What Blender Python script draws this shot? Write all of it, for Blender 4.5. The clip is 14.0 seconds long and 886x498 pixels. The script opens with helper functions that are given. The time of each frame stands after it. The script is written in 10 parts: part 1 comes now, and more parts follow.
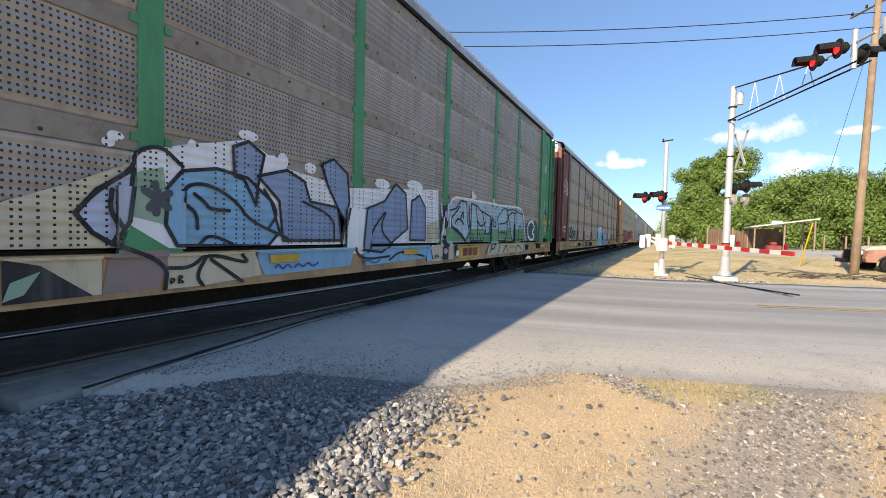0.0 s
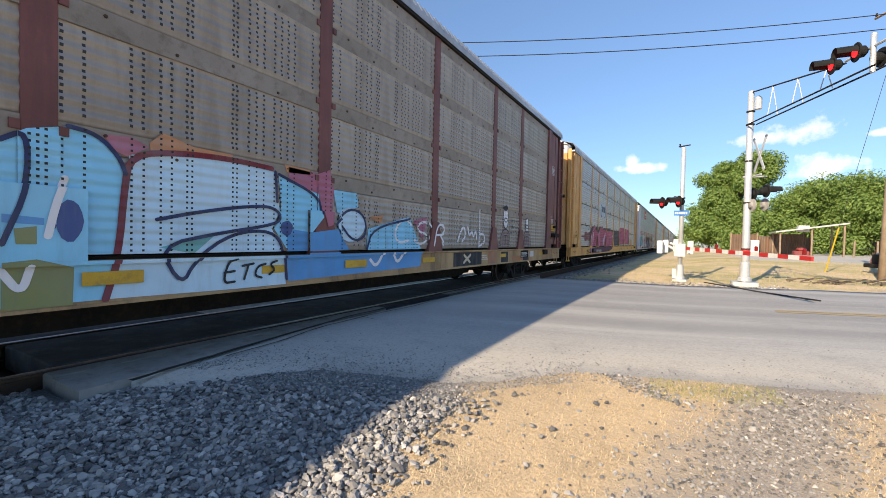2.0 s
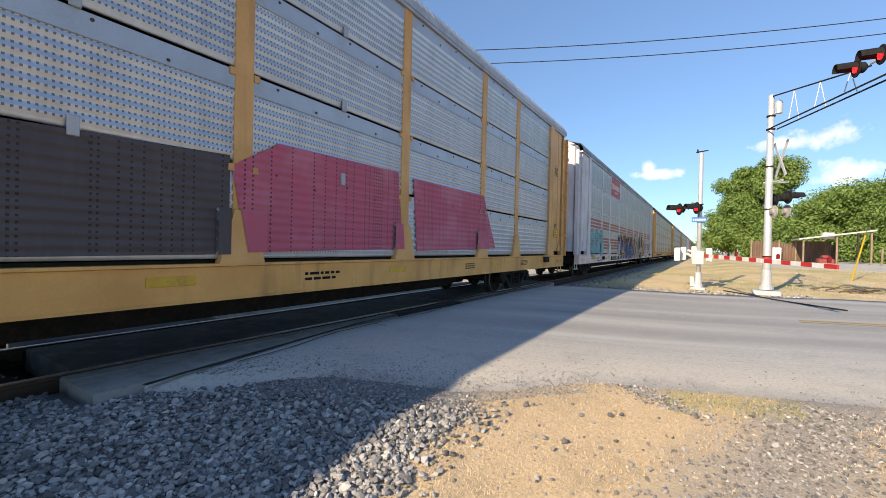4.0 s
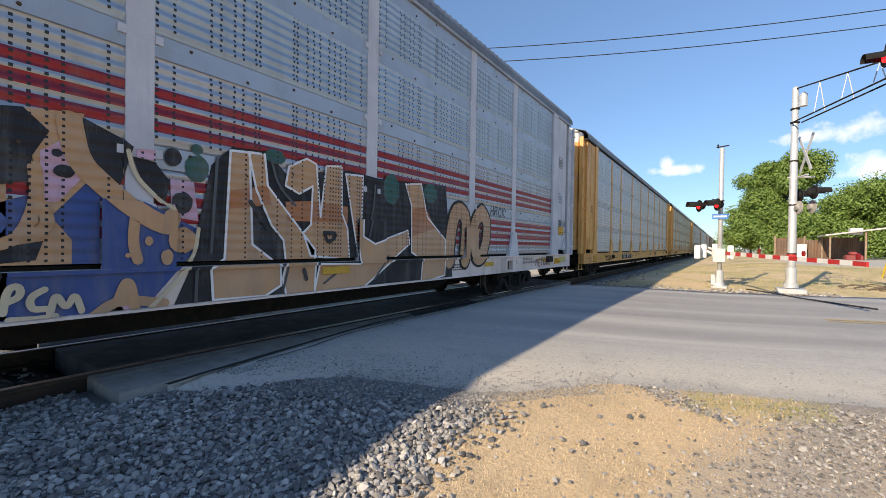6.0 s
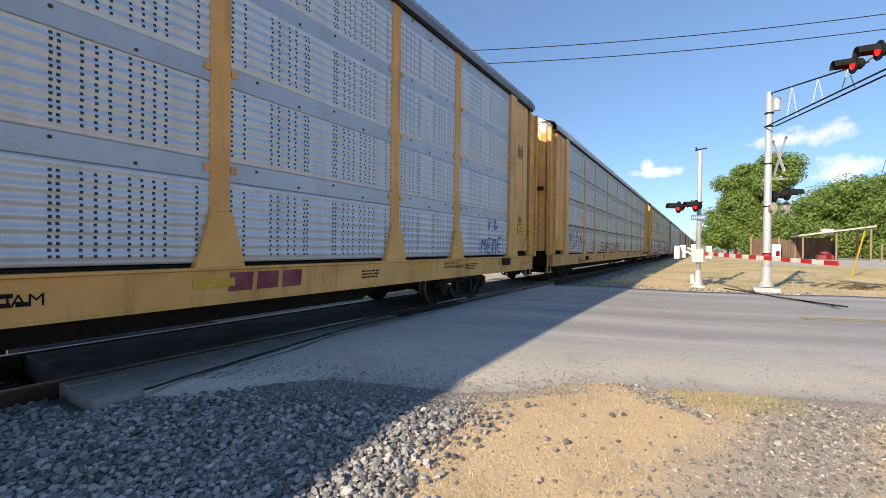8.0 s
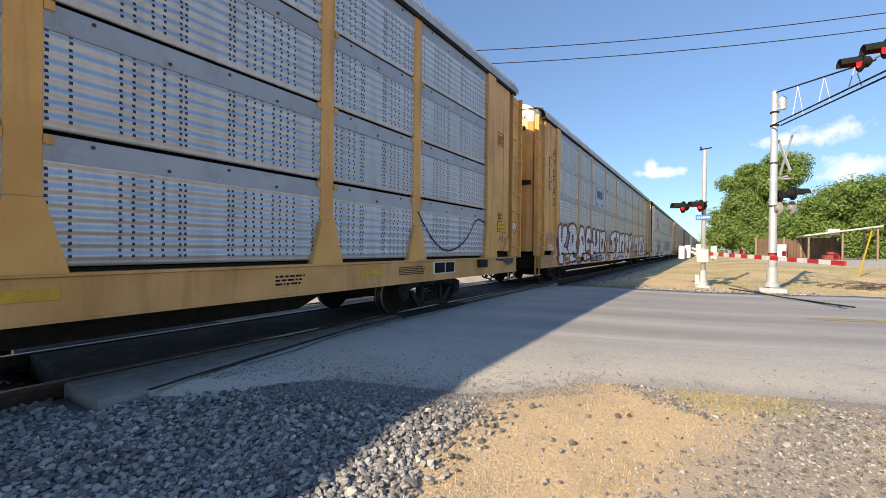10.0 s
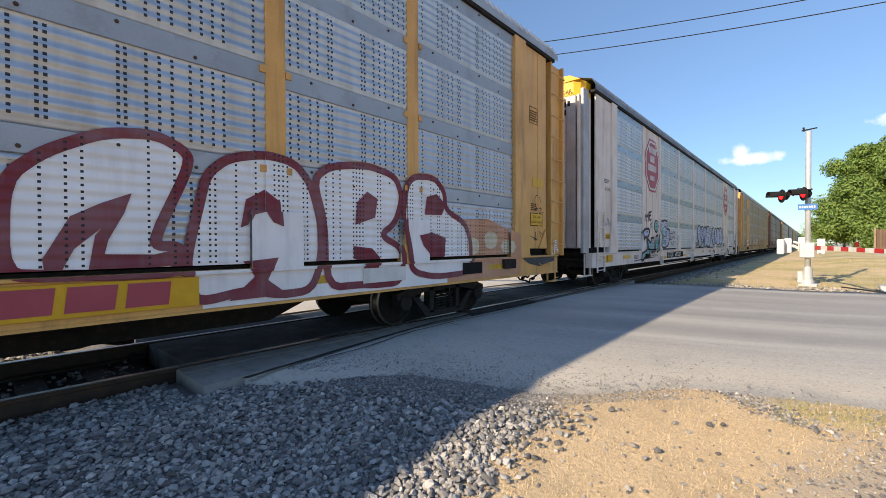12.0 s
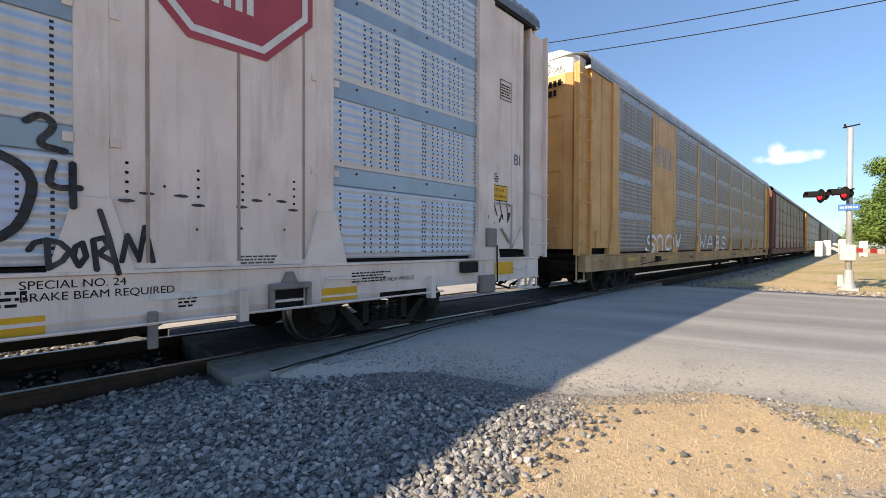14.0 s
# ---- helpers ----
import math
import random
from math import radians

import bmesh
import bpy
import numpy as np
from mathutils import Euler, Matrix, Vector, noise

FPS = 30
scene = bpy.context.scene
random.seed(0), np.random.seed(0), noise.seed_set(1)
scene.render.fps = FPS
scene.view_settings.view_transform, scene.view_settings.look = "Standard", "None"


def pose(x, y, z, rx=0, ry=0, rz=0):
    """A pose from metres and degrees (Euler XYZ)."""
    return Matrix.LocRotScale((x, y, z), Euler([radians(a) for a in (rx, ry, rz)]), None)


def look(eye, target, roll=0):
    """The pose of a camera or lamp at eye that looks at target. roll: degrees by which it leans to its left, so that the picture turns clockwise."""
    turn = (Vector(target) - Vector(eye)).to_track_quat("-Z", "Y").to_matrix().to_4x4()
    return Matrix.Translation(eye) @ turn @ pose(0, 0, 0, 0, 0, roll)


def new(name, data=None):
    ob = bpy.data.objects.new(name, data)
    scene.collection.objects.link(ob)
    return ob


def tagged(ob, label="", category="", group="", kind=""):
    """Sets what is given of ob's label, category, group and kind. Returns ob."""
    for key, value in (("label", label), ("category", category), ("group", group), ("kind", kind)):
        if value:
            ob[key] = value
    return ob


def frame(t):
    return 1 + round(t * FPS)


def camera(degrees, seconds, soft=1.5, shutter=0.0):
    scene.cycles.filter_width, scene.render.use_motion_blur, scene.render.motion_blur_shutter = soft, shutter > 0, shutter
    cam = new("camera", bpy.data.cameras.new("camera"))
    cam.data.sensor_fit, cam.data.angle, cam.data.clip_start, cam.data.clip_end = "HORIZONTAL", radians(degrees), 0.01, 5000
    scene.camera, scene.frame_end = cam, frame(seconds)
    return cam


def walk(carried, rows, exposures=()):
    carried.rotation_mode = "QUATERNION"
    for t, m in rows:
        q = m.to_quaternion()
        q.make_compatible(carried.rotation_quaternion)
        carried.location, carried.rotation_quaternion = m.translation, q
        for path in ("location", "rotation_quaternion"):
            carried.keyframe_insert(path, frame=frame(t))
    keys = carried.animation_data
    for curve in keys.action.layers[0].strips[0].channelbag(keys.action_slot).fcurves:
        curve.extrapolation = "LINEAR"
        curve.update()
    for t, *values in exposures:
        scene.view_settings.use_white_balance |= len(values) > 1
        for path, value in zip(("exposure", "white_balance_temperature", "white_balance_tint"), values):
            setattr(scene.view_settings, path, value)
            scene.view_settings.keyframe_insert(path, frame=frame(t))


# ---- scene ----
cam = camera(93.5, 14.0, soft=0.6)
PATH = [
    (0, (5.477, 0.272, 1.232), (4.546, 2.04, 1.157), 1.4),
    (0.5, (5.519, 0.235, 1.221), (4.57, 1.994, 1.156), 1.4),
    (1, (5.547, 0.117, 1.229), (4.575, 1.864, 1.168), 1.3),
    (1.5, (5.587, 0.052, 1.221), (4.59, 1.786, 1.163), 1.3),
    (2, (5.618, 0.071, 1.226), (4.613, 1.8, 1.18), 1.2),
    (2.5, (5.634, 0.102, 1.238), (4.635, 1.834, 1.206), 1.3),
    (3, (5.638, 0.123, 1.231), (4.644, 1.859, 1.211), 1.4),
    (5.5, (5.601, 0.094, 1.228), (4.421, 1.709, 1.208), 1.1),
    (6, (5.618, 0.115, 1.24), (4.497, 1.771, 1.218), 0.9),
    (6.5, (5.631, 0.118, 1.244), (4.552, 1.801, 1.222), 0.8),
    (7, (5.635, 0.127, 1.242), (4.58, 1.826, 1.22), 0.8),
    (7.5, (5.632, 0.126, 1.23), (4.576, 1.824, 1.214), 0.8),
    (8, (5.622, 0.121, 1.236), (4.561, 1.817, 1.222), 0.7),
    (10.5, (5.594, 0.133, 1.22), (4.51, 1.814, 1.209), 0.6),
    (11, (5.57, 0.132, 1.211), (4.437, 1.78, 1.192), 0.4),
    (11.5, (5.567, 0.098, 1.229), (4.336, 1.675, 1.205), 0.1),
    (12, (5.574, 0.107, 1.225), (4.247, 1.604, 1.203), -0.2),
    (12.5, (5.583, 0.108, 1.221), (4.212, 1.564, 1.196), -0.1),
    (13, (5.584, 0.104, 1.216), (4.196, 1.544, 1.193), 0.0),
    (13.5, (5.589, 0.094, 1.215), (4.191, 1.524, 1.193), 0.1),
    (14, (5.586, 0.095, 1.206), (4.181, 1.518, 1.185), 0.2),
]
walk(cam, [(t, look(eye, to, roll)) for t, eye, to, roll in PATH], exposures=[(0.0, 1.28, 7800, 10), (3.0, 1.28, 7800, 10), (5.5, 1.12, 7700, 10), (8.0, 1.12, 7700, 10), (11.0, 1.18, 7900, 10), (14.0, 1.22, 7900, 10)])

# ---- sky, sun ----
SUN_WAY = Vector((0.40, 1.77, -1.0)).normalized()
world = bpy.data.worlds.new("sky")
scene.world = world
world.use_nodes = True
wn, wl = world.node_tree.nodes, world.node_tree.links
wn.clear()
sky = wn.new("ShaderNodeTexSky")
sky.sky_type = "NISHITA"
sky.sun_disc = False
sky.sun_elevation = math.asin(-SUN_WAY.z)
sky.sun_rotation = math.atan2(-SUN_WAY.x, -SUN_WAY.y)
sky.air_density, sky.dust_density, sky.ozone_density = 1.0, 0.05, 2.6


def add_node(tree, kind, **inputs):
    n = tree.nodes.new(kind)
    for key, value in inputs.items():
        n.inputs[key.replace("_", " ")].default_value = value
    return n


def op(tree, operation, a, b=None, c=None, clamp=False):
    n = tree.nodes.new("ShaderNodeMath")
    n.operation, n.use_clamp = operation, clamp
    for i, v in enumerate((a, b, c)):
        if v is None:
            continue
        if isinstance(v, (int, float)):
            n.inputs[i].default_value = v
        else:
            tree.links.new(v, n.inputs[i])
    return n.outputs[0]


def blend(tree, fac, a, b, how="MIX"):
    n = tree.nodes.new("ShaderNodeMix")
    n.data_type, n.blend_type = "RGBA", how
    for i, v in ((0, fac), (6, a), (7, b)):
        if isinstance(v, (int, float)):
            n.inputs[i].default_value = v
        elif isinstance(v, tuple):
            n.inputs[i].default_value = (*v, 1)
        else:
            tree.links.new(v, n.inputs[i])
    return n.outputs[2]


def ramp(tree, v, lo, hi):
    n = tree.nodes.new("ShaderNodeMapRange")
    n.inputs[1].default_value, n.inputs[2].default_value = lo, hi
    tree.links.new(v, n.inputs[0])
    return n.outputs[0]


# fair-weather clouds low over the horizon: azimuth from +y to +x, elevation, half sizes (degrees)
CLOUDS = ((-5.2, 9.3, 2.6, 0.6), (-6.2, 9.9, 0.9, 0.9), (6.5, 11.6, 3.8, 0.8), (10.0, 11.9, 3.2, 1.2), (12.2, 8.0, 2.8, 1.4), (16.6, 10.9, 2.2, 0.4), (22, 9.2, 4, 1.2),
          (38, 11, 7, 1.8), (-60, 12, 10, 2.0), (-120, 14, 12, 3), (75, 13, 10, 3), (150, 15, 14, 3))
wt = world.node_tree
coord = wn.new("ShaderNodeTexCoord").outputs["Generated"]
sep = wn.new("ShaderNodeSeparateXYZ")
wl.new(coord, sep.inputs[0])
az = op(wt, "ARCTAN2", sep.outputs[0], sep.outputs[1])
el = op(wt, "ARCSINE", sep.outputs[2])
puff = add_node(wt, "ShaderNodeTexNoise", Scale=22.0, Detail=7.0, Roughness=0.6)
wl.new(coord, puff.inputs["Vector"])
cover = None
for a0, e0, wa, we in CLOUDS:
    da = op(wt, "DIVIDE", op(wt, "SUBTRACT", az, radians(a0)), radians(wa))
    de = op(wt, "DIVIDE", op(wt, "SUBTRACT", el, radians(e0)), radians(we))
    d2 = op(wt, "SQRT", op(wt, "ADD", op(wt, "MULTIPLY", da, da), op(wt, "MULTIPLY", de, de)))
    blob = op(wt, "SUBTRACT", 1.0, d2)
    cover = blob if cover is None else op(wt, "MAXIMUM", cover, blob)
cover = op(wt, "ADD", cover, op(wt, "MULTIPLY", op(wt, "SUBTRACT", puff.outputs[0], 0.5), 3.0))
cover = ramp(wt, cover, 0.05, 0.75)
tint = blend(wt, 1.0, sky.outputs[0], (0.79, 0.90, 1.02), "MULTIPLY")
tint = blend(wt, 1.0, tint, blend(wt, ramp(wt, el, 0.0, 1.15), (0.29, 0.345, 0.42), (1.0, 1.0, 1.0)), "MULTIPLY")
tint = blend(wt, op(wt, "MULTIPLY", cover, 0.7), tint, (3.9, 4.05, 4.3))
wback = add_node(wt, "ShaderNodeBackground", Strength=0.15)
wl.new(tint, wback.inputs[0])
wout = wn.new("ShaderNodeOutputWorld")
wl.new(wback.outputs[0], wout.inputs[0])

sun = new("sun", bpy.data.lights.new("sun", "SUN"))
sun.data.energy, sun.data.angle, sun.data.color = 3.25, radians(0.53), (1.0, 0.90, 0.76)
sun.rotation_euler = SUN_WAY.to_track_quat("-Z", "Y").to_euler()

# ---- materials ----


def rgb(h):
    """Linear colour from a hex string."""
    v = [int(h[i:i + 2], 16) / 255 for i in (0, 2, 4)]
    return tuple(c / 12.92 if c <= 0.04045 else ((c + 0.055) / 1.055) ** 2.4 for c in v)


def base_material(name, rough=0.7, metal=0.0):
    m = bpy.data.materials.new(name)
    m.use_nodes = True
    b = m.node_tree.nodes["Principled BSDF"]
    b.inputs["Roughness"].default_value, b.inputs["Metallic"].default_value = rough, metal
    return m, m.node_tree, b


def noise_of(tree, scale, detail=4.0, rough=0.55, where="Object", stretch=None):
    t = tree.nodes.new("ShaderNodeTexCoord").outputs[where]
    if stretch:
        mp = tree.nodes.new("ShaderNodeMapping")
        mp.inputs["Scale"].default_value = stretch
        tree.links.new(t, mp.inputs[0])
        t = mp.outputs[0]
    n = add_node(tree, "ShaderNodeTexNoise", Scale=scale, Detail=detail, Roughness=rough)
    tree.links.new(t, n.inputs["Vector"])
    return n.outputs[0]


def surface(name, col, col2=None, scale=3.0, rough=0.7, metal=0.0, bump=0.15, grain=60.0, stain=None, stain_amount=0.5, streak=False, vary=0.0, stain_at=(0.5, 0.68)):
    """A weathered surface: broad variation between two colours, fine grain, stains, relief."""
    m, t, b = base_material(name, rough, metal)
    col2 = col2 or tuple(c * 0.75 for c in col)
    broad = noise_of(t, scale, 5)
    fine = noise_of(t, grain, 3, 0.6)
    c = blend(t, ramp(t, broad, 0.35, 0.65), col, col2)
    c = blend(t, op(t, "MULTIPLY", fine, 0.35), c, tuple(v * 0.55 for v in col2))
    if stain:
        s = noise_of(t, scale * 2.3, 8, 0.7, stretch=(1, 1, 0.12) if streak else None)
        c = blend(t, op(t, "MULTIPLY", ramp(t, s, *stain_at), stain_amount), c, stain)
    if vary:
        r = t.nodes.new("ShaderNodeObjectInfo").outputs["Random"]
        c = blend(t, op(t, "MULTIPLY", r, vary), c, tuple(v * 0.4 for v in col2))
    t.links.new(c, b.inputs["Base Color"])
    t.links.new(op(t, "ADD", op(t, "MULTIPLY", broad, 0.25), rough - 0.12, clamp=True), b.inputs["Roughness"])
    if bump:
        bn = add_node(t, "ShaderNodeBump", Strength=bump, Distance=0.01)
        t.links.new(fine, bn.inputs["Height"])
        t.links.new(bn.outputs[0], b.inputs["Normal"])
    return m


def paint(name, col, rough=0.75, dirt=0.45):
    """Spray paint over ribbed, perforated metal: uneven cover, and on the screens the holes stay open."""
    m, t, b = base_material(name, rough)
    c = blend(t, op(t, "MULTIPLY", ramp(t, noise_of(t, 2.5, 6), 0.4, 0.75), dirt + 0.1), col, tuple(0.55 * v + 0.06 for v in col))
    c = blend(t, op(t, "MULTIPLY", ramp(t, noise_of(t, 6, 6, 0.7, stretch=(1, 1, 0.15)), 0.5, 0.75), dirt), c, (0.2, 0.185, 0.17))
    c = blend(t, op(t, "MULTIPLY", ramp(t, noise_of(t, 1.7, 3, 0.5), 0.45, 0.7), 0.35), c, tuple(0.75 * v + 0.2 for v in col) if sum(col) > 0.25 else tuple(v + 0.01 for v in col))
    sp = t.nodes.new("ShaderNodeSeparateXYZ")
    t.links.new(t.nodes.new("ShaderNodeTexCoord").outputs["Object"], sp.inputs[0])
    x, y, z = sp.outputs[0], sp.outputs[1], sp.outputs[2]
    cy, cz = op(t, "DIVIDE", y, 0.046), op(t, "DIVIDE", z, 0.05)
    dot = op(t, "MULTIPLY", op(t, "LESS_THAN", op(t, "ABSOLUTE", op(t, "SUBTRACT", op(t, "FRACT", cy), 0.5)), 0.21),
             op(t, "LESS_THAN", op(t, "ABSOLUTE", op(t, "SUBTRACT", op(t, "FRACT", cz), 0.5)), 0.19))
    wn1 = t.nodes.new("ShaderNodeTexWhiteNoise")
    wn1.noise_dimensions = "1D"
    t.links.new(op(t, "FLOOR", cy), wn1.inputs["W"])
    dot = op(t, "MULTIPLY", dot, op(t, "GREATER_THAN", wn1.outputs[0], 0.60))
    screen = op(t, "MULTIPLY", op(t, "LESS_THAN", x, 1.541), op(t, "GREATER_THAN", z, 1.06))
    c = blend(t, op(t, "MULTIPLY", dot, screen), c, (0.02, 0.02, 0.022))
    t.links.new(c, b.inputs["Base Color"])
    rib = op(t, "MULTIPLY", op(t, "SINE", op(t, "MULTIPLY", z, 66.0)), screen)
    bn = add_node(t, "ShaderNodeBump", Strength=0.5, Distance=0.012)
    t.links.new(rib, bn.inputs["Height"])
    t.links.new(bn.outputs[0], b.inputs["Normal"])
    return m


def glow(name, col, strength):
    m, t, b = base_material(name, 0.3)
    b.inputs["Base Color"].default_value = (*col, 1)
    b.inputs["Emission Color"].default_value = (*col, 1)
    b.inputs["Emission Strength"].default_value = strength
    return m


def screen_material(name, col, col2, dirt, mode="cols", stripes=None, dirt_amount=0.5, hole=1.0, sheen=0.3):
    """Galvanised corrugated side screen with punched holes; stripes: (low, high, pitch, share, colour) in metres up the panel."""
    m, t, b = base_material(name, 0.42, 0.5)
    tc = t.nodes.new("ShaderNodeTexCoord").outputs["Object"]
    sp = t.nodes.new("ShaderNodeSeparateXYZ")
    t.links.new(tc, sp.inputs[0])
    y, z = sp.outputs[1], sp.outputs[2]
    rnd = t.nodes.new("ShaderNodeObjectInfo").outputs["Random"]
    broad = noise_of(t, 1.1, 6, stretch=(1, 0.5, 1.6))
    c = blend(t, ramp(t, op(t, "ADD", broad, op(t, "MULTIPLY", rnd, 0.16)), 0.38, 0.72), col, col2)
    if stripes:
        lo, hi, pitch, share, sc = stripes
        f = op(t, "FRACT", op(t, "DIVIDE", op(t, "SUBTRACT", z, lo), pitch))
        on = op(t, "MULTIPLY", op(t, "LESS_THAN", f, share), op(t, "MULTIPLY", op(t, "GREATER_THAN", z, lo), op(t, "LESS_THAN", z, hi)))
        c = blend(t, on, c, sc)
    streaks = noise_of(t, 5.0, 6, 0.65, stretch=(1, 1, 0.15))
    c = blend(t, op(t, "MULTIPLY", ramp(t, streaks, 0.45, 0.72), dirt_amount), c, dirt)
    py, pz = (0.046, 0.05) if mode == "cols" else (0.044, 0.05)
    cy = op(t, "DIVIDE", y, py)
    cz = op(t, "DIVIDE", z, pz)
    ey = op(t, "ABSOLUTE", op(t, "SUBTRACT", op(t, "FRACT", cy), 0.5))
    ez = op(t, "ABSOLUTE", op(t, "SUBTRACT", op(t, "FRACT", cz), 0.5))
    dot = op(t, "MULTIPLY", op(t, "LESS_THAN", ey, 0.26 if mode == "cols" else 0.2), op(t, "LESS_THAN", ez, 0.24 if mode == "cols" else 0.19))
    inside = op(t, "MULTIPLY", op(t, "GREATER_THAN", z, 0.05), op(t, "LESS_THAN", z, 0.765))
    dot = op(t, "MULTIPLY", dot, inside)
    if mode == "cols":
        wn1 = t.nodes.new("ShaderNodeTexWhiteNoise")
        wn1.noise_dimensions = "1D"
        t.links.new(op(t, "FLOOR", cy), wn1.inputs["W"])
        dot = op(t, "MULTIPLY", dot, op(t, "GREATER_THAN", wn1.outputs[0], 0.60))
    c = blend(t, op(t, "MULTIPLY", dot, hole), c, (0.015, 0.015, 0.017))
    t.links.new(c, b.inputs["Base Color"])
    t.links.new(op(t, "MULTIPLY", op(t, "SUBTRACT", 1.0, dot), sheen), b.inputs["Metallic"])
    return m


M_STEEL = surface("dark_steel", (0.02, 0.018, 0.017), (0.035, 0.03, 0.026), 4, 0.85, 0.1, 0.3, stain=(0.07, 0.048, 0.034))
M_BLACK = surface("black_rubber", (0.012, 0.012, 0.012), (0.02, 0.02, 0.02), 6, 0.7)
M_GALV = surface("galvanised_roof", (0.52, 0.53, 0.54), (0.36, 0.37, 0.39), 1.5, 0.5, 0.35, 0.1, stain=(0.2, 0.17, 0.14), stain_amount=0.4)
M_DARKROOF = surface("weathered_roof", (0.22, 0.25, 0.28), (0.15, 0.17, 0.2), 1.5, 0.6, 0.3, 0.1, stain=(0.1, 0.08, 0.06))
M_RAILTOP = surface("worn_rail_steel", (0.45, 0.43, 0.41), (0.3, 0.28, 0.26), 8, 0.32, 0.9, 0.05)
M_RUST = surface("rusty_steel", (0.11, 0.06, 0.035), (0.07, 0.045, 0.03), 6, 0.85, 0.2, 0.3)
M_TREAD = surface("polished_wheel_tread", (0.22, 0.2, 0.18), (0.12, 0.11, 0.1), 9, 0.4, 0.9, 0.02)
M_CONCRETE = surface("worn_concrete", (0.40, 0.38, 0.35), (0.30, 0.285, 0.265), 2.2, 0.9, 0, 0.5, 90, stain=(0.09, 0.08, 0.07))
M_PANEL = surface("dark_crossing_panel", (0.115, 0.115, 0.12), (0.075, 0.075, 0.079), 1.8, 0.85, 0, 0.4, 70, stain=(0.17, 0.165, 0.155), stain_amount=0.6)
M_TAR = surface("black_tar_seal", (0.02, 0.02, 0.021), (0.03, 0.03, 0.03), 5, 0.7, 0, 0.2)
M_TIE = surface("creosoted_timber", (0.12, 0.09, 0.065), (0.07, 0.052, 0.04), 5, 0.9, 0, 0.6, 40, stain=(0.2, 0.17, 0.13))
M_ALU = surface("silver_paint", (0.62, 0.63, 0.63), (0.5, 0.51, 0.51), 5, 0.42, 0.35, 0.05, stain=(0.3, 0.27, 0.23), stain_amount=0.3)
M_WHITE = surface("white_paint", (0.78, 0.77, 0.74), (0.66, 0.65, 0.62), 3, 0.55, 0, 0.05, stain=(0.35, 0.3, 0.25), stain_amount=0.35, streak=True)
M_RED = surface("red_sheeting", (0.55, 0.03, 0.03), (0.45, 0.03, 0.03), 4, 0.5, 0, 0.03)
M_YPATCH = surface("yellow_reflector", (0.72, 0.42, 0.03), (0.62, 0.34, 0.03), 6, 0.5, 0, 0.03, stain=(0.2, 0.13, 0.05), stain_amount=0.4)
M_BLUE = surface("blue_sign", (0.03, 0.18, 0.5), (0.03, 0.15, 0.42), 6, 0.5, 0, 0.02)
# also colours the rack core and socket opening black in place of shade
M_SIGNBLACK = surface("black_stencil_and_unlit_inside", (0.010, 0.010, 0.011), (0.016, 0.016, 0.016), 4, 0.8, 0, 0.03)
for mat in (M_SIGNBLACK, M_PANEL, M_STEEL, M_BLACK):
    mat.node_tree.nodes["Principled BSDF"].inputs["Specular IOR Level"].default_value = 0.15
M_LENS = glow("lit_red_lens", (0.9, 0.01, 0.015), 2.2)
M_LENSOFF = surface("dark_red_lens", (0.22, 0.01, 0.012), (0.16, 0.01, 0.01), 8, 0.2, 0, 0)
M_WOODPOLE = surface("weathered_pole_wood", (0.33, 0.24, 0.165), (0.24, 0.17, 0.115), 3, 0.9, 0, 0.5, 30, stain=(0.12, 0.085, 0.06), streak=True)
M_WIRE = surface("black_cable", (0.015, 0.015, 0.016), (0.02, 0.02, 0.02), 6, 0.6)

# ---- geometry helpers ----


def box(bm, x0, x1, y0, y1, z0, z1):
    v = [bm.verts.new(p) for p in ((x0, y0, z0), (x1, y0, z0), (x1, y1, z0), (x0, y1, z0), (x0, y0, z1), (x1, y0, z1), (x1, y1, z1), (x0, y1, z1))]
    for f in ((3, 2, 1, 0), (4, 5, 6, 7), (0, 1, 5, 4), (1, 2, 6, 5), (2, 3, 7, 6), (3, 0, 4, 7)):
        bm.faces.new([v[i] for i in f])


def bevel_box(bm, x0, x1, y0, y1, z0, z1, r=0.01):
    b2 = bmesh.new()
    box(b2, x0, x1, y0, y1, z0, z1)
    bmesh.ops.bevel(b2, geom=b2.edges[:], offset=r, segments=1, affect="EDGES")
    me = bpy.data.meshes.new("tmp")
    b2.to_mesh(me)
    b2.free()
    bm.from_mesh(me)
    bpy.data.meshes.remove(me)


def prism(bm, outline, axis, a, b):
    """Extrude a 2D outline along axis (0, 1 or 2) from a to b; the outline gives the other two coordinates in order."""
    def at(p, w):
        q = list(p)
        q.insert(axis, w)
        return bm.verts.new(q)
    lo, hi = [at(p, a) for p in outline], [at(p, b) for p in outline]
    n = len(outline)
    for i in range(n):
        bm.faces.new((lo[i], lo[(i + 1) % n], hi[(i + 1) % n], hi[i]))
    bm.faces.new(lo[::-1])
    bm.faces.new(hi)


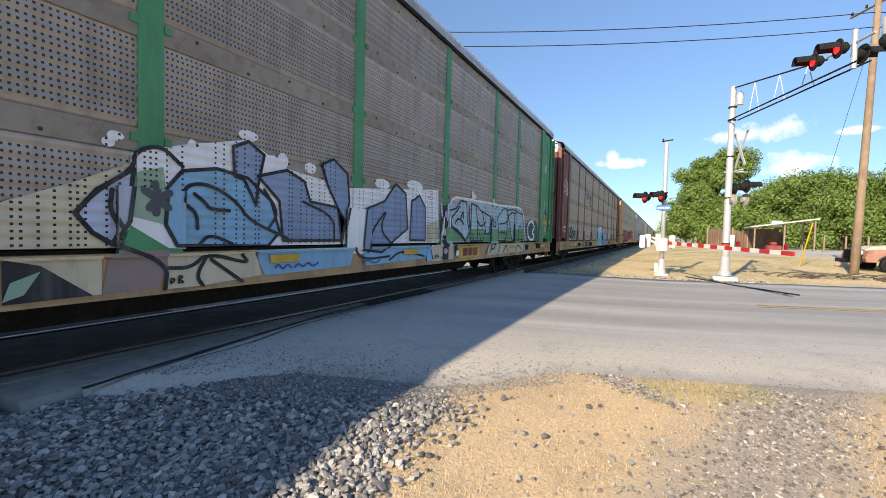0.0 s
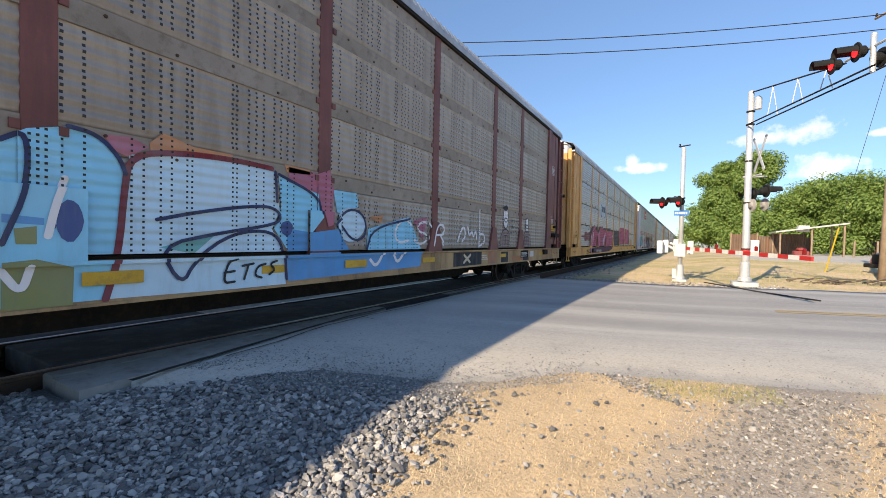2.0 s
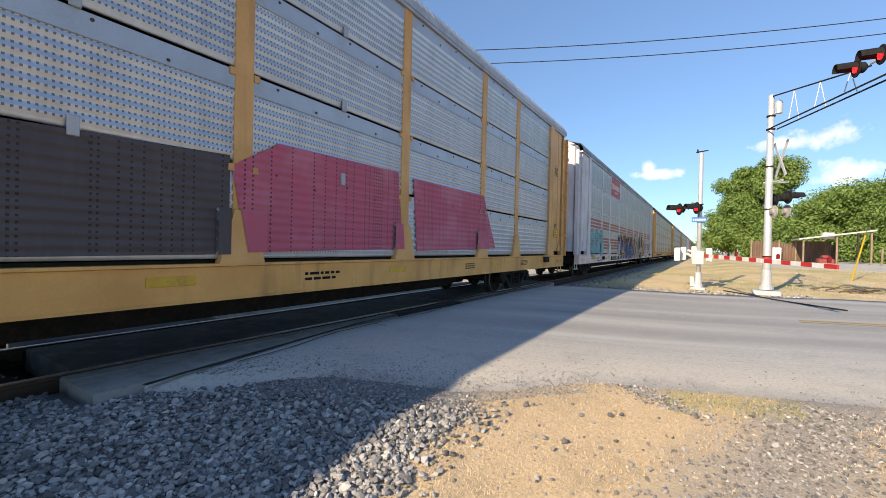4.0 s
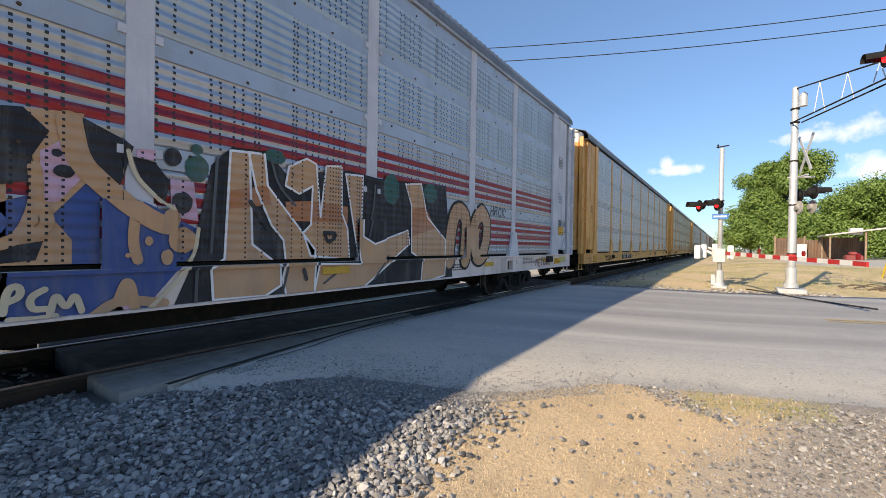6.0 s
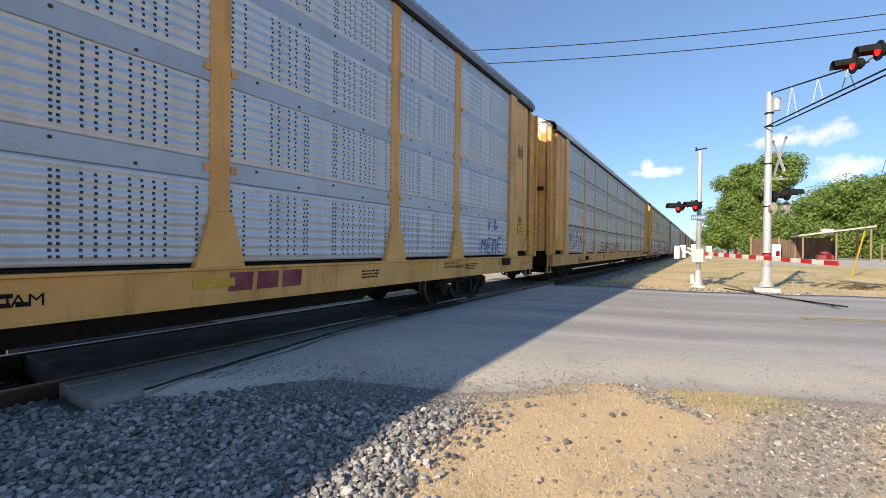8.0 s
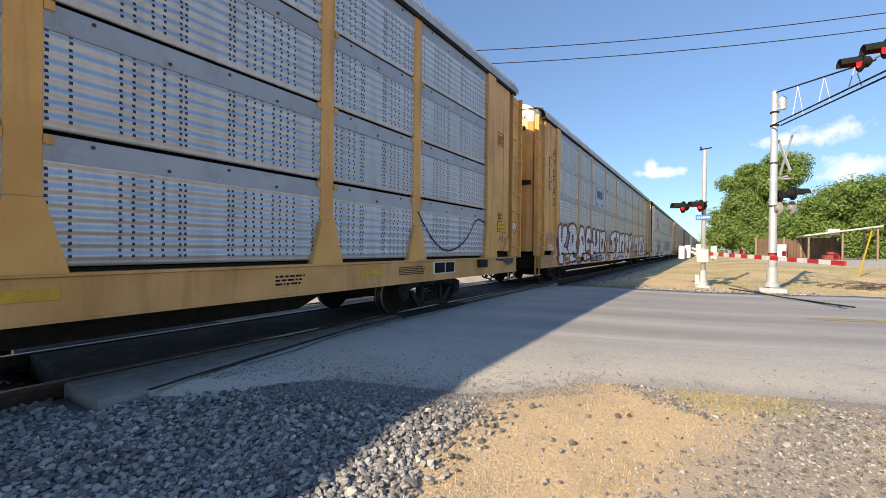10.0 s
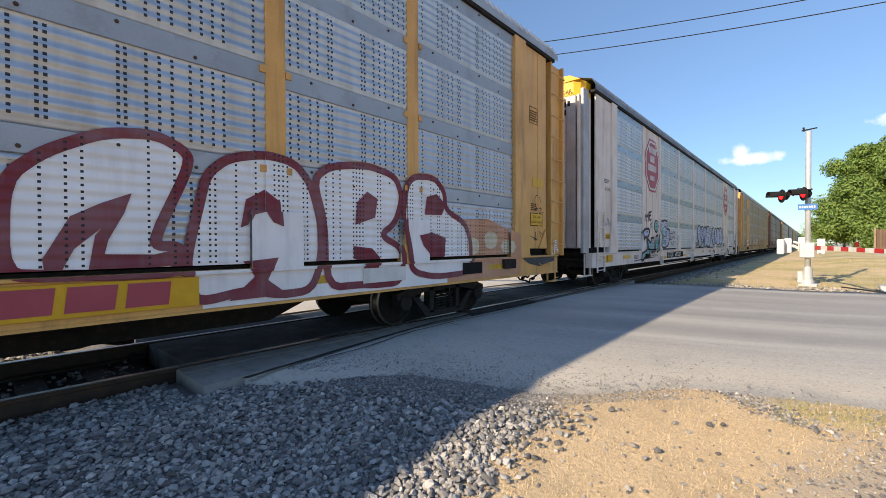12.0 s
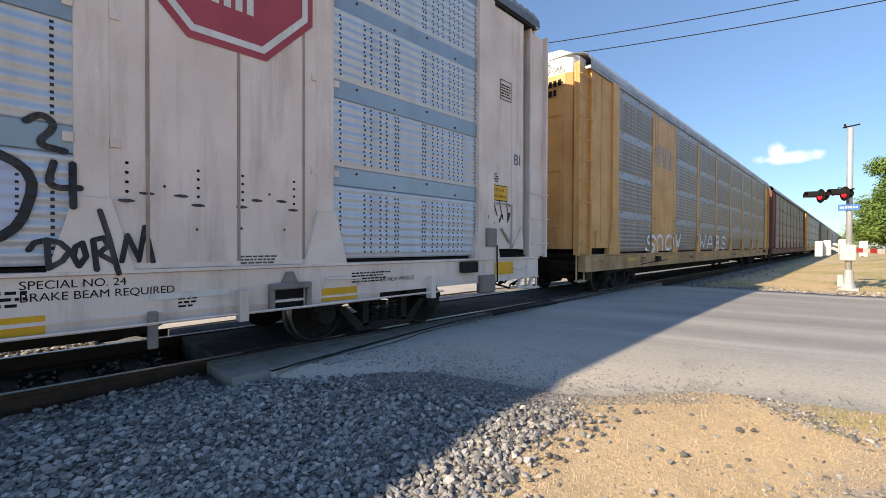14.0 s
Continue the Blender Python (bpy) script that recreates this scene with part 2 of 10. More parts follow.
def tube(bm, pts, r, sides=8, r2=None):
    """A round bar along points, tapering from r to r2."""
    rings = []
    pts = [Vector(p) for p in pts]
    for i, p in enumerate(pts):
        d = (pts[min(i + 1, len(pts) - 1)] - pts[max(i - 1, 0)]).normalized()
        u = d.cross(Vector((0, 0, 1)))
        u = u.normalized() if u.length > 0.05 else d.cross(Vector((1, 0, 0))).normalized()
        w = d.cross(u)
        rr = r if r2 is None else r + (r2 - r) * i / (len(pts) - 1)
        rings.append([bm.verts.new(p + rr * (math.cos(a) * u + math.sin(a) * w)) for a in [2 * math.pi * k / sides for k in range(sides)]])
    for a, b in zip(rings, rings[1:]):
        for k in range(sides):
            bm.faces.new((a[k], a[(k + 1) % sides], b[(k + 1) % sides], b[k]))
    bm.faces.new(rings[0][::-1])
    bm.faces.new(rings[-1])


def disc_solid(bm, centre, axis, profile, sides=24):
    """A body of revolution: profile of (along, radius) about axis through centre."""
    c, d = Vector(centre), Vector(axis).normalized()
    u = d.cross(Vector((0, 0, 1)) if abs(d.z) < 0.9 else Vector((1, 0, 0))).normalized()
    w = d.cross(u)
    rings = [[bm.verts.new(c + h * d + r * (math.cos(2 * math.pi * k / sides) * u + math.sin(2 * math.pi * k / sides) * w)) for k in range(sides)] for h, r in profile]
    for a, b in zip(rings, rings[1:]):
        for k in range(sides):
            bm.faces.new((a[k], a[(k + 1) % sides], b[(k + 1) % sides], b[k]))
    bm.faces.new(rings[0][::-1])
    bm.faces.new(rings[-1])


def mesh_of(name, bm, material, smooth=False):
    bmesh.ops.recalc_face_normals(bm, faces=bm.faces[:])
    me = bpy.data.meshes.new(name)
    bm.to_mesh(me)
    bm.free()
    for m in material if isinstance(material, (list, tuple)) else [material]:
        me.materials.append(m)
    if smooth:
        for p in me.polygons:
            p.use_smooth = True
    return me


def part(name, bm, material, parent, label="", smooth=False):
    ob = new(name, mesh_of(name, bm, material, smooth) if isinstance(bm, bmesh.types.BMesh) else bm)
    ob.parent = parent
    if label:
        tagged(ob, label)
    return ob


def thing(name, label, category, at=None, group="", kind="", bm=None, material=None, smooth=False):
    ob = new(name, mesh_of(name, bm, material, smooth) if bm else None)
    if at is not None:
        ob.matrix_basis = at
    return tagged(ob, label, category, group, kind)


def lettering(body, size, material, slant=0.0, width=1.0):
    """A flat mesh of text in the x-y plane, starting at the origin."""
    cu = bpy.data.curves.new("text", "FONT")
    cu.body, cu.size, cu.shear = body, size, slant
    ob = bpy.data.objects.new("text", cu)
    me = bpy.data.meshes.new_from_object(ob)
    bpy.data.objects.remove(ob)
    bpy.data.curves.remove(cu)
    for v in me.vertices:
        v.co.x *= width
    me.materials.clear()
    me.materials.append(material)
    return me


# ---- ground, road, track ----
RS = 0.38                                   # the road runs askew of the track: y rises by RS per x
ROAD_DIR = Vector((1, RS, 0)).normalized()
CROSS0, CROSS1 = 1.55, 15.2
ACROSS = Vector((RS, -1, 0)).normalized()   # from the far verge over the road towards the camera


def smooth(a, b, v):
    k = min(1, max(0, (v - a) / (b - a)))
    return k * k * (3 - 2 * k)


def near_edge(x):
    return 2.75 + RS * x - 0.75 * (1 - smooth(3.7, 4.9, x)) - 0.3 * (1 - smooth(1.2, 2.4, x))


def far_edge(x):
    return 13.5 + RS * x


def ground_z(x, y):
    z = -0.05 - 0.08 * smooth(1.5, 6, abs(x))
    d = near_edge(x) - y
    f = y - far_edge(x)
    z -= 0.24 * smooth(-0.1, 3.5, d) if x > -3 else 0.1 * smooth(0, 3, d)
    z += 0.10 * smooth(0, 2.5, f) + 0.35 * smooth(4, 14, f) * smooth(3.5, 8, x)
    if d < 0.1 and f < 0.1:                 # bed under the road
        z -= 0.10 * smooth(0.1, -0.4, d) * smooth(0.1, -0.4, f)
    if abs(x) < 1.45 and CROSS0 - 0.1 < y < CROSS1:
        return -0.30
    if d > 0.0 or f > 0.1:                  # ballast shoulder level with the ties
        k = 1 - smooth(1.7, 3.0, abs(x))
        level = (-0.175 + 0.075 * smooth(-1.0, 1.2, y) * (y < 6)) if abs(x) > 0.9 else -0.21
        z = z * (1 - k) + level * k
    return z + 0.02 * (noise.noise(Vector((x * 0.9, y * 0.9, 0))) if (d > 0.3 or f > 0.3) else 0)


def spread(near0, near1, step, far):
    out = list(np.arange(near0, near1, step))
    s, v = step, near1
    while v < far:
        out.append(v)
        s *= 1.35
        v += s
    s, v = step, near0 - step
    low = []
    while v > -far:
        low.append(v)
        s *= 1.35
        v -= s
    return low[::-1] + out + [far]


gx, gy = spread(-4, 14, 0.2, 2500), spread(-3, 24, 0.2, 2500)
verts = [(x, y, ground_z(x, y)) for y in gy for x in gx]
W = len(gx)
faces = [(j * W + i, j * W + i + 1, (j + 1) * W + i + 1, (j + 1) * W + i) for j in range(len(gy) - 1) for i in range(W - 1)]
me = bpy.data.meshes.new("ground")
me.from_pydata(verts, [], faces)
for p in me.polygons:
    p.use_smooth = True


def ground_material():
    m, t, b = base_material("verge_of_dry_grass_and_gravel", 0.95)
    pos = t.nodes.new("ShaderNodeNewGeometry").outputs["Position"]
    sp = t.nodes.new("ShaderNodeSeparateXYZ")
    t.links.new(pos, sp.inputs[0])
    x, y = sp.outputs[0], sp.outputs[1]
    big, mid, fine = noise_of(t, 0.35, 5), noise_of(t, 2.2, 6, 0.65), noise_of(t, 38, 4, 0.7)
    straw = blend(t, ramp(t, fine, 0.3, 0.7), (0.69, 0.515, 0.325), (0.43, 0.325, 0.205))
    straw = blend(t, op(t, "MULTIPLY", ramp(t, mid, 0.5, 0.7), 0.5), straw, (0.30, 0.24, 0.16))
    stone = blend(t, ramp(t, fine, 0.35, 0.65), (0.12, 0.118, 0.115), (0.29, 0.285, 0.28))
    green = blend(t, ramp(t, fine, 0.3, 0.7), (0.20, 0.22, 0.07), (0.36, 0.31, 0.13))
    edge = op(t, "ADD", x, op(t, "MULTIPLY", op(t, "SUBTRACT", mid, 0.5), 0.9))
    c = blend(t, ramp(t, edge, 3.75, 4.2), stone, straw)
    # a bare gravelly strip through the straw
    strip = op(t, "ABSOLUTE", op(t, "SUBTRACT", op(t, "ADD", x, op(t, "MULTIPLY", y, -0.35)), 4.9))
    strip = op(t, "ADD", strip, op(t, "MULTIPLY", op(t, "SUBTRACT", mid, 0.5), 1.2))
    bare = op(t, "MULTIPLY", op(t, "SUBTRACT", 1.0, ramp(t, strip, 0.2, 0.75)), op(t, "GREATER_THAN", x, 4.6))
    c = blend(t, op(t, "MULTIPLY", bare, 0.85), c, blend(t, ramp(t, fine, 0.35, 0.65), (0.19, 0.175, 0.165), (0.36, 0.32, 0.28)))
    far = ramp(t, op(t, "SUBTRACT", y, op(t, "MULTIPLY", x, RS)), 13.0, 15.0)
    lawn = blend(t, ramp(t, op(t, "ADD", op(t, "MULTIPLY", big, 1.0), op(t, "MULTIPLY", mid, 0.3)), 0.55, 0.85), straw, green)
    c = blend(t, op(t, "MULTIPLY", far, ramp(t, op(t, "ADD", x, op(t, "MULTIPLY", mid, 1.2)), 1.7, 2.6)), c, lawn)
    # ballast between the rails coloured near black for the shade under the train
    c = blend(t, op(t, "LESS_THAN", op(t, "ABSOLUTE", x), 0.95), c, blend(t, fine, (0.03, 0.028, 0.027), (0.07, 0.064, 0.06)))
    lot = op(t, "MULTIPLY", ramp(t, op(t, "ADD", y, op(t, "MULTIPLY", mid, 6.0)), 34.0, 37.0), op(t, "GREATER_THAN", x, 9.5))
    c = blend(t, op(t, "MULTIPLY", lot, 0.85), c, blend(t, fine, (0.46, 0.44, 0.41), (0.34, 0.33, 0.31)))
    c = blend(t, op(t, "LESS_THAN", x, -2.0), c, blend(t, ramp(t, mid, 0.35, 0.65), (0.50, 0.46, 0.40), (0.36, 0.33, 0.29)))
    t.links.new(c, b.inputs["Base Color"])
    bn = add_node(t, "ShaderNodeBump", Strength=0.6, Distance=0.03)
    t.links.new(fine, bn.inputs["Height"])
    t.links.new(bn.outputs[0], b.inputs["Normal"])
    return m


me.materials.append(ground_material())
tagged(new("ground", me), "dry straw-coloured verge with bare gravelly dirt", "ground", kind="structure")


def asphalt_material():
    m, t, b = base_material("worn_grey_asphalt", 0.85)
    pos = t.nodes.new("ShaderNodeNewGeometry").outputs["Position"]
    sp = t.nodes.new("ShaderNodeSeparateXYZ")
    t.links.new(pos, sp.inputs[0])
    v = op(t, "SUBTRACT", sp.outputs[1], op(t, "MULTIPLY", sp.outputs[0], RS))     # across the road: 2.75 to 13.5
    u = op(t, "MULTIPLY", sp.outputs[0], 0.06)
    cb = t.nodes.new("ShaderNodeCombineXYZ")
    t.links.new(u, cb.inputs[0])
    t.links.new(v, cb.inputs[1])
    ln = add_node(t, "ShaderNodeTexNoise", Scale=0.9, Detail=5.0, Roughness=0.6)
    t.links.new(cb.outputs[0], ln.inputs["Vector"])
    fine, mid = noise_of(t, 120, 3, 0.7), noise_of(t, 1.3, 6, 0.6)
    c = blend(t, ramp(t, ln.outputs[0], 0.38, 0.62), (0.40, 0.385, 0.36), (0.26, 0.255, 0.25))
    for mid_v in (5.6, 7.2, 9.6, 11.6):                                             # darker wheel tracks
        d = op(t, "ABSOLUTE", op(t, "SUBTRACT", v, mid_v))
        c = blend(t, op(t, "MULTIPLY", op(t, "SUBTRACT", 1.0, ramp(t, d, 0.1, 0.75)), 0.55), c, (0.17, 0.17, 0.172))
    dust = op(t, "SUBTRACT", 1.0, ramp(t, op(t, "ADD", v, op(t, "MULTIPLY", mid, 0.9)), 3.4, 5.0))
    c = blend(t, op(t, "MULTIPLY", dust, 0.75), c, (0.50, 0.45, 0.38))
    # lighter towards the track: bounced light in the train's shade, put into the colour
    grey = op(t, "SUBTRACT", 1.0, ramp(t, op(t, "ADD", sp.outputs[0], op(t, "MULTIPLY", mid, 0.8)), 1.8, 4.2))
    c = blend(t, op(t, "MULTIPLY", grey, 0.7), c, (0.52, 0.49, 0.45))
    c = blend(t, op(t, "MULTIPLY", ramp(t, mid, 0.55, 0.75), 0.3), c, (0.12, 0.12, 0.12))
    c = blend(t, op(t, "MULTIPLY", ramp(t, fine, 0.45, 0.7), 0.4), c, (0.42, 0.40, 0.37))
    grit = noise_of(t, 30, 5, 0.75)
    c = blend(t, op(t, "MULTIPLY", ramp(t, grit, 0.5, 0.68), 0.5), c, (0.12, 0.12, 0.12))
    c = blend(t, op(t, "MULTIPLY", ramp(t, noise_of(t, 70, 2, 0.5), 0.62, 0.68), 0.6), c, (0.6, 0.57, 0.52))
    t.links.new(c, b.inputs["Base Color"])
    bn = add_node(t, "ShaderNodeBump", Strength=0.5, Distance=0.008)
    t.links.new(fine, bn.inputs["Height"])
    t.links.new(bn.outputs[0], b.inputs["Normal"])
    return m


def road_mesh(x0, x1):
    bm = bmesh.new()
    xs = np.arange(x0, x1 + 0.01, 0.25 if x1 < 40 else 1.0)
    n = 14
    rows = []
    for x in xs:
        lo = near_edge(x) - 0.55 + 0.35 * noise.noise(Vector((x * 0.7, 3, 0))) + 0.1 * noise.noise(Vector((x * 4, 1, 0)))
        hi = far_edge(x) + 0.25 * noise.noise(Vector((x * 0.6, 9, 0))) + 0.08 * noise.noise(Vector((x * 4, 5, 0)))
        row = [bm.verts.new((x, lo, ground_z(x, lo) - 0.08))]
        for k in range(n + 1):
            y = lo + (hi - lo) * k / n
            crown = -0.035 - 0.075 * smooth(1.5, 6, abs(x)) + 0.05 * (1 - (2 * k / n - 1) ** 2)
            edge_drop = 0.16 * smooth(0.3, -0.6, y - near_edge(x)) * smooth(1.5, 2.6, x)
            row.append(bm.verts.new((x, y + (0.001 if k == 0 else 0), min(crown, -0.004) - edge_drop)))
        row.append(bm.verts.new((x, hi, ground_z(x, hi) - 0.08)))
        rows.append(row)
    for a, b in zip(rows, rows[1:]):
        for k in range(len(a) - 1):
            bm.faces.new((a[k], b[k], b[k + 1], a[k + 1]))
    return bm


def road_top(x, y):
    """Height of the asphalt under stray stones; far down where there is none."""
    lo, hi = near_edge(x) - 0.2, far_edge(x)
    if x < 1.3 or not lo < y < hi:
        return -9.0
    k = (y - lo + 0.35) / (hi - lo + 0.35)
    drop = 0.16 * smooth(0.3, -0.6, y - near_edge(x)) * smooth(1.5, 2.6, x)
    return min(-0.035 - 0.075 * smooth(1.5, 6, x) + 0.05 * (1 - (2 * k - 1) ** 2), -0.004) - drop


M_ASPHALT = asphalt_material()
thing("road", "worn grey two-lane asphalt road over the level crossing", "road", kind="structure", bm=road_mesh(1.23, 39.98), material=M_ASPHALT, smooth=True)
thing("road", "worn grey asphalt road beyond the track", "road", kind="structure", bm=road_mesh(-60, -1.3), material=M_ASPHALT, smooth=True)

M_LINE = surface("faded_yellow_line", (0.52, 0.36, 0.12), (0.34, 0.27, 0.15), 9, 0.8, 0, 0.1, stain=(0.2, 0.19, 0.18), stain_amount=0.8)
for off in (0.0, 0.24):
    bm = bmesh.new()
    xs = np.arange(7.2, 30, 0.4)
    lo = [bm.verts.new((x, 7.60 + off + RS * x, -0.035 - 0.075 * smooth(1.5, 6, x) + 0.05 + 0.006)) for x in xs]
    hi = [bm.verts.new((x, 7.72 + off + RS * x, -0.035 - 0.075 * smooth(1.5, 6, x) + 0.05 + 0.006)) for x in xs]
    for i in range(len(xs) - 1):
        bm.faces.new((lo[i], lo[i + 1], hi[i + 1], hi[i]))
    thing("centre_line", "faded yellow centre line on the road", "road marking", kind="structure", bm=bm, material=M_LINE)

# a long dark tar-sealed crack across the lane, from the verge
bm = bmesh.new()
tube(bm, [(6.2, 16.4, -0.02), (6.7, 15.6, -0.02), (7.3, 14.7, -0.045), (7.9, 13.9, -0.05), (8.45, 13.2, -0.05)], 0.02, 6)
thing("cable_cover", "black cable lying across the road edge", "cable", bm=bm, material=M_WIRE)

# the track: rails with head, web and foot
RAIL = [(-0.075, -0.178), (0.075, -0.178), (0.075, -0.165), (0.012, -0.145), (0.012, -0.05), (0.036, -0.04), (0.037, -0.008), (0.03, 0.0), (-0.03, 0.0), (-0.037, -0.008), (-0.036, -0.04), (-0.012, -0.05), (-0.012, -0.145), (-0.075, -0.165)]
track = thing("railway_track", "single railway track with worn bright rail tops", "railway track", kind="structure")
for xc in (0.7535, -0.7535):
    bm = bmesh.new()
    prism(bm, [(xc + a, z) for a, z in RAIL], 1, -80, 700)
    rail = part("rail", bm, [M_RUST, M_RAILTOP], track)
    for p in rail.data.polygons:
        if p.normal.z > 0.5 and p.center.z > -0.02:
            p.material_index = 1
tie_bm = bmesh.new()
bevel_box(tie_bm, -1.3, 1.3, -0.115, 0.115, -0.36, -0.182, 0.012)
tie_me = mesh_of("tie", tie_bm, M_TIE)
for i in range(170):
    y = -8 + 0.53 * i
    if y < CROSS0 - 0.15 or y > CROSS1 + 0.15:
        t0 = part("tie", tie_me, None, track)
        t0.location = (0.03 * noise.noise(Vector((i * 3.7, 0, 0))), y, 0)

# level-crossing surface
crossing = thing("crossing_surface", "concrete and rubber panels of the level crossing", "level crossing", kind="structure")
y = CROSS0
k = 0
for x0, x1, mat, nm in ((-0.64, 0.64, M_PANEL, "gauge_panel"), (0.83, 1.04, M_CONCRETE, "field_panel"), (-1.36, -0.83, M_CONCRETE, "field_panel")):
    y = CROSS0
    while y < CROSS1 - 0.1:
        bm = bmesh.new()
        w = min(2.28, CROSS1 - y)
        off = 0.12 if x0 > 0 else 0.0
        bevel_box(bm, x0, x1, y + 0.006 - off, y + w - 0.006 - off, -0.26, -0.006 - 0.004 * (k % 3), 0.014)
        part(nm, bm, mat if k % 4 else M_PANEL, crossing)
        y += w
        k += 1
bm = bmesh.new()
prism(bm, [(1.06, 1.43), (1.60, 1.43), (1.55, 2.0), (1.44, 2.7), (1.26, 3.8), (1.10, 4.8), (1.06, 5.0)], 2, -0.26, -0.004)
part("apron_slab", bm, M_CONCRETE, crossing, "worn concrete apron beside the rail")
# tar-sealed joint where the asphalt meets the slab
for pts, w in (([(1.66, 1.75), (1.58, 2.1), (1.47, 2.75), (1.29, 3.8), (1.12, 4.85), (1.07, 6.2), (1.1, 8.5), (1.06, 11.0), (1.09, 14.8)], 0.028),
               ([(1.62, 2.6), (1.55, 3.3), (1.36, 4.1), (1.3, 5.2), (1.36, 6.4), (1.24, 7.6)], 0.012), ([(1.07, 4.9), (1.25, 5.05), (1.6, 4.98), (1.9, 5.1)], 0.014)):
    bm = bmesh.new()
    for (xa, ya), (xb, yb) in zip(pts, pts[1:]):
        n = 6
        for i in range(n):
            xs = [xa + (xb - xa) * (i + j) / n + 0.02 * noise.noise(Vector((9 * (ya + (yb - ya) * (i + j) / n), w * 99, 0))) for j in (0, 1)]
            ys = [ya + (yb - ya) * (i + j) / n for j in (0, 1)]
            ww = [w * (1 + 0.5 * noise.noise(Vector((5 * v, 3, w * 50)))) for v in ys]
            bm.faces.new([bm.verts.new(q) for q in ((xs[0] - ww[0], ys[0], 0.0), (xs[0] + ww[0], ys[0] + 0.01, 0.0), (xs[1] + ww[1], ys[1] + 0.01, 0.0), (xs[1] - ww[1], ys[1], 0.0))])
    ob = part("tar_joint", bm, M_TAR, crossing, "black tar-sealed joint")
    for v in ob.data.vertices:
        v.co.z = max(-0.001, road_top(v.co.x, v.co.y) + 0.004)
for x0, x1 in ((0.645, 0.715), (0.79, 0.826), (-0.715, -0.645), (-0.826, -0.79)):
    bm = bmesh.new()
    box(bm, x0, x1, CROSS0, CROSS1, -0.25, -0.045)
    part("flangeway_filler", bm, M_BLACK, crossing)

# ---- loose stones of the ballast shoulder ----


def stone_shapes(n):
    out = []
    for s in range(n):
        bm = bmesh.new()
        bmesh.ops.create_icosphere(bm, subdivisions=1, radius=1)
        rg = random.Random(s + 5)
        planes = [(Vector((rg.uniform(-1, 1), rg.uniform(-1, 1), rg.uniform(-1, 1))).normalized(), rg.uniform(0.36, 0.74)) for _ in range(8)]
        for v in bm.verts:
            for nrm, d in planes:
                over = v.co.dot(nrm) - d
                if over > 0:
                    v.co -= nrm * over
            v.co.x *= 1.1 + 0.07 * (s % 4)
            v.co.y *= 1.0 - 0.06 * (s % 3)
            v.co.z *= 0.58 + 0.05 * (s % 5)
        bm.verts.index_update()
        out.append((np.array([v.co[:] for v in bm.verts]), [[v.index for v in f.verts] for f in bm.faces]))
        bm.free()
    return out


SHAPES = stone_shapes(9)


def scatter_stones(name, label, places, material):
    rg = random.Random(11)
    vs, fs, n = [], [], 0
    for x, y, r in places:
        sv, sf = SHAPES[rg.randrange(len(SHAPES))]
        m = np.array(Euler((rg.uniform(-0.6, 0.6), rg.uniform(-0.6, 0.6), rg.uniform(0, 6.3))).to_matrix())
        p = sv @ m.T * r
        p[:, 0] += x
        p[:, 1] += y
        p[:, 2] += max(ground_z(x, y), road_top(x, y)) + rg.uniform(0.2, 0.75) * r
        vs.append(p)
        fs += [[i + n for i in f] for f in sf]
        n += len(sv)
    me = bpy.data.meshes.new(name)
    me.from_pydata(np.concatenate(vs).tolist(), [], fs)
    me.materials.append(material)
    return tagged(new(name, me), label, "gravel", kind="stuff")


def stone_material(name="crushed_grey_stone", tone=1.0):
    m, t, b = base_material(name, 0.85)
    isl = t.nodes.new("ShaderNodeNewGeometry").outputs["Random Per Island"]
    fine = noise_of(t, 55, 4, 0.65)
    c = blend(t, ramp(t, isl, 0.1, 0.95), (0.10, 0.10, 0.105), (0.47, 0.465, 0.46))
    c = blend(t, op(t, "GREATER_THAN", isl, 0.96), c, (0.62, 0.60, 0.58))
    c = blend(t, op(t, "MULTIPLY", fine, 0.5), c, (0.16, 0.157, 0.155))
    c = blend(t, 1.0, c, (tone, tone * 0.96, tone * 0.92), "MULTIPLY")
    t.links.new(c, b.inputs["Base Color"])
    bn = add_node(t, "ShaderNodeBump", Strength=0.4, Distance=0.006)
    t.links.new(fine, bn.inputs["Height"])
    t.links.new(bn.outputs[0], b.inputs["Normal"])
    return m


M_STONE = stone_material()
M_STRAY = stone_material("dusty_dark_stone", 0.95)
rg = random.Random(3)
places = []
for _ in range(40000):
    x, y = rg.uniform(1.0, 4.9), rg.uniform(-0.6, 4.6)
    d = near_edge(x) - y - 0.12
    if x < 1.55 and y > 1.3:
        continue
    border = 4.02 + 0.22 * noise.noise(Vector((x, y * 1.3, 4)))
    if d < 0 or x > border + rg.expovariate(11):
        continue
    thin = smooth(0.0, 0.7, d)
    if rg.random() < 0.12 + 0.88 * thin:
        places.append((x, y, rg.uniform(0.009, 0.02) if thin < 0.6 else rg.choice((0.012, 0.015, 0.018, 0.021, 0.024, 0.028, 0.036))))
for _ in range(9000):
    x = rg.uniform(1.6, 4.7) if rg.random() < 0.85 else rg.uniform(4.7, 8)
    places.append((x, near_edge(x) - 0.35 + rg.expovariate(3.6), rg.choice((0.004, 0.005, 0.006, 0.008, 0.011))))
scatter_stones("ballast_gravel", "loose crushed grey stones beside the track", places, M_STONE)
places = []
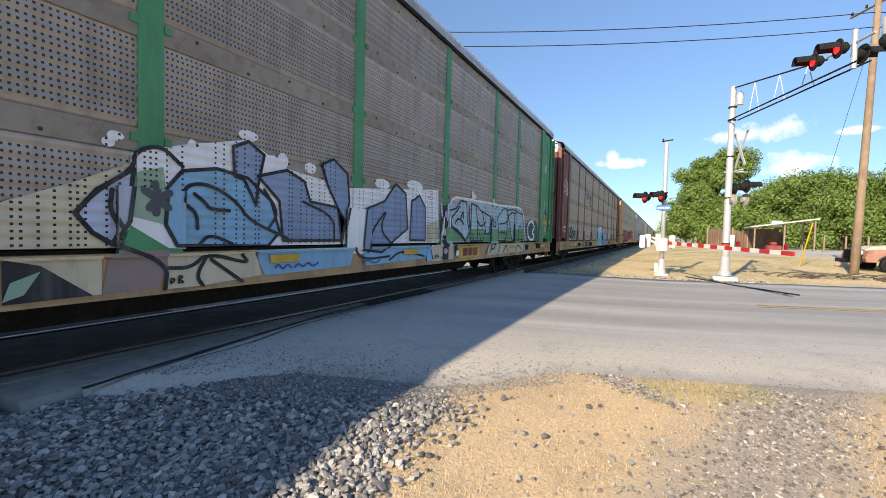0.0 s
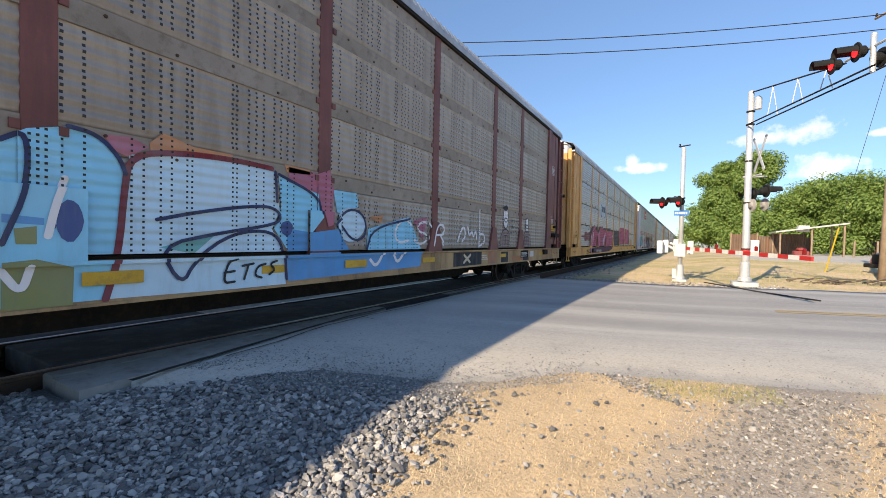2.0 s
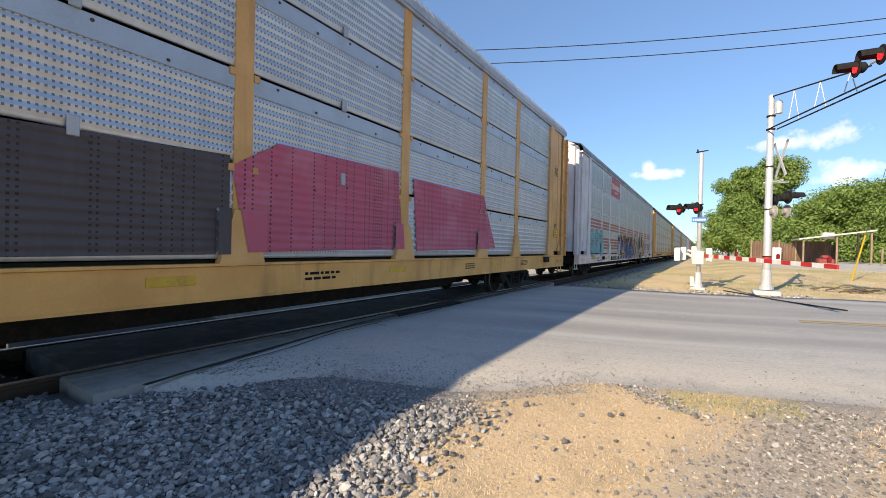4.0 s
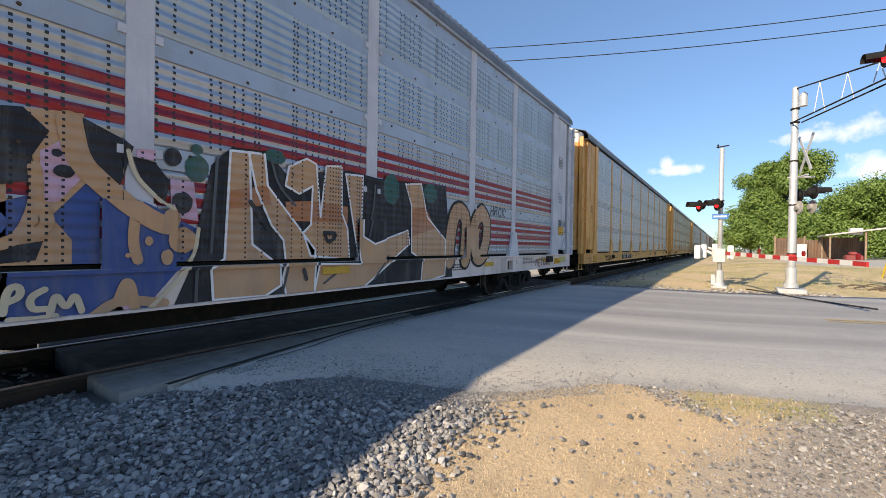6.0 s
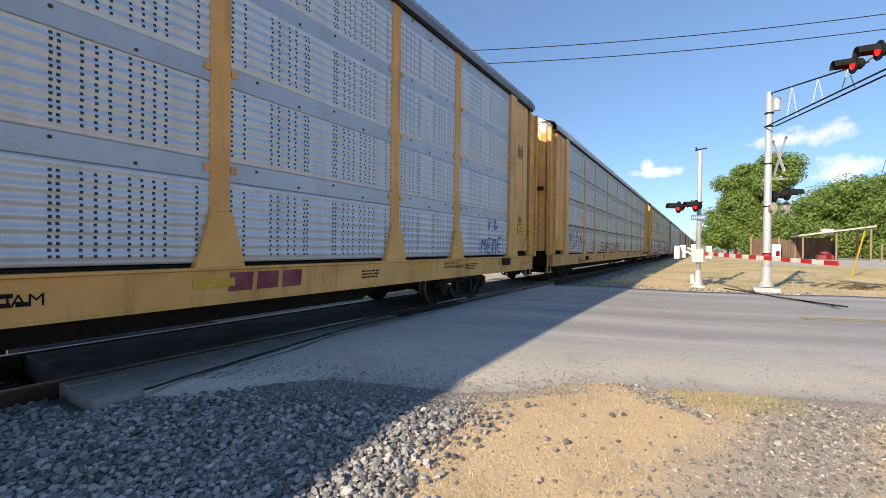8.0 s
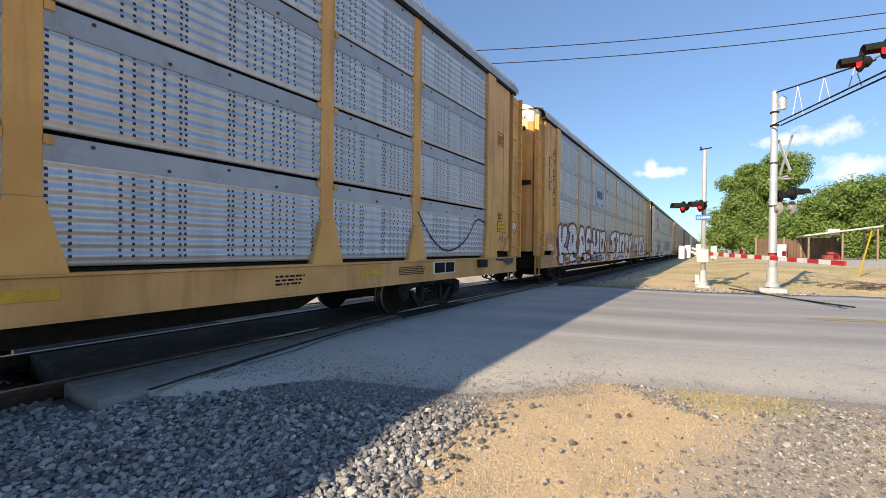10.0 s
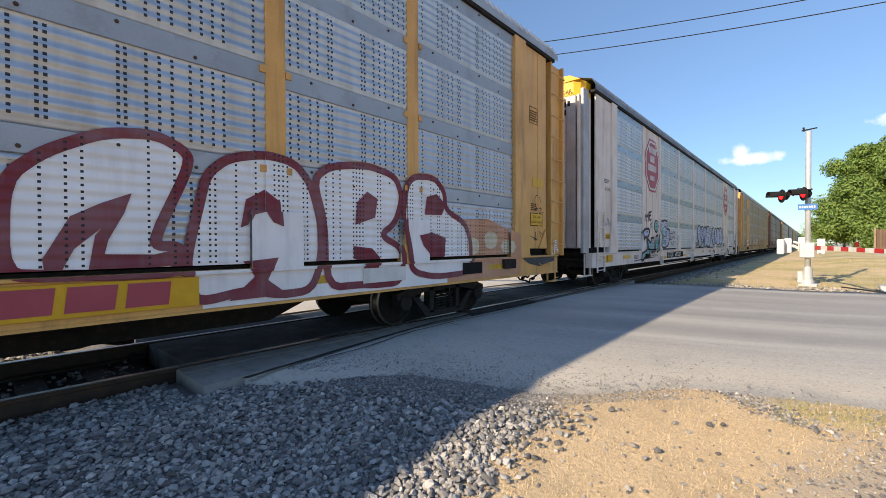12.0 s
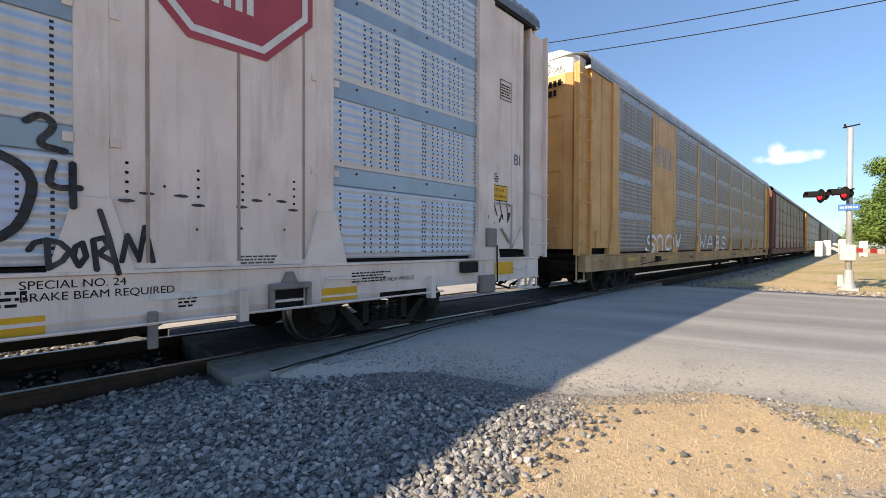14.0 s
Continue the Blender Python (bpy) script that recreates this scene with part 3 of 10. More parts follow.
for _ in range(1700):
    x, y = rg.uniform(3.8, 9), rg.uniform(0.4, 5.8)
    if near_edge(x) - y > 0.25 and noise.noise(Vector((x * 0.8, y * 0.8, 2))) > -0.1:
        places.append((x, y, rg.choice((0.007, 0.009, 0.012, 0.016, 0.022, 0.03))))
for _ in range(5200):
    y = rg.uniform(1.5, 5.0)
    x = 4.9 + 0.35 * y + rg.gauss(0, 0.34)
    if near_edge(x) - y > 0.2:
        places.append((x, y, rg.choice((0.006, 0.008, 0.010, 0.013, 0.018))))
for _ in range(900):
    y = rg.uniform(4.2, 4.8)
    x = 4.85 + 1.3 * (4.75 - y) + rg.gauss(0, 0.14)
    if near_edge(x) - y > 0.05:
        places.append((x, y, rg.choice((0.006, 0.009, 0.013, 0.018))))
scatter_stones("stray_gravel", "small dusty dark stones lying in the dry straw", places, M_STRAY)
places = []
for _ in range(1300):
    x, y = 1.4 + rg.expovariate(3.2), rg.uniform(14.6, 40)
    if y > far_edge(x) + 0.1:
        places.append((x, y, rg.uniform(0.03, 0.05)))
for _ in range(900):
    x = rg.uniform(2, 8.5)
    places.append((x, far_edge(x) + abs(rg.gauss(0, 0.35)) + 0.1, rg.uniform(0.012, 0.05)))
for _ in range(3500):
    x, y = rg.uniform(-4.0, -1.4), rg.uniform(-2, 2.4)
    places.append((x, min(y, near_edge(x) - 0.4), rg.uniform(0.03, 0.045)))
for _ in range(500):
    x, y = rg.uniform(-0.66, 0.66), rg.uniform(-2.5, 1.5)
    places.append((x, y, rg.uniform(0.025, 0.04)))
scatter_stones("ballast_gravel", "crushed stone ballast along the railway track", places, M_STONE)

# ---- dry grass ----


def blades(name, label, spots, material, flat):
    vs, fs = [], []
    rg = random.Random(21)
    for x, y, h in spots:
        a = rg.uniform(0, 6.28)
        lean = rg.uniform(*flat)
        w = 0.0018 + h * 0.02
        dx, dy = math.cos(a), math.sin(a)
        z = ground_z(x, y)
        k = len(vs)
        vs += [(x - dy * w, y + dx * w, z), (x + dy * w, y - dx * w, z), (x + dx * h * lean, y + dy * h * lean, z + 0.006 + h * math.sqrt(max(0.0, 1 - lean * lean)))]
        fs.append((k, k + 1, k + 2))
    me = bpy.data.meshes.new(name)
    me.from_pydata(vs, [], fs)
    me.materials.append(material)
    return tagged(new(name, me), label, "grass", kind="stuff")


def straw_material(name, a, b2):
    m, t, b = base_material(name, 0.9)
    isl = t.nodes.new("ShaderNodeNewGeometry").outputs["Random Per Island"]
    t.links.new(blend(t, isl, a, b2), b.inputs["Base Color"])
    return m


M_STRAW = straw_material("dry_straw", (0.74, 0.56, 0.345), (0.37, 0.265, 0.155))
M_GRASS = straw_material("green_grass", (0.16, 0.20, 0.05), (0.36, 0.33, 0.12))
spots = []
for _ in range(130000):
    x, y = rg.uniform(3.4, 9.5), rg.uniform(0.5, 6.3)
    if near_edge(x) - y < 0.12 + 0.3 * noise.noise(Vector((x * 2, y, 1))):
        continue
    if x < 4.02 + 0.25 * noise.noise(Vector((x, y * 1.3, 4))):
        continue
    if abs(x - 0.35 * y - 4.9) < 0.45 + 0.5 * noise.noise(Vector((x, y, 8))) and rg.random() < 0.9:
        continue
    spots.append((x, y, rg.uniform(0.01, 0.032)))
blades("dry_grass", "matted dry straw-coloured grass", spots, M_STRAW, (0.75, 0.99))
spots = []
for _ in range(9000):
    x = rg.uniform(4.9, 9.5)
    y = near_edge(x) - abs(rg.gauss(0.35, 0.16))
    if noise.noise(Vector((x * 1.1, 0, 7))) > -0.05:
        spots.append((x, y, rg.uniform(0.012, 0.03)))
blades("roadside_grass", "thin green grass along the road edge", spots, M_GRASS, (0.3, 0.9))
spots = []
for _ in range(26000):
    x, y = rg.uniform(3.5, 24), rg.uniform(15.5, 34)
    if y > far_edge(x) + 0.5:
        spots.append((x, y, rg.uniform(0.05, 0.14)))
blades("dry_grass", "short dry grass on the far verge", spots, straw_material("verge_grass", (0.52, 0.40, 0.17), (0.30, 0.29, 0.10)), (0.4, 0.95))


# ---- crossing signals ----
NORTH_MAST = Vector((5.47, 17.08, -0.04))
CANT_MAST = Vector((7.32, 16.8, 0.05))


def flasher(parent, at, facing, lit):
    """One flashing-light unit: round black background, lens and hood."""
    f = Vector(facing).normalized()
    side = f.cross(Vector((0, 0, 1))).normalized()
    bm = bmesh.new()
    disc_solid(bm, at, f, [(-0.02, 0.2), (0.0, 0.21), (0.012, 0.2)], 24)
    disc_solid(bm, Vector(at) - 0.02 * f, -f, [(0.0, 0.13), (0.12, 0.12), (0.17, 0.06)], 16)
    head = part("signal_head", bm, M_BLACK, parent, "black round background with hood")
    bm = bmesh.new()
    disc_solid(bm, Vector(at) + 0.012 * f, f, [(0.0, 0.105), (0.02, 0.1), (0.035, 0.06)], 20)
    part("lens", bm, M_LENS if lit else M_LENSOFF, head, "red lens", smooth=True)
    bm = bmesh.new()
    rows = []
    for k in range(11):
        a = radians(-10 + 20 * k)
        v = math.cos(a) * side + math.sin(a) * Vector((0, 0, 1))
        rows.append([bm.verts.new(Vector(at) + r * v + d * f) for d, r in ((0.01, 0.15), (0.38, 0.145), (0.38, 0.138), (0.01, 0.143))])
    for a, b in zip(rows, rows[1:]):
        for i in range(4):
            bm.faces.new((a[i], a[(i + 1) % 4], b[(i + 1) % 4], b[i]))
    bm.faces.new(rows[0])
    bm.faces.new(rows[-1][::-1])
    part("hood", bm, M_BLACK, head)
    return head


west = -ROAD_DIR
gate = thing("crossing_gate", "silver crossing-gate mast with flashing red lights and lowered arm", "crossing gate", Matrix.Translation(NORTH_MAST))
bm = bmesh.new()
disc_solid(bm, (0, 0, 0), (0, 0, 1), [(0, 0.075), (4.68, 0.068), (4.70, 0.03)], 16)
part("mast", bm, M_ALU, gate, smooth=True)
bm = bmesh.new()
bevel_box(bm, -0.22, 0.22, -0.22, 0.22, -0.1, 0.03, 0.01)
disc_solid(bm, (0, 0, 0.03), (0, 0, 1), [(0, 0.17), (0.1, 0.13), (0.5, 0.11), (0.52, 0.08)], 12)
bevel_box(bm, -0.24, -0.11, -0.1, 0.1, 0.05, 0.4, 0.01)
part("base", bm, M_ALU, gate)
bm = bmesh.new()
tube(bm, [(-0.16, 0, 4.72), (0.2, 0.02, 4.76)], 0.022, 6)
tube(bm, [(-0.1, 0.02, 4.7), (-0.12, 0.02, 4.82)], 0.03, 6)
part("mast_cap", bm, M_STEEL, gate)
bm = bmesh.new()
tube(bm, [west * 0.0 + Vector((0, -0.09, 2.86)), ACROSS * 0.5 + Vector((-0.1, 0, 2.86))], 0.03, 8)
tube(bm, [Vector((0, 0, 2.86)), -ACROSS * 0.45 + Vector((0, 0, 2.86))], 0.03, 8)
tube(bm, [ACROSS * 0.4 + Vector((-0.1, 0, 2.86)), ACROSS * 0.2 + Vector((-0.3, 0, 2.95)), Vector((-0.36, 0, 2.74))], 0.018, 6)
part("crossarm", bm, M_STEEL, gate)
flasher(gate, Vector((-0.62, -0.15, 2.74)), Vector((-0.88, -0.48, 0)), True)
flasher(gate, Vector((-0.10, -0.24, 2.76)), Vector((-0.88, -0.48, 0)), True)
bm = bmesh.new()
bevel_box(bm, -0.24, 0.22, -0.1, -0.085, 2.28, 2.46, 0.004)
part("number_sign", bm, M_BLUE, gate, "small blue sign plate")
bm = bmesh.new()
for i in range(7):
    box(bm, -0.2 + 0.055 * i, -0.165 + 0.055 * i, -0.103, -0.101, 2.34, 2.40)
part("sign_bars", bm, M_WHITE, gate)
bm = bmesh.new()
bevel_box(bm, -0.2, 0.16, -0.16, 0.2, 0.82, 1.28, 0.02)
part("gate_mechanism", bm, M_ALU, gate, "white gate drive box")
bm = bmesh.new()
tube(bm, [ACROSS * -0.1 + Vector((0.1, 0, 1.12)), ACROSS * -1.25 + Vector((0.1, 0, 1.3))], 0.05, 6)
tube(bm, [ACROSS * -0.1 + Vector((-0.2, 0, 1.12)), ACROSS * -1.25 + Vector((-0.2, 0, 1.3))], 0.05, 6)
part("counterweight_arm", bm, M_WHITE, gate)
for dx, l in ((-0.62, 0.2), (-0.32, 0.5), (0.16, 0.85), (0.36, 0.25)):
    bm = bmesh.new()
    c = ACROSS * -l * 1.2 + Vector((dx, 0, 1.12 + 0.1 * l))
    bevel_box(bm, c.x - 0.04, c.x + 0.14, c.y - 0.22, c.y + 0.22, c.z - 0.22, c.z + 0.25, 0.02)
    part("counterweight", bm, M_WHITE, gate, "white counterweight plate")
arm0, arm1 = ACROSS * 0.35 + Vector((0.05, 0, 1.13)), ACROSS * 6.5 + Vector((0.05, 0, 1.03))
N_ARM = 17
for i in range(N_ARM):
    a, b = arm0.lerp(arm1, i / N_ARM), arm0.lerp(arm1, (i + 1) / N_ARM - 0.0005)
    bm = bmesh.new()
    side = ROAD_DIR * 0.02
    h0, h1 = 0.062 - 0.001 * i, 0.062 - 0.001 * (i + 1)
    vs = [bm.verts.new(p) for p in (a - side - Vector((0, 0, h0)), a + side - Vector((0, 0, h0)), a + side + Vector((0, 0, h0)), a - side + Vector((0, 0, h0)),
                                    b - side - Vector((0, 0, h1)), b + side - Vector((0, 0, h1)), b + side + Vector((0, 0, h1)), b - side + Vector((0, 0, h1)))]
    for f in ((0, 1, 2, 3), (7, 6, 5, 4), (0, 4, 5, 1), (1, 5, 6, 2), (2, 6, 7, 3), (3, 7, 4, 0)):
        bm.faces.new([vs[j] for j in f])
    part("arm_section", bm, M_RED if i % 2 == 0 else M_WHITE, gate, "red band of the arm" if i % 2 == 0 else "white band of the arm")
for f in (0.35, 0.68, 0.96):
    p = arm0.lerp(arm1, f)
    bm = bmesh.new()
    disc_solid(bm, p + Vector((0, 0, 0.07)), (0, 0, 1), [(0, 0.035), (0.1, 0.04), (0.13, 0.02)], 10)
    part("arm_light", bm, M_LENSOFF, gate, "small red arm light")

cant = thing("cantilever_signal", "tall silver cantilever mast with flashing lights over the road", "railway signal", Matrix.Translation(CANT_MAST))
bm = bmesh.new()
disc_solid(bm, (0, 0, 0), (0, 0, 1), [(0, 0.115), (0.9, 0.11), (6.15, 0.085), (6.2, 0.05)], 18)
part("mast", bm, M_ALU, cant, smooth=True)
bm = bmesh.new()
bevel_box(bm, -0.36, 0.36, -0.28, 0.28, -0.16, 0.0, 0.02)
disc_solid(bm, (0, 0, 0.02), (0, 0, 1), [(0, 0.2), (0.1, 0.19), (0.14, 0.145), (0.6, 0.14), (0.62, 0.12)], 16)
part("base", bm, M_ALU, cant)
for z in (1.05, 2.55, 3.9, 5.08, 5.5):
    bm = bmesh.new()
    disc_solid(bm, (0, 0, z), (0, 0, 1), [(0, 0.12), (0.04, 0.12)], 16)
    part("mast_band", bm, M_STEEL, cant)
bm = bmesh.new()
disc_solid(bm, (0, 0, 0.93), (0, 0, 1), [(0, 0.118), (0.14, 0.117)], 16)
part("red_band", bm, M_RED, cant, "red band round the mast")
OUT = 4.9
low = [(ROAD_DIR * s + ACROSS * 0.1 + Vector((0, 0, 5.08)), ROAD_DIR * s + ACROSS * OUT + Vector((0, 0, 5.02))) for s in (-0.13, 0.13)]
bm = bmesh.new()
for a, b in low:
    tube(bm, [a, b], 0.022, 8)
part("lower_chord", bm, M_STEEL, cant)
bm = bmesh.new()
tube(bm, [ACROSS * 0.1 + Vector((0, 0, 6.12)), ACROSS * 3.9 + Vector((0, 0, 5.45))], 0.022, 8)
part("upper_rod", bm, M_STEEL, cant)
for f in (1.15, 2.25, 3.3):
    bm = bmesh.new()
    top = ACROSS * f + Vector((0, 0, 6.14 - 0.176 * f))
    for s in (-0.13, 0.13):
        tube(bm, [top, ROAD_DIR * s + ACROSS * (f + 0.02) + Vector((0, 0, 5.08))], 0.012, 6)
    part("hanger", bm, M_ALU, cant)
tip = ACROSS * (OUT - 0.25)
bm = bmesh.new()
tube(bm, [tip + Vector((0, 0, 4.95)), tip + Vector((0, 0, 5.78))], 0.05, 10)
tube(bm, [tip + Vector((0, 0, 5.5)) + ACROSS * 0.5, tip + Vector((0, 0, 5.5)) - ACROSS * 0.75], 0.03, 8)
part("light_bracket", bm, M_ALU, cant)
for dv, facing, lit in ((-0.88, (-1, -0.16, -0.02), True), (-0.18, (-1, -0.16, -0.02), True), (-0.05, (0.95, 0.3, 0), False), (0.62, (0.95, 0.3, 0), False)):
    s = -0.2 if facing[0] < 0 else 0.2
    flasher(cant, tip + ACROSS * dv + ROAD_DIR * s + Vector((0, 0, 5.46 if facing[0] < 0 else 5.28)), facing, lit)
bm = bmesh.new()
disc_solid(bm, (0.18, -0.12, 5.55), (0, 0, 1), [(0, 0.1), (0.35, 0.1), (0.42, 0.03)], 12)
part("bell", bm, M_ALU, cant)
for q in (-1, 1):
    bm = bmesh.new()
    d = ACROSS * math.cos(radians(60)) + Vector((0, 0, q * math.sin(radians(60))))
    n = ROAD_DIR
    w = d.cross(n) * 0.045
    c = Vector((0.28, 0.05, 4.15)) + n * (0.02 * q)
    vs = [bm.verts.new(c + e * 0.64 * d + g * w + h * 0.012 * n) for e in (-1, 1) for g in (-1, 1) for h in (-1, 1)]
    for f in ((0, 1, 3, 2), (4, 6, 7, 5), (0, 4, 5, 1), (2, 3, 7, 6), (0, 2, 6, 4), (1, 5, 7, 3)):
        bm.faces.new([vs[j] for j in f])
    part("crossbuck_blade", bm, M_ALU, cant, "white crossbuck blade")
bm = bmesh.new()
tube(bm, [Vector((-0.15, 0, 3.42)), Vector((0.5, 0.1, 3.42))], 0.025, 6)
tube(bm, [Vector((0.1, 0, 3.42)) - ACROSS * 0.3, Vector((0.1, 0, 3.42)) + ACROSS * 0.5], 0.03, 6)
part("crossarm", bm, M_ALU, cant)
flasher(cant, ACROSS * 0.5 + ROAD_DIR * 0.22 + Vector((0.05, 0, 2.9)), (0.93, 0.37, 0), True)
flasher(cant, ACROSS * -0.35 + ROAD_DIR * 0.3 + Vector((0.05, 0, 2.9)), (0.93, 0.37, 0), False)
bm = bmesh.new()
disc_solid(bm, Vector((0.46, -0.05, 2.5)), (-0.93, -0.37, 0), [(0, 0.2), (0.03, 0.2), (0.05, 0.1), (0.12, 0.08)], 18)
part("backlight_case", bm, M_CONCRETE, cant, "grey back of a round signal lamp")
bm = bmesh.new()
disc_solid(bm, Vector((0.14, -0.12, 2.48)), (-0.93, -0.37, 0), [(0, 0.2), (0.03, 0.2), (0.05, 0.1), (0.12, 0.08)], 18)
part("backlight_case", bm, M_CONCRETE, cant, "grey back of a round signal lamp")

# ---- utility poles and lines ----
POLE_E, POLE_W = Vector((12.35, 22.9, 0)), Vector((-18.4, 7.9, -0.2))


def utility_pole(at, height, arm_dir, lean=(0, 0)):
    p = thing("utility_pole", "weathered wooden utility pole", "utility pole", Matrix.Translation(at), group="utility poles")
    bm = bmesh.new()
    tube(bm, [(lean[0] * f, lean[1] * f, -0.4 + (height + 0.4) * f) for f in (0, 0.25, 0.5, 0.75, 1)], 0.155, 14, 0.1)
    part("shaft", bm, M_WOODPOLE, p, smooth=True)
    d = Vector(arm_dir).normalized()
    top = Vector((lean[0], lean[1], height))
    for dz, half in ((-0.5, 1.1),):
        bm = bmesh.new()
        tube(bm, [top - d * half + Vector((0, 0.12, dz)), top + d * half + Vector((0, 0.12, dz))], 0.055, 4)
        part("crossarm", bm, M_WOODPOLE, p)
        for s in (-0.95, -0.4, 0.4, 0.95):
            bm = bmesh.new()
            disc_solid(bm, top + d * s * half + Vector((0, 0.12, dz + 0.05)), (0, 0, 1), [(0, 0.03), (0.05, 0.05), (0.1, 0.03), (0.14, 0.04)], 8)
            part("insulator", bm, M_STEEL, p)
    bm = bmesh.new()
    disc_solid(bm, top + Vector((0.3, -0.2, -1.9)), (0, 0, 1), [(0, 0.18), (0.05, 0.22), (0.7, 0.22), (0.75, 0.1)], 14)
    part("transformer", bm, M_ALU, p, "grey metal transformer can", smooth=True)
    return p


line = (POLE_E - POLE_W).normalized()
utility_pole(POLE_E, 11.2, (line.y, -line.x, 0), (0.25, 0.0))
utility_pole(POLE_W, 11.2, (line.y, -line.x, 0))


def overhead(a, b, sag, r=0.018, beyond=False):
    bm = bmesh.new()
    n = 28
    tube(bm, [(a.x + (b.x - a.x) * k / n, a.y + (b.y - a.y) * k / n, a.z + (b.z - a.z) * k / n - sag * 4 * (k / n) * (1 - k / n)) for k in range(n + 1)], r, 5)
    thing("overhead_cable", "black overhead cable between utility poles", "cable", bm=bm, material=M_WIRE, group="overhead cables")


for dz in (0.03, -0.54):
    a, b = POLE_W + Vector((0, 0, 10.45 + dz)), POLE_E + Vector((0.22, 0, 10.3 + dz))
    overhead(a, b, 0.89)
    overhead(b, b + (b - a) * 1.2 + Vector((0, 0, 0.2)), 0.9)
    overhead(a, a - (b - a) * 1.0, 0.9)

# ---- trees ----


def leaf_material(name, a, b2):
    m, t, b = base_material(name, 0.6)
    isl = t.nodes.new("ShaderNodeNewGeometry").outputs["Random Per Island"]
    c = blend(t, isl, a, b2)
    t.links.new(c, b.inputs["Base Color"])
    tr = t.nodes.new("ShaderNodeBsdfTranslucent")
    t.links.new(blend(t, 1.0, c, (0.9, 1.0, 0.35), "MULTIPLY"), tr.inputs[0])
    mix = t.nodes.new("ShaderNodeMixShader")
    mix.inputs[0].default_value = 0.3
    t.links.new(b.outputs[0], mix.inputs[1])
    t.links.new(tr.outputs[0], mix.inputs[2])
    t.links.new(mix.outputs[0], t.nodes["Material Output"].inputs[0])
    return m


M_LEAF = leaf_material("broad_green_leaves", (0.10, 0.175, 0.036), (0.23, 0.32, 0.08))
M_BARK = surface("grey_brown_bark", (0.14, 0.11, 0.085), (0.09, 0.07, 0.055), 5, 0.95, 0, 0.7, 25)


def tree(x, y, height, radius, seed, trunk=0.28, leaves=7000, low=0.2, label="broad green leafy tree behind the verge"):
    rg = random.Random(seed)
    z0 = ground_z(x, y)
    th = thing("tree", label, "tree", Matrix.Translation((x, y, z0 - 0.1)), group="trees behind the verge")
    bm = bmesh.new()
    tube(bm, [(0, 0, 0), (0.1, 0.05, height * 0.25), (0.0, 0.15, height * 0.5), (0.15, 0.1, height * 0.82)], trunk, 10, 0.05)
    clumps = []
    for i in range(16):
        a = 2.4 * i + rg.uniform(-0.4, 0.4)
        f = rg.uniform(0.25, 0.8)
        base = Vector((0.05, 0.1, height * f * 0.75))
        reach = radius * rg.uniform(0.45, 0.85) * (1.15 - 0.6 * abs(f - 0.45))
        end = Vector((math.cos(a) * reach, math.sin(a) * reach, height * f + rg.uniform(0, 0.12) * height))
        tube(bm, [base, base.lerp(end, 0.5) + Vector((0, 0, 0.06 * height)), end], trunk * 0.38, 6, 0.02)
        clumps.append((end, radius * rg.uniform(0.28, 0.48)))
        clumps.append((base.lerp(end, 0.6) + Vector((0, 0, 0.1 * height)), radius * rg.uniform(0.25, 0.42)))
    part("trunk", bm, M_BARK, th, smooth=True)
    for i in range(12):
        a = rg.uniform(0, 6.28)
        q = rg.uniform(0.1, 0.55)
        clumps.append((Vector((math.cos(a) * radius * q, math.sin(a) * radius * q, height * rg.uniform(0.62, 0.95))), radius * rg.uniform(0.2, 0.4)))
    for i in range(int(14 * (1 - low))):
        a = rg.uniform(0, 6.28)
        clumps.append((Vector((math.cos(a) * radius * 0.85, math.sin(a) * radius * 0.85, height * rg.uniform(low, 0.4))), radius * rg.uniform(0.22, 0.36)))
    vs, fs = [], []
    total = sum(r ** 2 for _, r in clumps)
    for c, r in clumps:
        for _ in range(int(2.1 * leaves * r * r / total)):
            d = Vector((rg.gauss(0, 1), rg.gauss(0, 1), rg.gauss(0, 1))).normalized()
            p = c + Vector((d.x, d.y, d.z * 0.78)) * r * rg.uniform(0.35, 1.05)
            if p.z < 0.15 or p.z > height * 1.04:
                continue
            n = (d + Vector((rg.uniform(-0.8, 0.8), rg.uniform(-0.8, 0.8), rg.uniform(-0.3, 0.9)))).normalized()
            u = n.orthogonal().normalized()
            u.rotate(Matrix.Rotation(rg.uniform(0, 6.28), 3, n))
            w = n.cross(u)
            s = rg.uniform(0.11, 0.24)
            k = len(vs)
            vs += [tuple(p - u * s), tuple(p + w * s * 0.5 + n * s * 0.2), tuple(p + u * s), tuple(p - w * s * 0.5 + n * s * 0.2)]
            fs.append((k, k + 1, k + 2, k + 3))
    me = bpy.data.meshes.new("crown")
    me.from_pydata(vs, [], fs)
    me.materials.append(M_LEAF)
    part("crown", me, None, th)
    return th


tree(12.3, 77.5, 15.6, 4.9, 1, 0.45, 30000, 0.02)
tree(9.6, 76.0, 8.6, 4.6, 4, 0.3, 10000, 0.0)
tree(18.8, 75.0, 8.6, 5.0, 5, 0.3, 10000, 0.0)
tree(23.6, 76.0, 11.0, 5.8, 2, 0.4, 14000, 0.0)
tree(29.0, 75.0, 10.3, 5.8, 3, 0.4, 14000, 0.0)
tree(26.0, 72.0, 6.6, 5.0, 6, 0.3, 10000, 0.0)
tree(34.5, 74.0, 11.4, 6.4, 7, 0.4, 12000, 0.0)
tree(14.0, 73.0, 6.5, 4.6, 11, 0.3, 9000, 0.0)
tree(10.5, 120.0, 8.5, 6.0, 8, 0.3, 5000, 0.0, "distant green tree beside the railway")
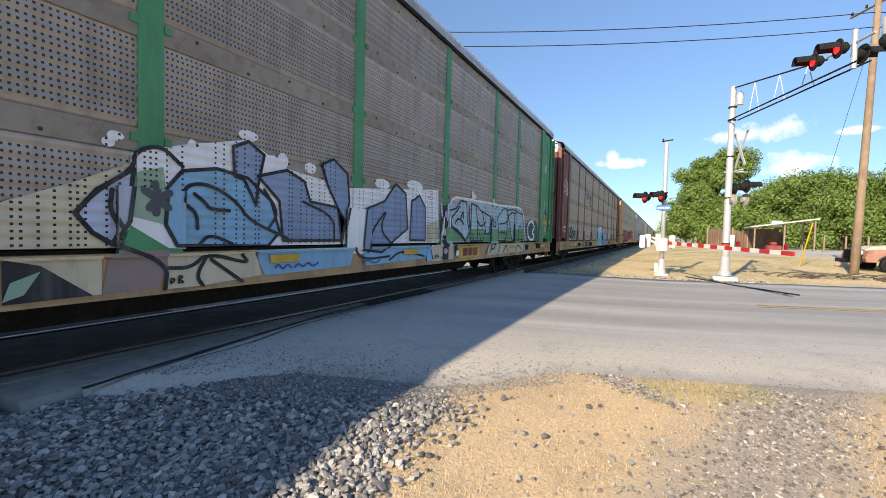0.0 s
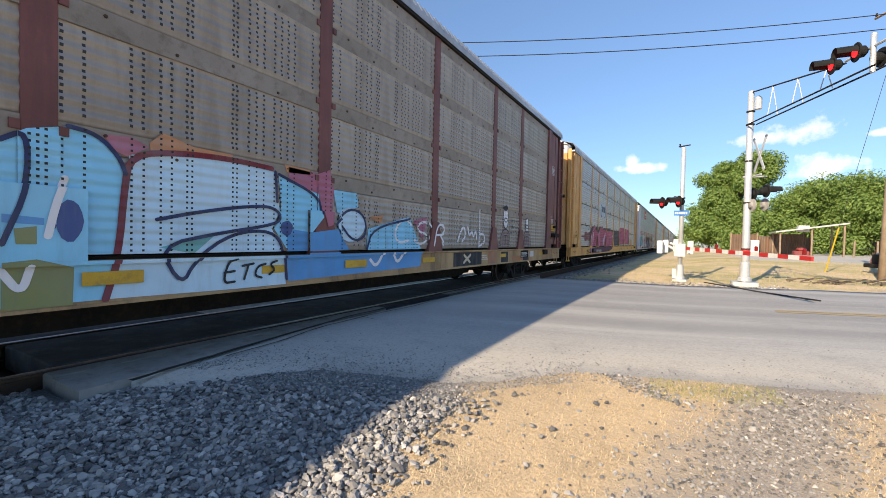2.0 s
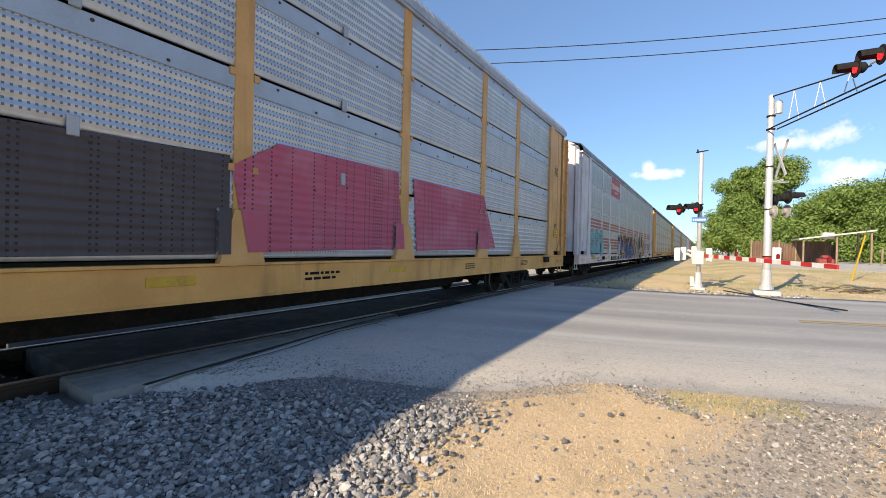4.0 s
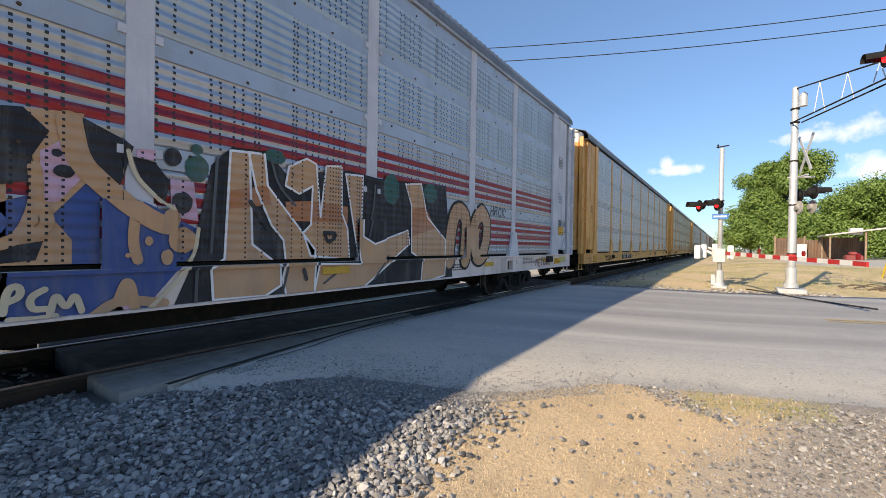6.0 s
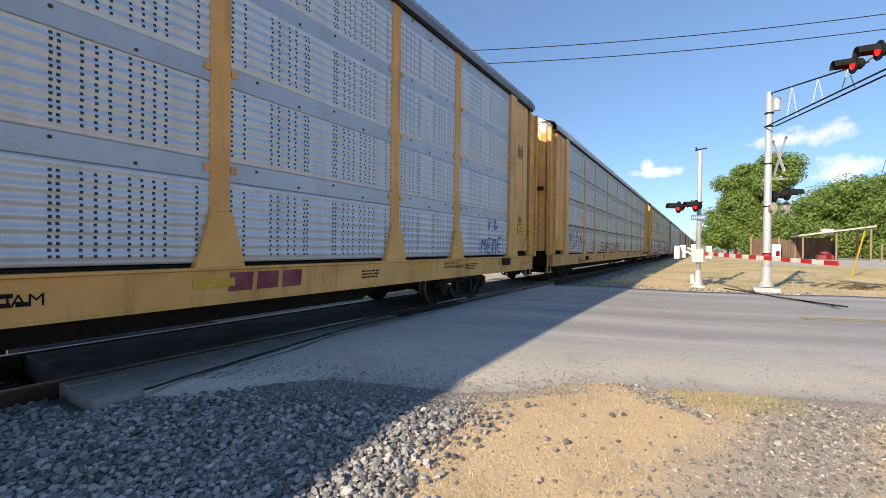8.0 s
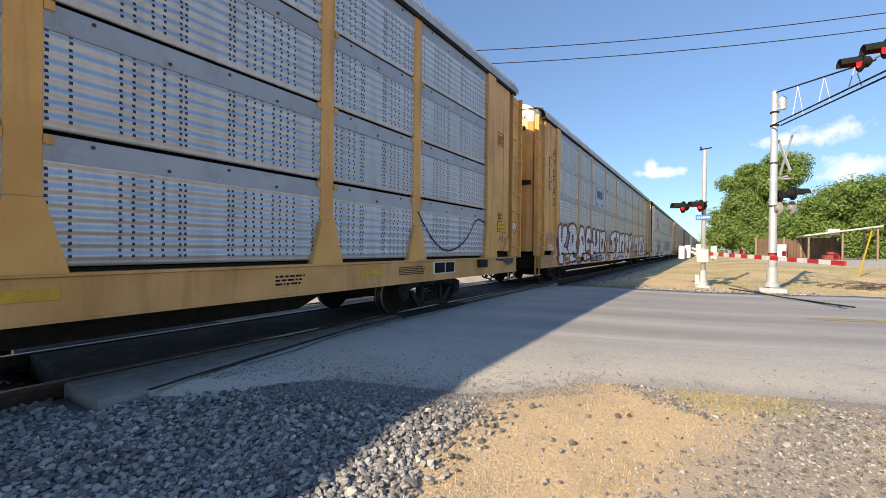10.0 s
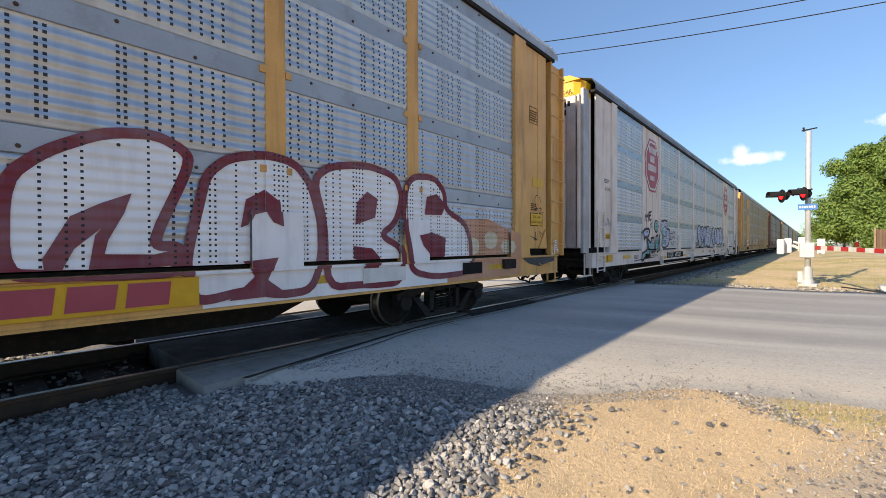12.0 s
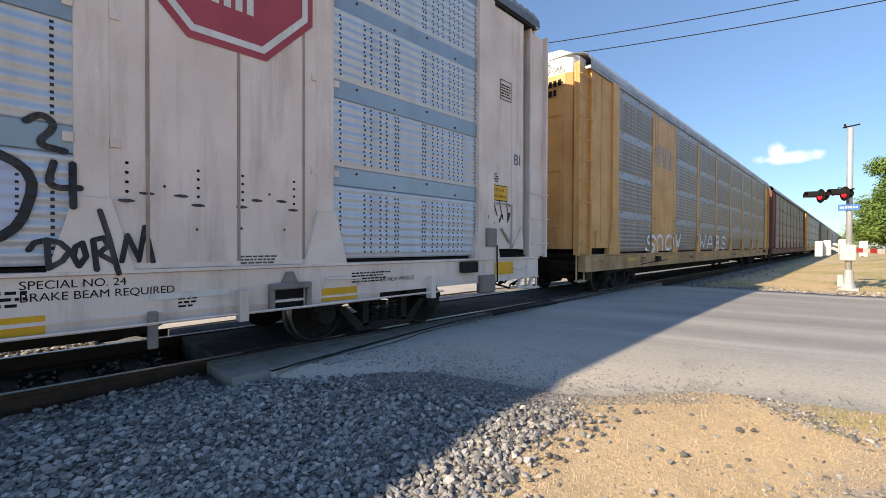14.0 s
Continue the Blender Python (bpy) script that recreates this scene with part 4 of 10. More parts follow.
tree(8.5, 190.0, 8.5, 7.0, 9, 0.3, 4000, 0.0, "distant green tree beside the railway")
tree(33.0, 66.0, 8.5, 5.0, 10, 0.3, 9000, 0.0)


# ---- beyond the verge: shed, fence, old truck; beyond the track: brick building ----
M_RUSTSHEET = surface("rusty_corrugated_sheet", (0.20, 0.115, 0.075), (0.13, 0.085, 0.06), 0.8, 0.85, 0.1, 0.3, stain=(0.3, 0.27, 0.24), stain_amount=0.5, streak=True)
M_TINROOF = surface("bright_tin_roof", (0.55, 0.54, 0.52), (0.45, 0.44, 0.42), 0.7, 0.5, 0.4, 0.1, stain=(0.25, 0.16, 0.1), stain_amount=0.5)
M_GLASS, gt, gb = base_material("dark_window_glass", 0.08)
gb.inputs["Base Color"].default_value = (0.03, 0.035, 0.04, 1)
M_YELLOWPOST = surface("yellow_post_paint", (0.62, 0.42, 0.03), (0.5, 0.33, 0.03), 2, 0.5)


def ridged_wall(bm, x0, x1, y, z0, z1, step=0.25):
    """A sheet of corrugated metal along x."""
    x, k, row = x0, 0, []
    while x <= x1 + 0.01:
        row.append((x, y + (0.03 if k % 2 else -0.03)))
        x += step / 2
        k += 1
    lo = [bm.verts.new((a, b, z0)) for a, b in row]
    hi = [bm.verts.new((a, b, z1)) for a, b in row]
    lo2 = [bm.verts.new((a, b + 0.02, z0)) for a, b in row]
    hi2 = [bm.verts.new((a, b + 0.02, z1)) for a, b in row]
    for i in range(len(row) - 1):
        bm.faces.new((lo[i], lo[i + 1], hi[i + 1], hi[i]))
        bm.faces.new((lo2[i + 1], lo2[i], hi2[i], hi2[i + 1]))
        bm.faces.new((hi[i], hi[i + 1], hi2[i + 1], hi2[i]))


wall = thing("metal_fence", "rusty corrugated metal fence below the trees", "fence", pose(0, 0, 0))
for x0, x1, h in ((10.4, 13.0, 2.6), (13.05, 15.6, 2.4), (15.65, 18.0, 2.3)):
    bm = bmesh.new()
    ridged_wall(bm, x0, x1, 62.0, 0.1, h)
    part("sheet", bm, M_RUSTSHEET, wall)
for x in (10.4, 13.0, 15.6, 18.0):
    bm = bmesh.new()
    box(bm, x - 0.08, x + 0.08, 61.8, 61.95, 0.0, 2.8)
    part("fence_post", bm, M_WOODPOLE, wall)
bm = bmesh.new()
bevel_box(bm, 12.3, 13.1, 60.9, 61.6, 0.1, 1.9, 0.03)
thing("metal_cabinet", "pale metal cabinet standing before the rusty fence", "cabinet", bm=bm, material=M_WHITE)

shed = thing("open_shed", "open lean-to shed with a sloping tin roof", "shed", pose(16.6, 58.5, 0.15) @ Matrix.Diagonal((0.78, 1, 1, 1)))
bm = bmesh.new()
prism(bm, [(-3.4, 2.55), (4.0, 3.45), (4.0, 3.60), (-3.4, 2.70)], 1, -2.2, 2.6)
part("roof", bm, M_TINROOF, shed)
for x, y in ((-2.9, -1.9), (0.4, -1.9), (3.6, -1.9), (-2.9, 2.3), (3.6, 2.3)):
    bm = bmesh.new()
    bevel_box(bm, x - 0.09, x + 0.09, y - 0.09, y + 0.09, -0.3, 2.6 + 0.12 * (x + 3.4), 0.01)
    part("post", bm, M_WOODPOLE, shed)
bm = bmesh.new()
ridged_wall(bm, -3.2, 0.8, 2.4, -0.1, 2.5)
part("back_wall", bm, M_RUSTSHEET, shed)
bm = bmesh.new()
bevel_box(bm, 0.2, 1.5, -0.6, 0.6, 3.2, 4.1, 0.03)
thing("roof_cooler", "white box-shaped air cooler on the shed roof", "air cooler", pose(15.9, 58.3, 0.55) @ Matrix.Diagonal((0.7, 0.8, 0.72, 1)), bm=bm, material=M_WHITE)
bm = bmesh.new()
bevel_box(bm, 0, 1.3, -0.6, 0.6, 0.0, 0.7, 0.1)
bevel_box(bm, 0.3, 0.9, -0.5, 0.5, 0.7, 1.05, 0.12)
thing("parked_machine", "dull red machine parked under the shed", "machine", pose(15.6, 57.6, 0.1), bm=bm, material=surface("dull_red_paint", (0.3, 0.05, 0.05), (0.2, 0.04, 0.04), 2, 0.6))
guy = thing("guy_wire", "steel guy wire of the utility pole with a yellow guard", "guy wire", pose(0, 0, 0))
foot, head = Vector((11.2, 25.5, 0.0)), Vector((12.5, 23.05, 9.4))
for name, a, b, r, mat in (("cable", 0.0, 1.0, 0.008, M_WIRE), ("guard", 0.005, 0.225, 0.03, M_YELLOWPOST)):
    bm = bmesh.new()
    tube(bm, [foot.lerp(head, a), foot.lerp(head, b)], r, 8)
    part(name, bm, mat, guy, "yellow plastic guard" if name == "guard" else "")
for i, x in enumerate(np.arange(19.5, 31, 1.6)):
    bm = bmesh.new()
    bevel_box(bm, x - 0.07, x + 0.07, 53.9, 54.05, -0.2, 1.9, 0.02)
    thing("fence_post", "grey wooden fence post", "fence post", bm=bm, material=M_WOODPOLE, group="fence posts by the shed")
bm = bmesh.new()
for z in (0.5, 1.1, 1.7):
    tube(bm, [(19.5, 53.95, z), (30.7, 53.95, z)], 0.015, 4)
thing("fence_wire", "thin wires between the fence posts", "wire", bm=bm, material=M_WIRE)

# old pick-up truck
M_PINK = surface("sun_faded_red_paint", (0.45, 0.22, 0.18), (0.34, 0.17, 0.13), 1.5, 0.7, 0, 0.1, stain=(0.13, 0.075, 0.05), stain_amount=0.6)
M_IVORY = surface("chalky_white_paint", (0.62, 0.57, 0.48), (0.5, 0.45, 0.38), 1.8, 0.7, 0, 0.1, stain=(0.22, 0.12, 0.08), stain_amount=0.5)
truck = thing("pickup_truck", "old faded pink and white pickup truck on the grass", "truck", pose(13.0, 25.6, -0.02, 0, 0, 8))
bm = bmesh.new()
prism(bm, [(0.25, 0.55), (0.2, 1.0), (0.45, 1.12), (1.6, 1.2), (1.7, 0.55)], 1, -0.72, 0.72)
part("hood", bm, M_IVORY, truck)
for s in (-1, 1):
    bm = bmesh.new()
    o = [(0.1, 0.62), (0.2, 0.95), (0.7, 1.02), (1.4, 0.98), (1.75, 0.75), (1.75, 0.45), (1.45, 0.45), (1.35, 0.68), (1.1, 0.8), (0.8, 0.78), (0.58, 0.62), (0.5, 0.45), (0.15, 0.45)]
    prism(bm, o, 1, s * 0.70, s * 0.95)
    part("front_fender", bm, M_PINK, truck)
    bm = bmesh.new()
    disc_solid(bm, (0.12, s * 0.62, 0.85), (-1, 0, 0), [(0, 0.12), (0.05, 0.11), (0.08, 0.05)], 14)
    part("headlight", bm, M_ALU, truck)
bm = bmesh.new()
prism(bm, [(1.65, 0.5), (1.65, 1.2), (2.0, 1.78), (3.0, 1.82), (3.15, 1.2), (3.15, 0.5)], 1, -0.82, 0.82)
part("cab", bm, M_IVORY, truck)
for s in (-1, 1):
    bm = bmesh.new()
    prism(bm, [(1.85, 1.24), (2.1, 1.66), (2.9, 1.7), (3.0, 1.24)], 1, s * 0.822, s * 0.83)
    part("window", bm, M_GLASS, truck)
bm = bmesh.new()
bevel_box(bm, 3.2, 5.3, -0.85, 0.85, 0.55, 1.15, 0.04)
part("bed", bm, M_PINK, truck)
bm = bmesh.new()
bevel_box(bm, 0.02, 0.2, -0.6, 0.6, 0.55, 0.98, 0.03)
part("grille", bm, M_BLACK, truck)
bm = bmesh.new()
bevel_box(bm, -0.12, 0.02, -0.95, 0.95, 0.38, 0.56, 0.03)
part("bumper", bm, M_STEEL, truck)
for x in (1.0, 4.3):
    for s in (-1, 1):
        bm = bmesh.new()
        disc_solid(bm, (x, s * 0.72, 0.34), (0, s, 0), [(0, 0.3), (0.03, 0.34), (0.19, 0.34), (0.22, 0.28), (0.2, 0.18)], 20)
        w = part("wheel", bm, M_BLACK, truck, "black tyre")
        bm = bmesh.new()
        disc_solid(bm, (x, s * 0.91, 0.34), (0, s, 0), [(0, 0.18), (0.03, 0.16), (0.05, 0.05)], 14)
        part("rim", bm, M_ALU, w)

# brush pile and branch on the far verge
for seed, x, y in ((1, 9.6, 19.3), (2, 11.4, 19.9)):
    rg = random.Random(seed)
    bm = bmesh.new()
    for i in range(14):
        a = rg.uniform(-0.5, 0.5)
        p = Vector((x + rg.uniform(-0.8, 0.8), y + rg.uniform(-0.25, 0.25), ground_z(x, y) + rg.uniform(0.0, 0.1)))
        d = Vector((math.cos(a), 0.3 * math.sin(a), rg.uniform(0.0, 0.2))) * rg.uniform(0.3, 0.9)
        tube(bm, [p, p + d * 0.5 + Vector((0, 0, 0.06)), p + d], 0.034, 5, 0.01)
    thing("fallen_branch", "dry fallen branch lying on the grass", "branch", bm=bm, material=M_BARK, group="fallen branches")


def brick_material():
    m, t, b = base_material("red_brick_wall", 0.85)
    tc = t.nodes.new("ShaderNodeTexCoord").outputs["Object"]
    mp = t.nodes.new("ShaderNodeMapping")
    mp.inputs["Rotation"].default_value = (radians(90), 0, radians(90))
    t.links.new(tc, mp.inputs[0])
    sp = t.nodes.new("ShaderNodeSeparateXYZ")
    t.links.new(tc, sp.inputs[0])
    cb = t.nodes.new("ShaderNodeCombineXYZ")
    t.links.new(op(t, "ADD", sp.outputs[0], sp.outputs[1]), cb.inputs[0])
    t.links.new(sp.outputs[2], cb.inputs[1])
    br = add_node(t, "ShaderNodeTexBrick", Color1=(0.30, 0.11, 0.07, 1), Color2=(0.42, 0.19, 0.12, 1), Mortar=(0.42, 0.38, 0.33, 1), Scale=1.0)
    br.inputs["Mortar Size"].default_value, br.inputs["Brick Width"].default_value, br.inputs["Row Height"].default_value = 0.008, 0.21, 0.07
    t.links.new(cb.outputs[0], br.inputs["Vector"])
    c = blend(t, op(t, "MULTIPLY", ramp(t, noise_of(t, 0.8, 5), 0.45, 0.7), 0.4), br.outputs[0], (0.5, 0.32, 0.22))
    t.links.new(c, b.inputs["Base Color"])
    return m


M_BRICK = brick_material()
house = thing("brick_building", "single-storey red brick building with a grey roof", "building", pose(-27.5, 13.0, -0.2))
bm = bmesh.new()
box(bm, -5, 4, -7, 8, 0, 4.95)
part("wall", bm, M_BRICK, house)
bm = bmesh.new()
prism(bm, [(-5.4, 4.95), (4.4, 4.95), (4.4, 5.12), (2.6, 5.75), (-3.6, 5.75), (-5.4, 5.12)], 1, -7.4, 8.4)
part("roof", bm, surface("grey_felt_roof", (0.32, 0.31, 0.30), (0.25, 0.24, 0.235), 1, 0.9), house)
bm = bmesh.new()
bevel_box(bm, 4.0, 4.35, -7.1, 8.1, 3.15, 3.38, 0.02)
part("cornice", bm, M_WHITE, house)
for y in (-6.2, -4.2, -2.0, 0.4, 3.0, 5.6):
    bm = bmesh.new()
    bevel_box(bm, 3.98, 4.08, y - 0.62, y + 0.62, 0.5, 3.0, 0.02)
    w = part("window", bm, M_WHITE, house, "white framed shop window")
    for i in range(3):
        for j in range(2):
            bm = bmesh.new()
            box(bm, 4.085, 4.10, y - 0.54 + 0.37 * i, y - 0.22 + 0.37 * i, 0.62 + 1.18 * j, 1.7 + 1.18 * j)
            part("pane", bm, M_GLASS, w)


# ---- the train ----
PITCH, END, SCREEN = 28.05, 13.37, 11.52
POSTS = (-8.88, -6.95, -4.17, -1.39, 1.39, 4.17, 6.95, 8.88)
ROWS = (1.045, 2.06, 3.02, 4.0, 4.98)
EDGES = (-SCREEN, *POSTS, SCREEN)
MESHES = {}
LAP = 0.2


def shared(key, make):
    if key not in MESHES:
        MESHES[key] = make()
    return MESHES[key]


def panel_mesh(width, height, material, lap):
    """A corrugated screen: ribs along the car and a flat lap band with bolts at the top."""
    bm = bmesh.new()
    prof = [(0.0, 0.0)]
    z = 0.03
    while z < height - LAP - 0.03:
        prof += [(0.0, z), (0.0035, z + 0.016), (0.013, z + 0.036), (0.0165, z + 0.05), (0.013, z + 0.064), (0.0035, z + 0.084)]
        z += 0.1
    prof += [(0.0, height - LAP), (0.016, height - LAP + 0.005), (0.016, height - 0.004)]
    a = [bm.verts.new((x, -width / 2, zz)) for x, zz in prof]
    b = [bm.verts.new((x, width / 2, zz)) for x, zz in prof]
    back = [bm.verts.new((-0.02, s * width / 2, zz)) for s in (-1, 1) for zz in (0, height - 0.004)]
    for i in range(len(prof) - 1):
        bm.faces.new((a[i], b[i], b[i + 1], a[i + 1]))
    bm.faces.new((a[-1], b[-1], back[3], back[1]))
    bm.faces.new((a[0], back[0], back[2], b[0]))
    for k in range(int(width / 0.55)):
        y = -width / 2 + 0.3 + k * 0.55
        disc_solid(bm, (0.016, y, height - 0.05 - 0.1 * (k % 2)), (1, 0, 0), [(0, 0.017), (0.012, 0.013)], 6)
    me = mesh_of("side_panel", bm, [material, lap, M_RUST])
    for p in me.polygons:
        low = p.center.z < height - LAP - 0.005
        p.use_smooth = abs(p.normal.x) > 0.5 and low
        p.material_index = 0 if low else (2 if p.center.x > 0.018 else 1)
    return me


def flat_panel_mesh(width, height, material):
    bm = bmesh.new()
    bevel_box(bm, -0.02, 0.0165, -width / 2, width / 2, 0, height - 0.004, 0.004)
    return mesh_of("flat_side_panel", bm, material)


def post_mesh(material, gusset=0.25):
    bm = bmesh.new()
    bevel_box(bm, 1.46, 1.524, -0.105, 0.105, 1.55, 5.0, 0.006)
    o = [(-0.105, 1.55), (0.105, 1.55), (gusset, 1.0), (-gusset, 1.0)]
    prism(bm, o, 0, 1.46, 1.56)
    for z in (1.98, 2.96, 3.94):
        for s in (-1, 1):
            box(bm, 1.50, 1.534, s * 0.135 - 0.03, s * 0.135 + 0.03, z - 0.035, z + 0.035)
    return mesh_of("post", bm, material)


def roof_mesh(material):
    """Arched roof with ribs across it."""
    bm = bmesh.new()
    prof = [(-1.57, 5.04), (-1.565, 5.16), (-1.47, 5.32), (-0.9, 5.49), (0, 5.56), (0.9, 5.49), (1.47, 5.32), (1.565, 5.16), (1.57, 5.04)]
    rows = []
    y = -12.95
    while y <= 12.96:
        for dy, up in ((0.0, 0.0), (0.035, 0.022), (0.085, 0.022), (0.12, 0.0)):
            rows.append([bm.verts.new((x, y + dy, z + (up if 0 < i < 8 else 0))) for i, (x, z) in enumerate(prof)])
        y += 0.185
    for a, b in zip(rows, rows[1:]):
        for i in range(8):
            bm.faces.new((a[i], a[i + 1], b[i + 1], b[i]))
    return mesh_of("roof", bm, material)


def door_mesh(material, cap, sign):
    """Rounded end doors of the rack."""
    bm = bmesh.new()
    outline = [(-1.40, 0.0), (-1.40, 0.30), (-1.33, 0.45), (-1.18, 0.52), (-0.3, 0.56), (-0.02, 0.57), (-0.02, 0.54), (0.02, 0.54), (0.02, 0.57), (0.3, 0.56), (1.18, 0.52), (1.33, 0.45), (1.40, 0.30), (1.40, 0.0)]
    pts = [(x, sign * (12.83 + y)) for x, y in outline]
    if cap:
        prism(bm, pts, 2, 4.86, 5.22)
        top = [(-1.36, 5.22), (-1.1, 5.36), (0, 5.46), (1.1, 5.36), (1.36, 5.22)]
        prism(bm, top, 1, sign * 12.84, sign * 13.38)
    else:
        prism(bm, pts, 2, 1.12, 4.86)
    return mesh_of("height_cap" if cap else "end_door", bm, material)


def door_rib_mesh(material, sign, upright):
    bm = bmesh.new()
    if upright:
        bevel_box(bm, -0.03, 0.03, *sorted((sign * 13.36, sign * 13.43)), 1.15, 4.8, 0.006)
    else:
        bevel_box(bm, -1.1, 1.1, *sorted((sign * 13.34, sign * 13.39)), -0.02, 0.02, 0.004)
    return mesh_of("door_rib", bm, material)


def strap_mesh(x0, x1, z):
    bm = bmesh.new()
    bevel_box(bm, x0, x1, -13.45, -13.33, z - 0.06, z + 0.06, 0.01)
    return mesh_of("door_strap", bm, M_STEEL)


def side_end_mesh(material, sign, s):
    """Solid side panel at the car's end, with a folded edge post and gusset."""
    bm = bmesh.new()
    y0, y1 = sorted((sign * SCREEN, sign * (12.64 if sign > 0 else 12.80)))
    bevel_box(bm, s * 1.50 - 0.02, s * 1.50 + 0.02, y0, y1, 1.14, 4.98, 0.006)
    o = [(sign * (SCREEN - 0.11), 5.0), (sign * (SCREEN + 0.26), 5.0), (sign * (SCREEN + 0.26), 1.75), (sign * (SCREEN + 0.42), 1.0), (sign * (SCREEN - 0.2), 1.0), (sign * (SCREEN - 0.11), 1.6)]
    prism(bm, o, 0, s * 1.44, s * 1.565)
    prism(bm, [(sign * 12.30, 1.14), (sign * 12.62, 1.14), (sign * 12.58, 1.52)], 0, *sorted((s * 1.522, s * 1.55)))
    box(bm, s * 1.50 - 0.01, s * 1.50 + 0.03, min(sign * 12.30, sign * 12.34), max(sign * 12.30, sign * 12.34), 1.3, 4.95)
    return mesh_of("end_panel", bm, material)


def ladder_mesh(material, sign):
    bm = bmesh.new()
    y0, y1 = (12.84, 13.43) if sign > 0 else (-13.37, -12.78)
    bevel_box(bm, 1.40, 1.455, y0, y1, 1.0, 5.0, 0.006)
    return mesh_of("ladder_panel", bm, material)


def corner_strip_mesh():
    bm = bmesh.new()
    bevel_box(bm, 1.36, 1.44, -13.36, -13.04, 1.0, 5.0, 0.01)
    for y in (-13.34, -13.2, -13.06):
        for k in range(24):
            disc_solid(bm, (1.44, y, 1.1 + 0.16 * k), (1, 0, 0), [(0, 0.012), (0.008, 0.009)], 6)
    return mesh_of("corner_strip", bm, M_BAREMETAL)


def short_ladder(car, material):
    lad = part("ladder", None, None, car)
    for y in (-12.79, -12.33):
        bm = bmesh.new()
        bevel_box(bm, 1.545, 1.575, y - 0.02, y + 0.02, 0.50, 2.06, 0.005)
        part("stile", bm, material, lad)
    for k in range(5):
        bm = bmesh.new()
        tube(bm, [(1.57, -12.79, 0.56 + 0.36 * k), (1.57, -12.33, 0.56 + 0.36 * k)], 0.013, 6)
        part("rung", bm, material, lad)


def stile_mesh(material):
    bm = bmesh.new()
    bevel_box(bm, 1.45, 1.53, -0.025, 0.025, 0.98, 5.02, 0.006)
    return mesh_of("stile", bm, material)


def rung_mesh(material, sign):
    bm = bmesh.new()
    y0, y1 = (12.84, 13.44) if sign > 0 else (-13.38, -12.78)
    tube(bm, [(1.52, y0 + 0.02, 0), (1.56, y0 + 0.04, -0.02), (1.56, y1 - 0.04, -0.02), (1.52, y1 - 0.02, 0)], 0.012, 6)
    return mesh_of("rung", bm, material)


def sill_mesh(material, s):
    bm = bmesh.new()
    prof = [(1.38, 0.63), (1.555, 0.63), (1.555, 0.65), (1.54, 0.66), (1.54, 0.965), (1.57, 0.975), (1.57, 1.0), (1.38, 1.0)]
    prism(bm, [(s * x, z) for x, z in prof], 1, -13.1, 13.1)
    return mesh_of("side_sill", bm, material)


def underframe_mesh():
    bm = bmesh.new()
    box(bm, -1.44, 1.44, -13.0, 13.0, 0.93, 1.03)
    box(bm, -0.35, 0.35, -12.9, 12.9, 0.55, 0.93)
    prism(bm, [(-8.1, 0.55), (-7.4, 0.27), (7.4, 0.27), (8.1, 0.55)], 0, -0.42, 0.42)
    for y in np.arange(-7.5, 7.6, 1.5):
        box(bm, -1.4, 1.4, y - 0.06, y + 0.06, 0.66, 0.93)
    for y in (-12.6, 12.6):
        box(bm, -1.38, 1.38, y - 0.2, y + 0.2, 0.62, 0.95)
    for y in (-6.3, 5.0):
        tube(bm, [(0.9, y - 0.5, 0.62), (0.9, y + 0.5, 0.62)], 0.13, 10)
    return mesh_of("underframe", bm, M_STEEL)


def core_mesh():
    """Solid black box behind the screens, standing in for the rack's unlit inside."""
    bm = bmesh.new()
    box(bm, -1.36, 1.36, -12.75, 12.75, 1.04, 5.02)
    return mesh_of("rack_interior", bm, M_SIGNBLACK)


def chord_mesh(material):
    bm = bmesh.new()
    for s in (-1, 1):
        box(bm, min(s * 1.40, s * 1.56), max(s * 1.40, s * 1.56), -12.95, 12.95, 4.985, 5.045)
    return mesh_of("top_chord", bm, material)


def far_side_mesh(material):
    bm = bmesh.new()
    box(bm, -1.53, -1.49, -SCREEN, SCREEN, 1.01, 4.98)
    for y in EDGES:
        box(bm, -1.56, -1.53, y - 0.11, y + 0.11, 1.01, 4.98)
    return mesh_of("far_side_wall", bm, material)


def coupler_mesh(sign):
    bm = bmesh.new()
    a = lambda v: sign * v
    box(bm, -0.16, 0.16, *sorted((a(12.7), a(13.55))), 0.62, 0.90)
    box(bm, -0.2, 0.2, *sorted((a(13.5), a(13.72))), 0.58, 0.96)
    disc_solid(bm, (0.1, a(13.78), 0.6), (0, 0, 1), [(0, 0.13), (0.32, 0.13)], 10)
    tube(bm, [(0.3, a(13.1), 0.9), (0.9, a(13.3), 0.85), (1.35, a(13.2), 0.82)], 0.02, 6)
    return mesh_of("coupler", bm, M_STEEL)


def hose_mesh(sign):
    bm = bmesh.new()
    for x, drop, r in ((0.40, 0.22, 0.022), (0.72, 0.34, 0.02)):
        tube(bm, [(x + 0.06 * math.sin(5 * k), sign * (12.75 + 1.25 * k / 10), 0.70 - drop * math.sin(math.pi * min(1, k / 9)) ** 0.8 + 0.02 * math.sin(2.3 * k)) for k in range(11)], r, 6)
    tube(bm, [(0.9, sign * 12.6, 0.62), (0.95, sign * 12.9, 0.5), (0.9, sign * 13.15, 0.6)], 0.018, 6)
    for y, z in ((13.05, 0.46), (13.5, 0.42)):
        disc_solid(bm, (0.72, sign * y, z), (0, 1, 0.3), [(0, 0.035), (0.07, 0.035)], 8)
    return mesh_of("brake_hose", bm, M_BLACK)


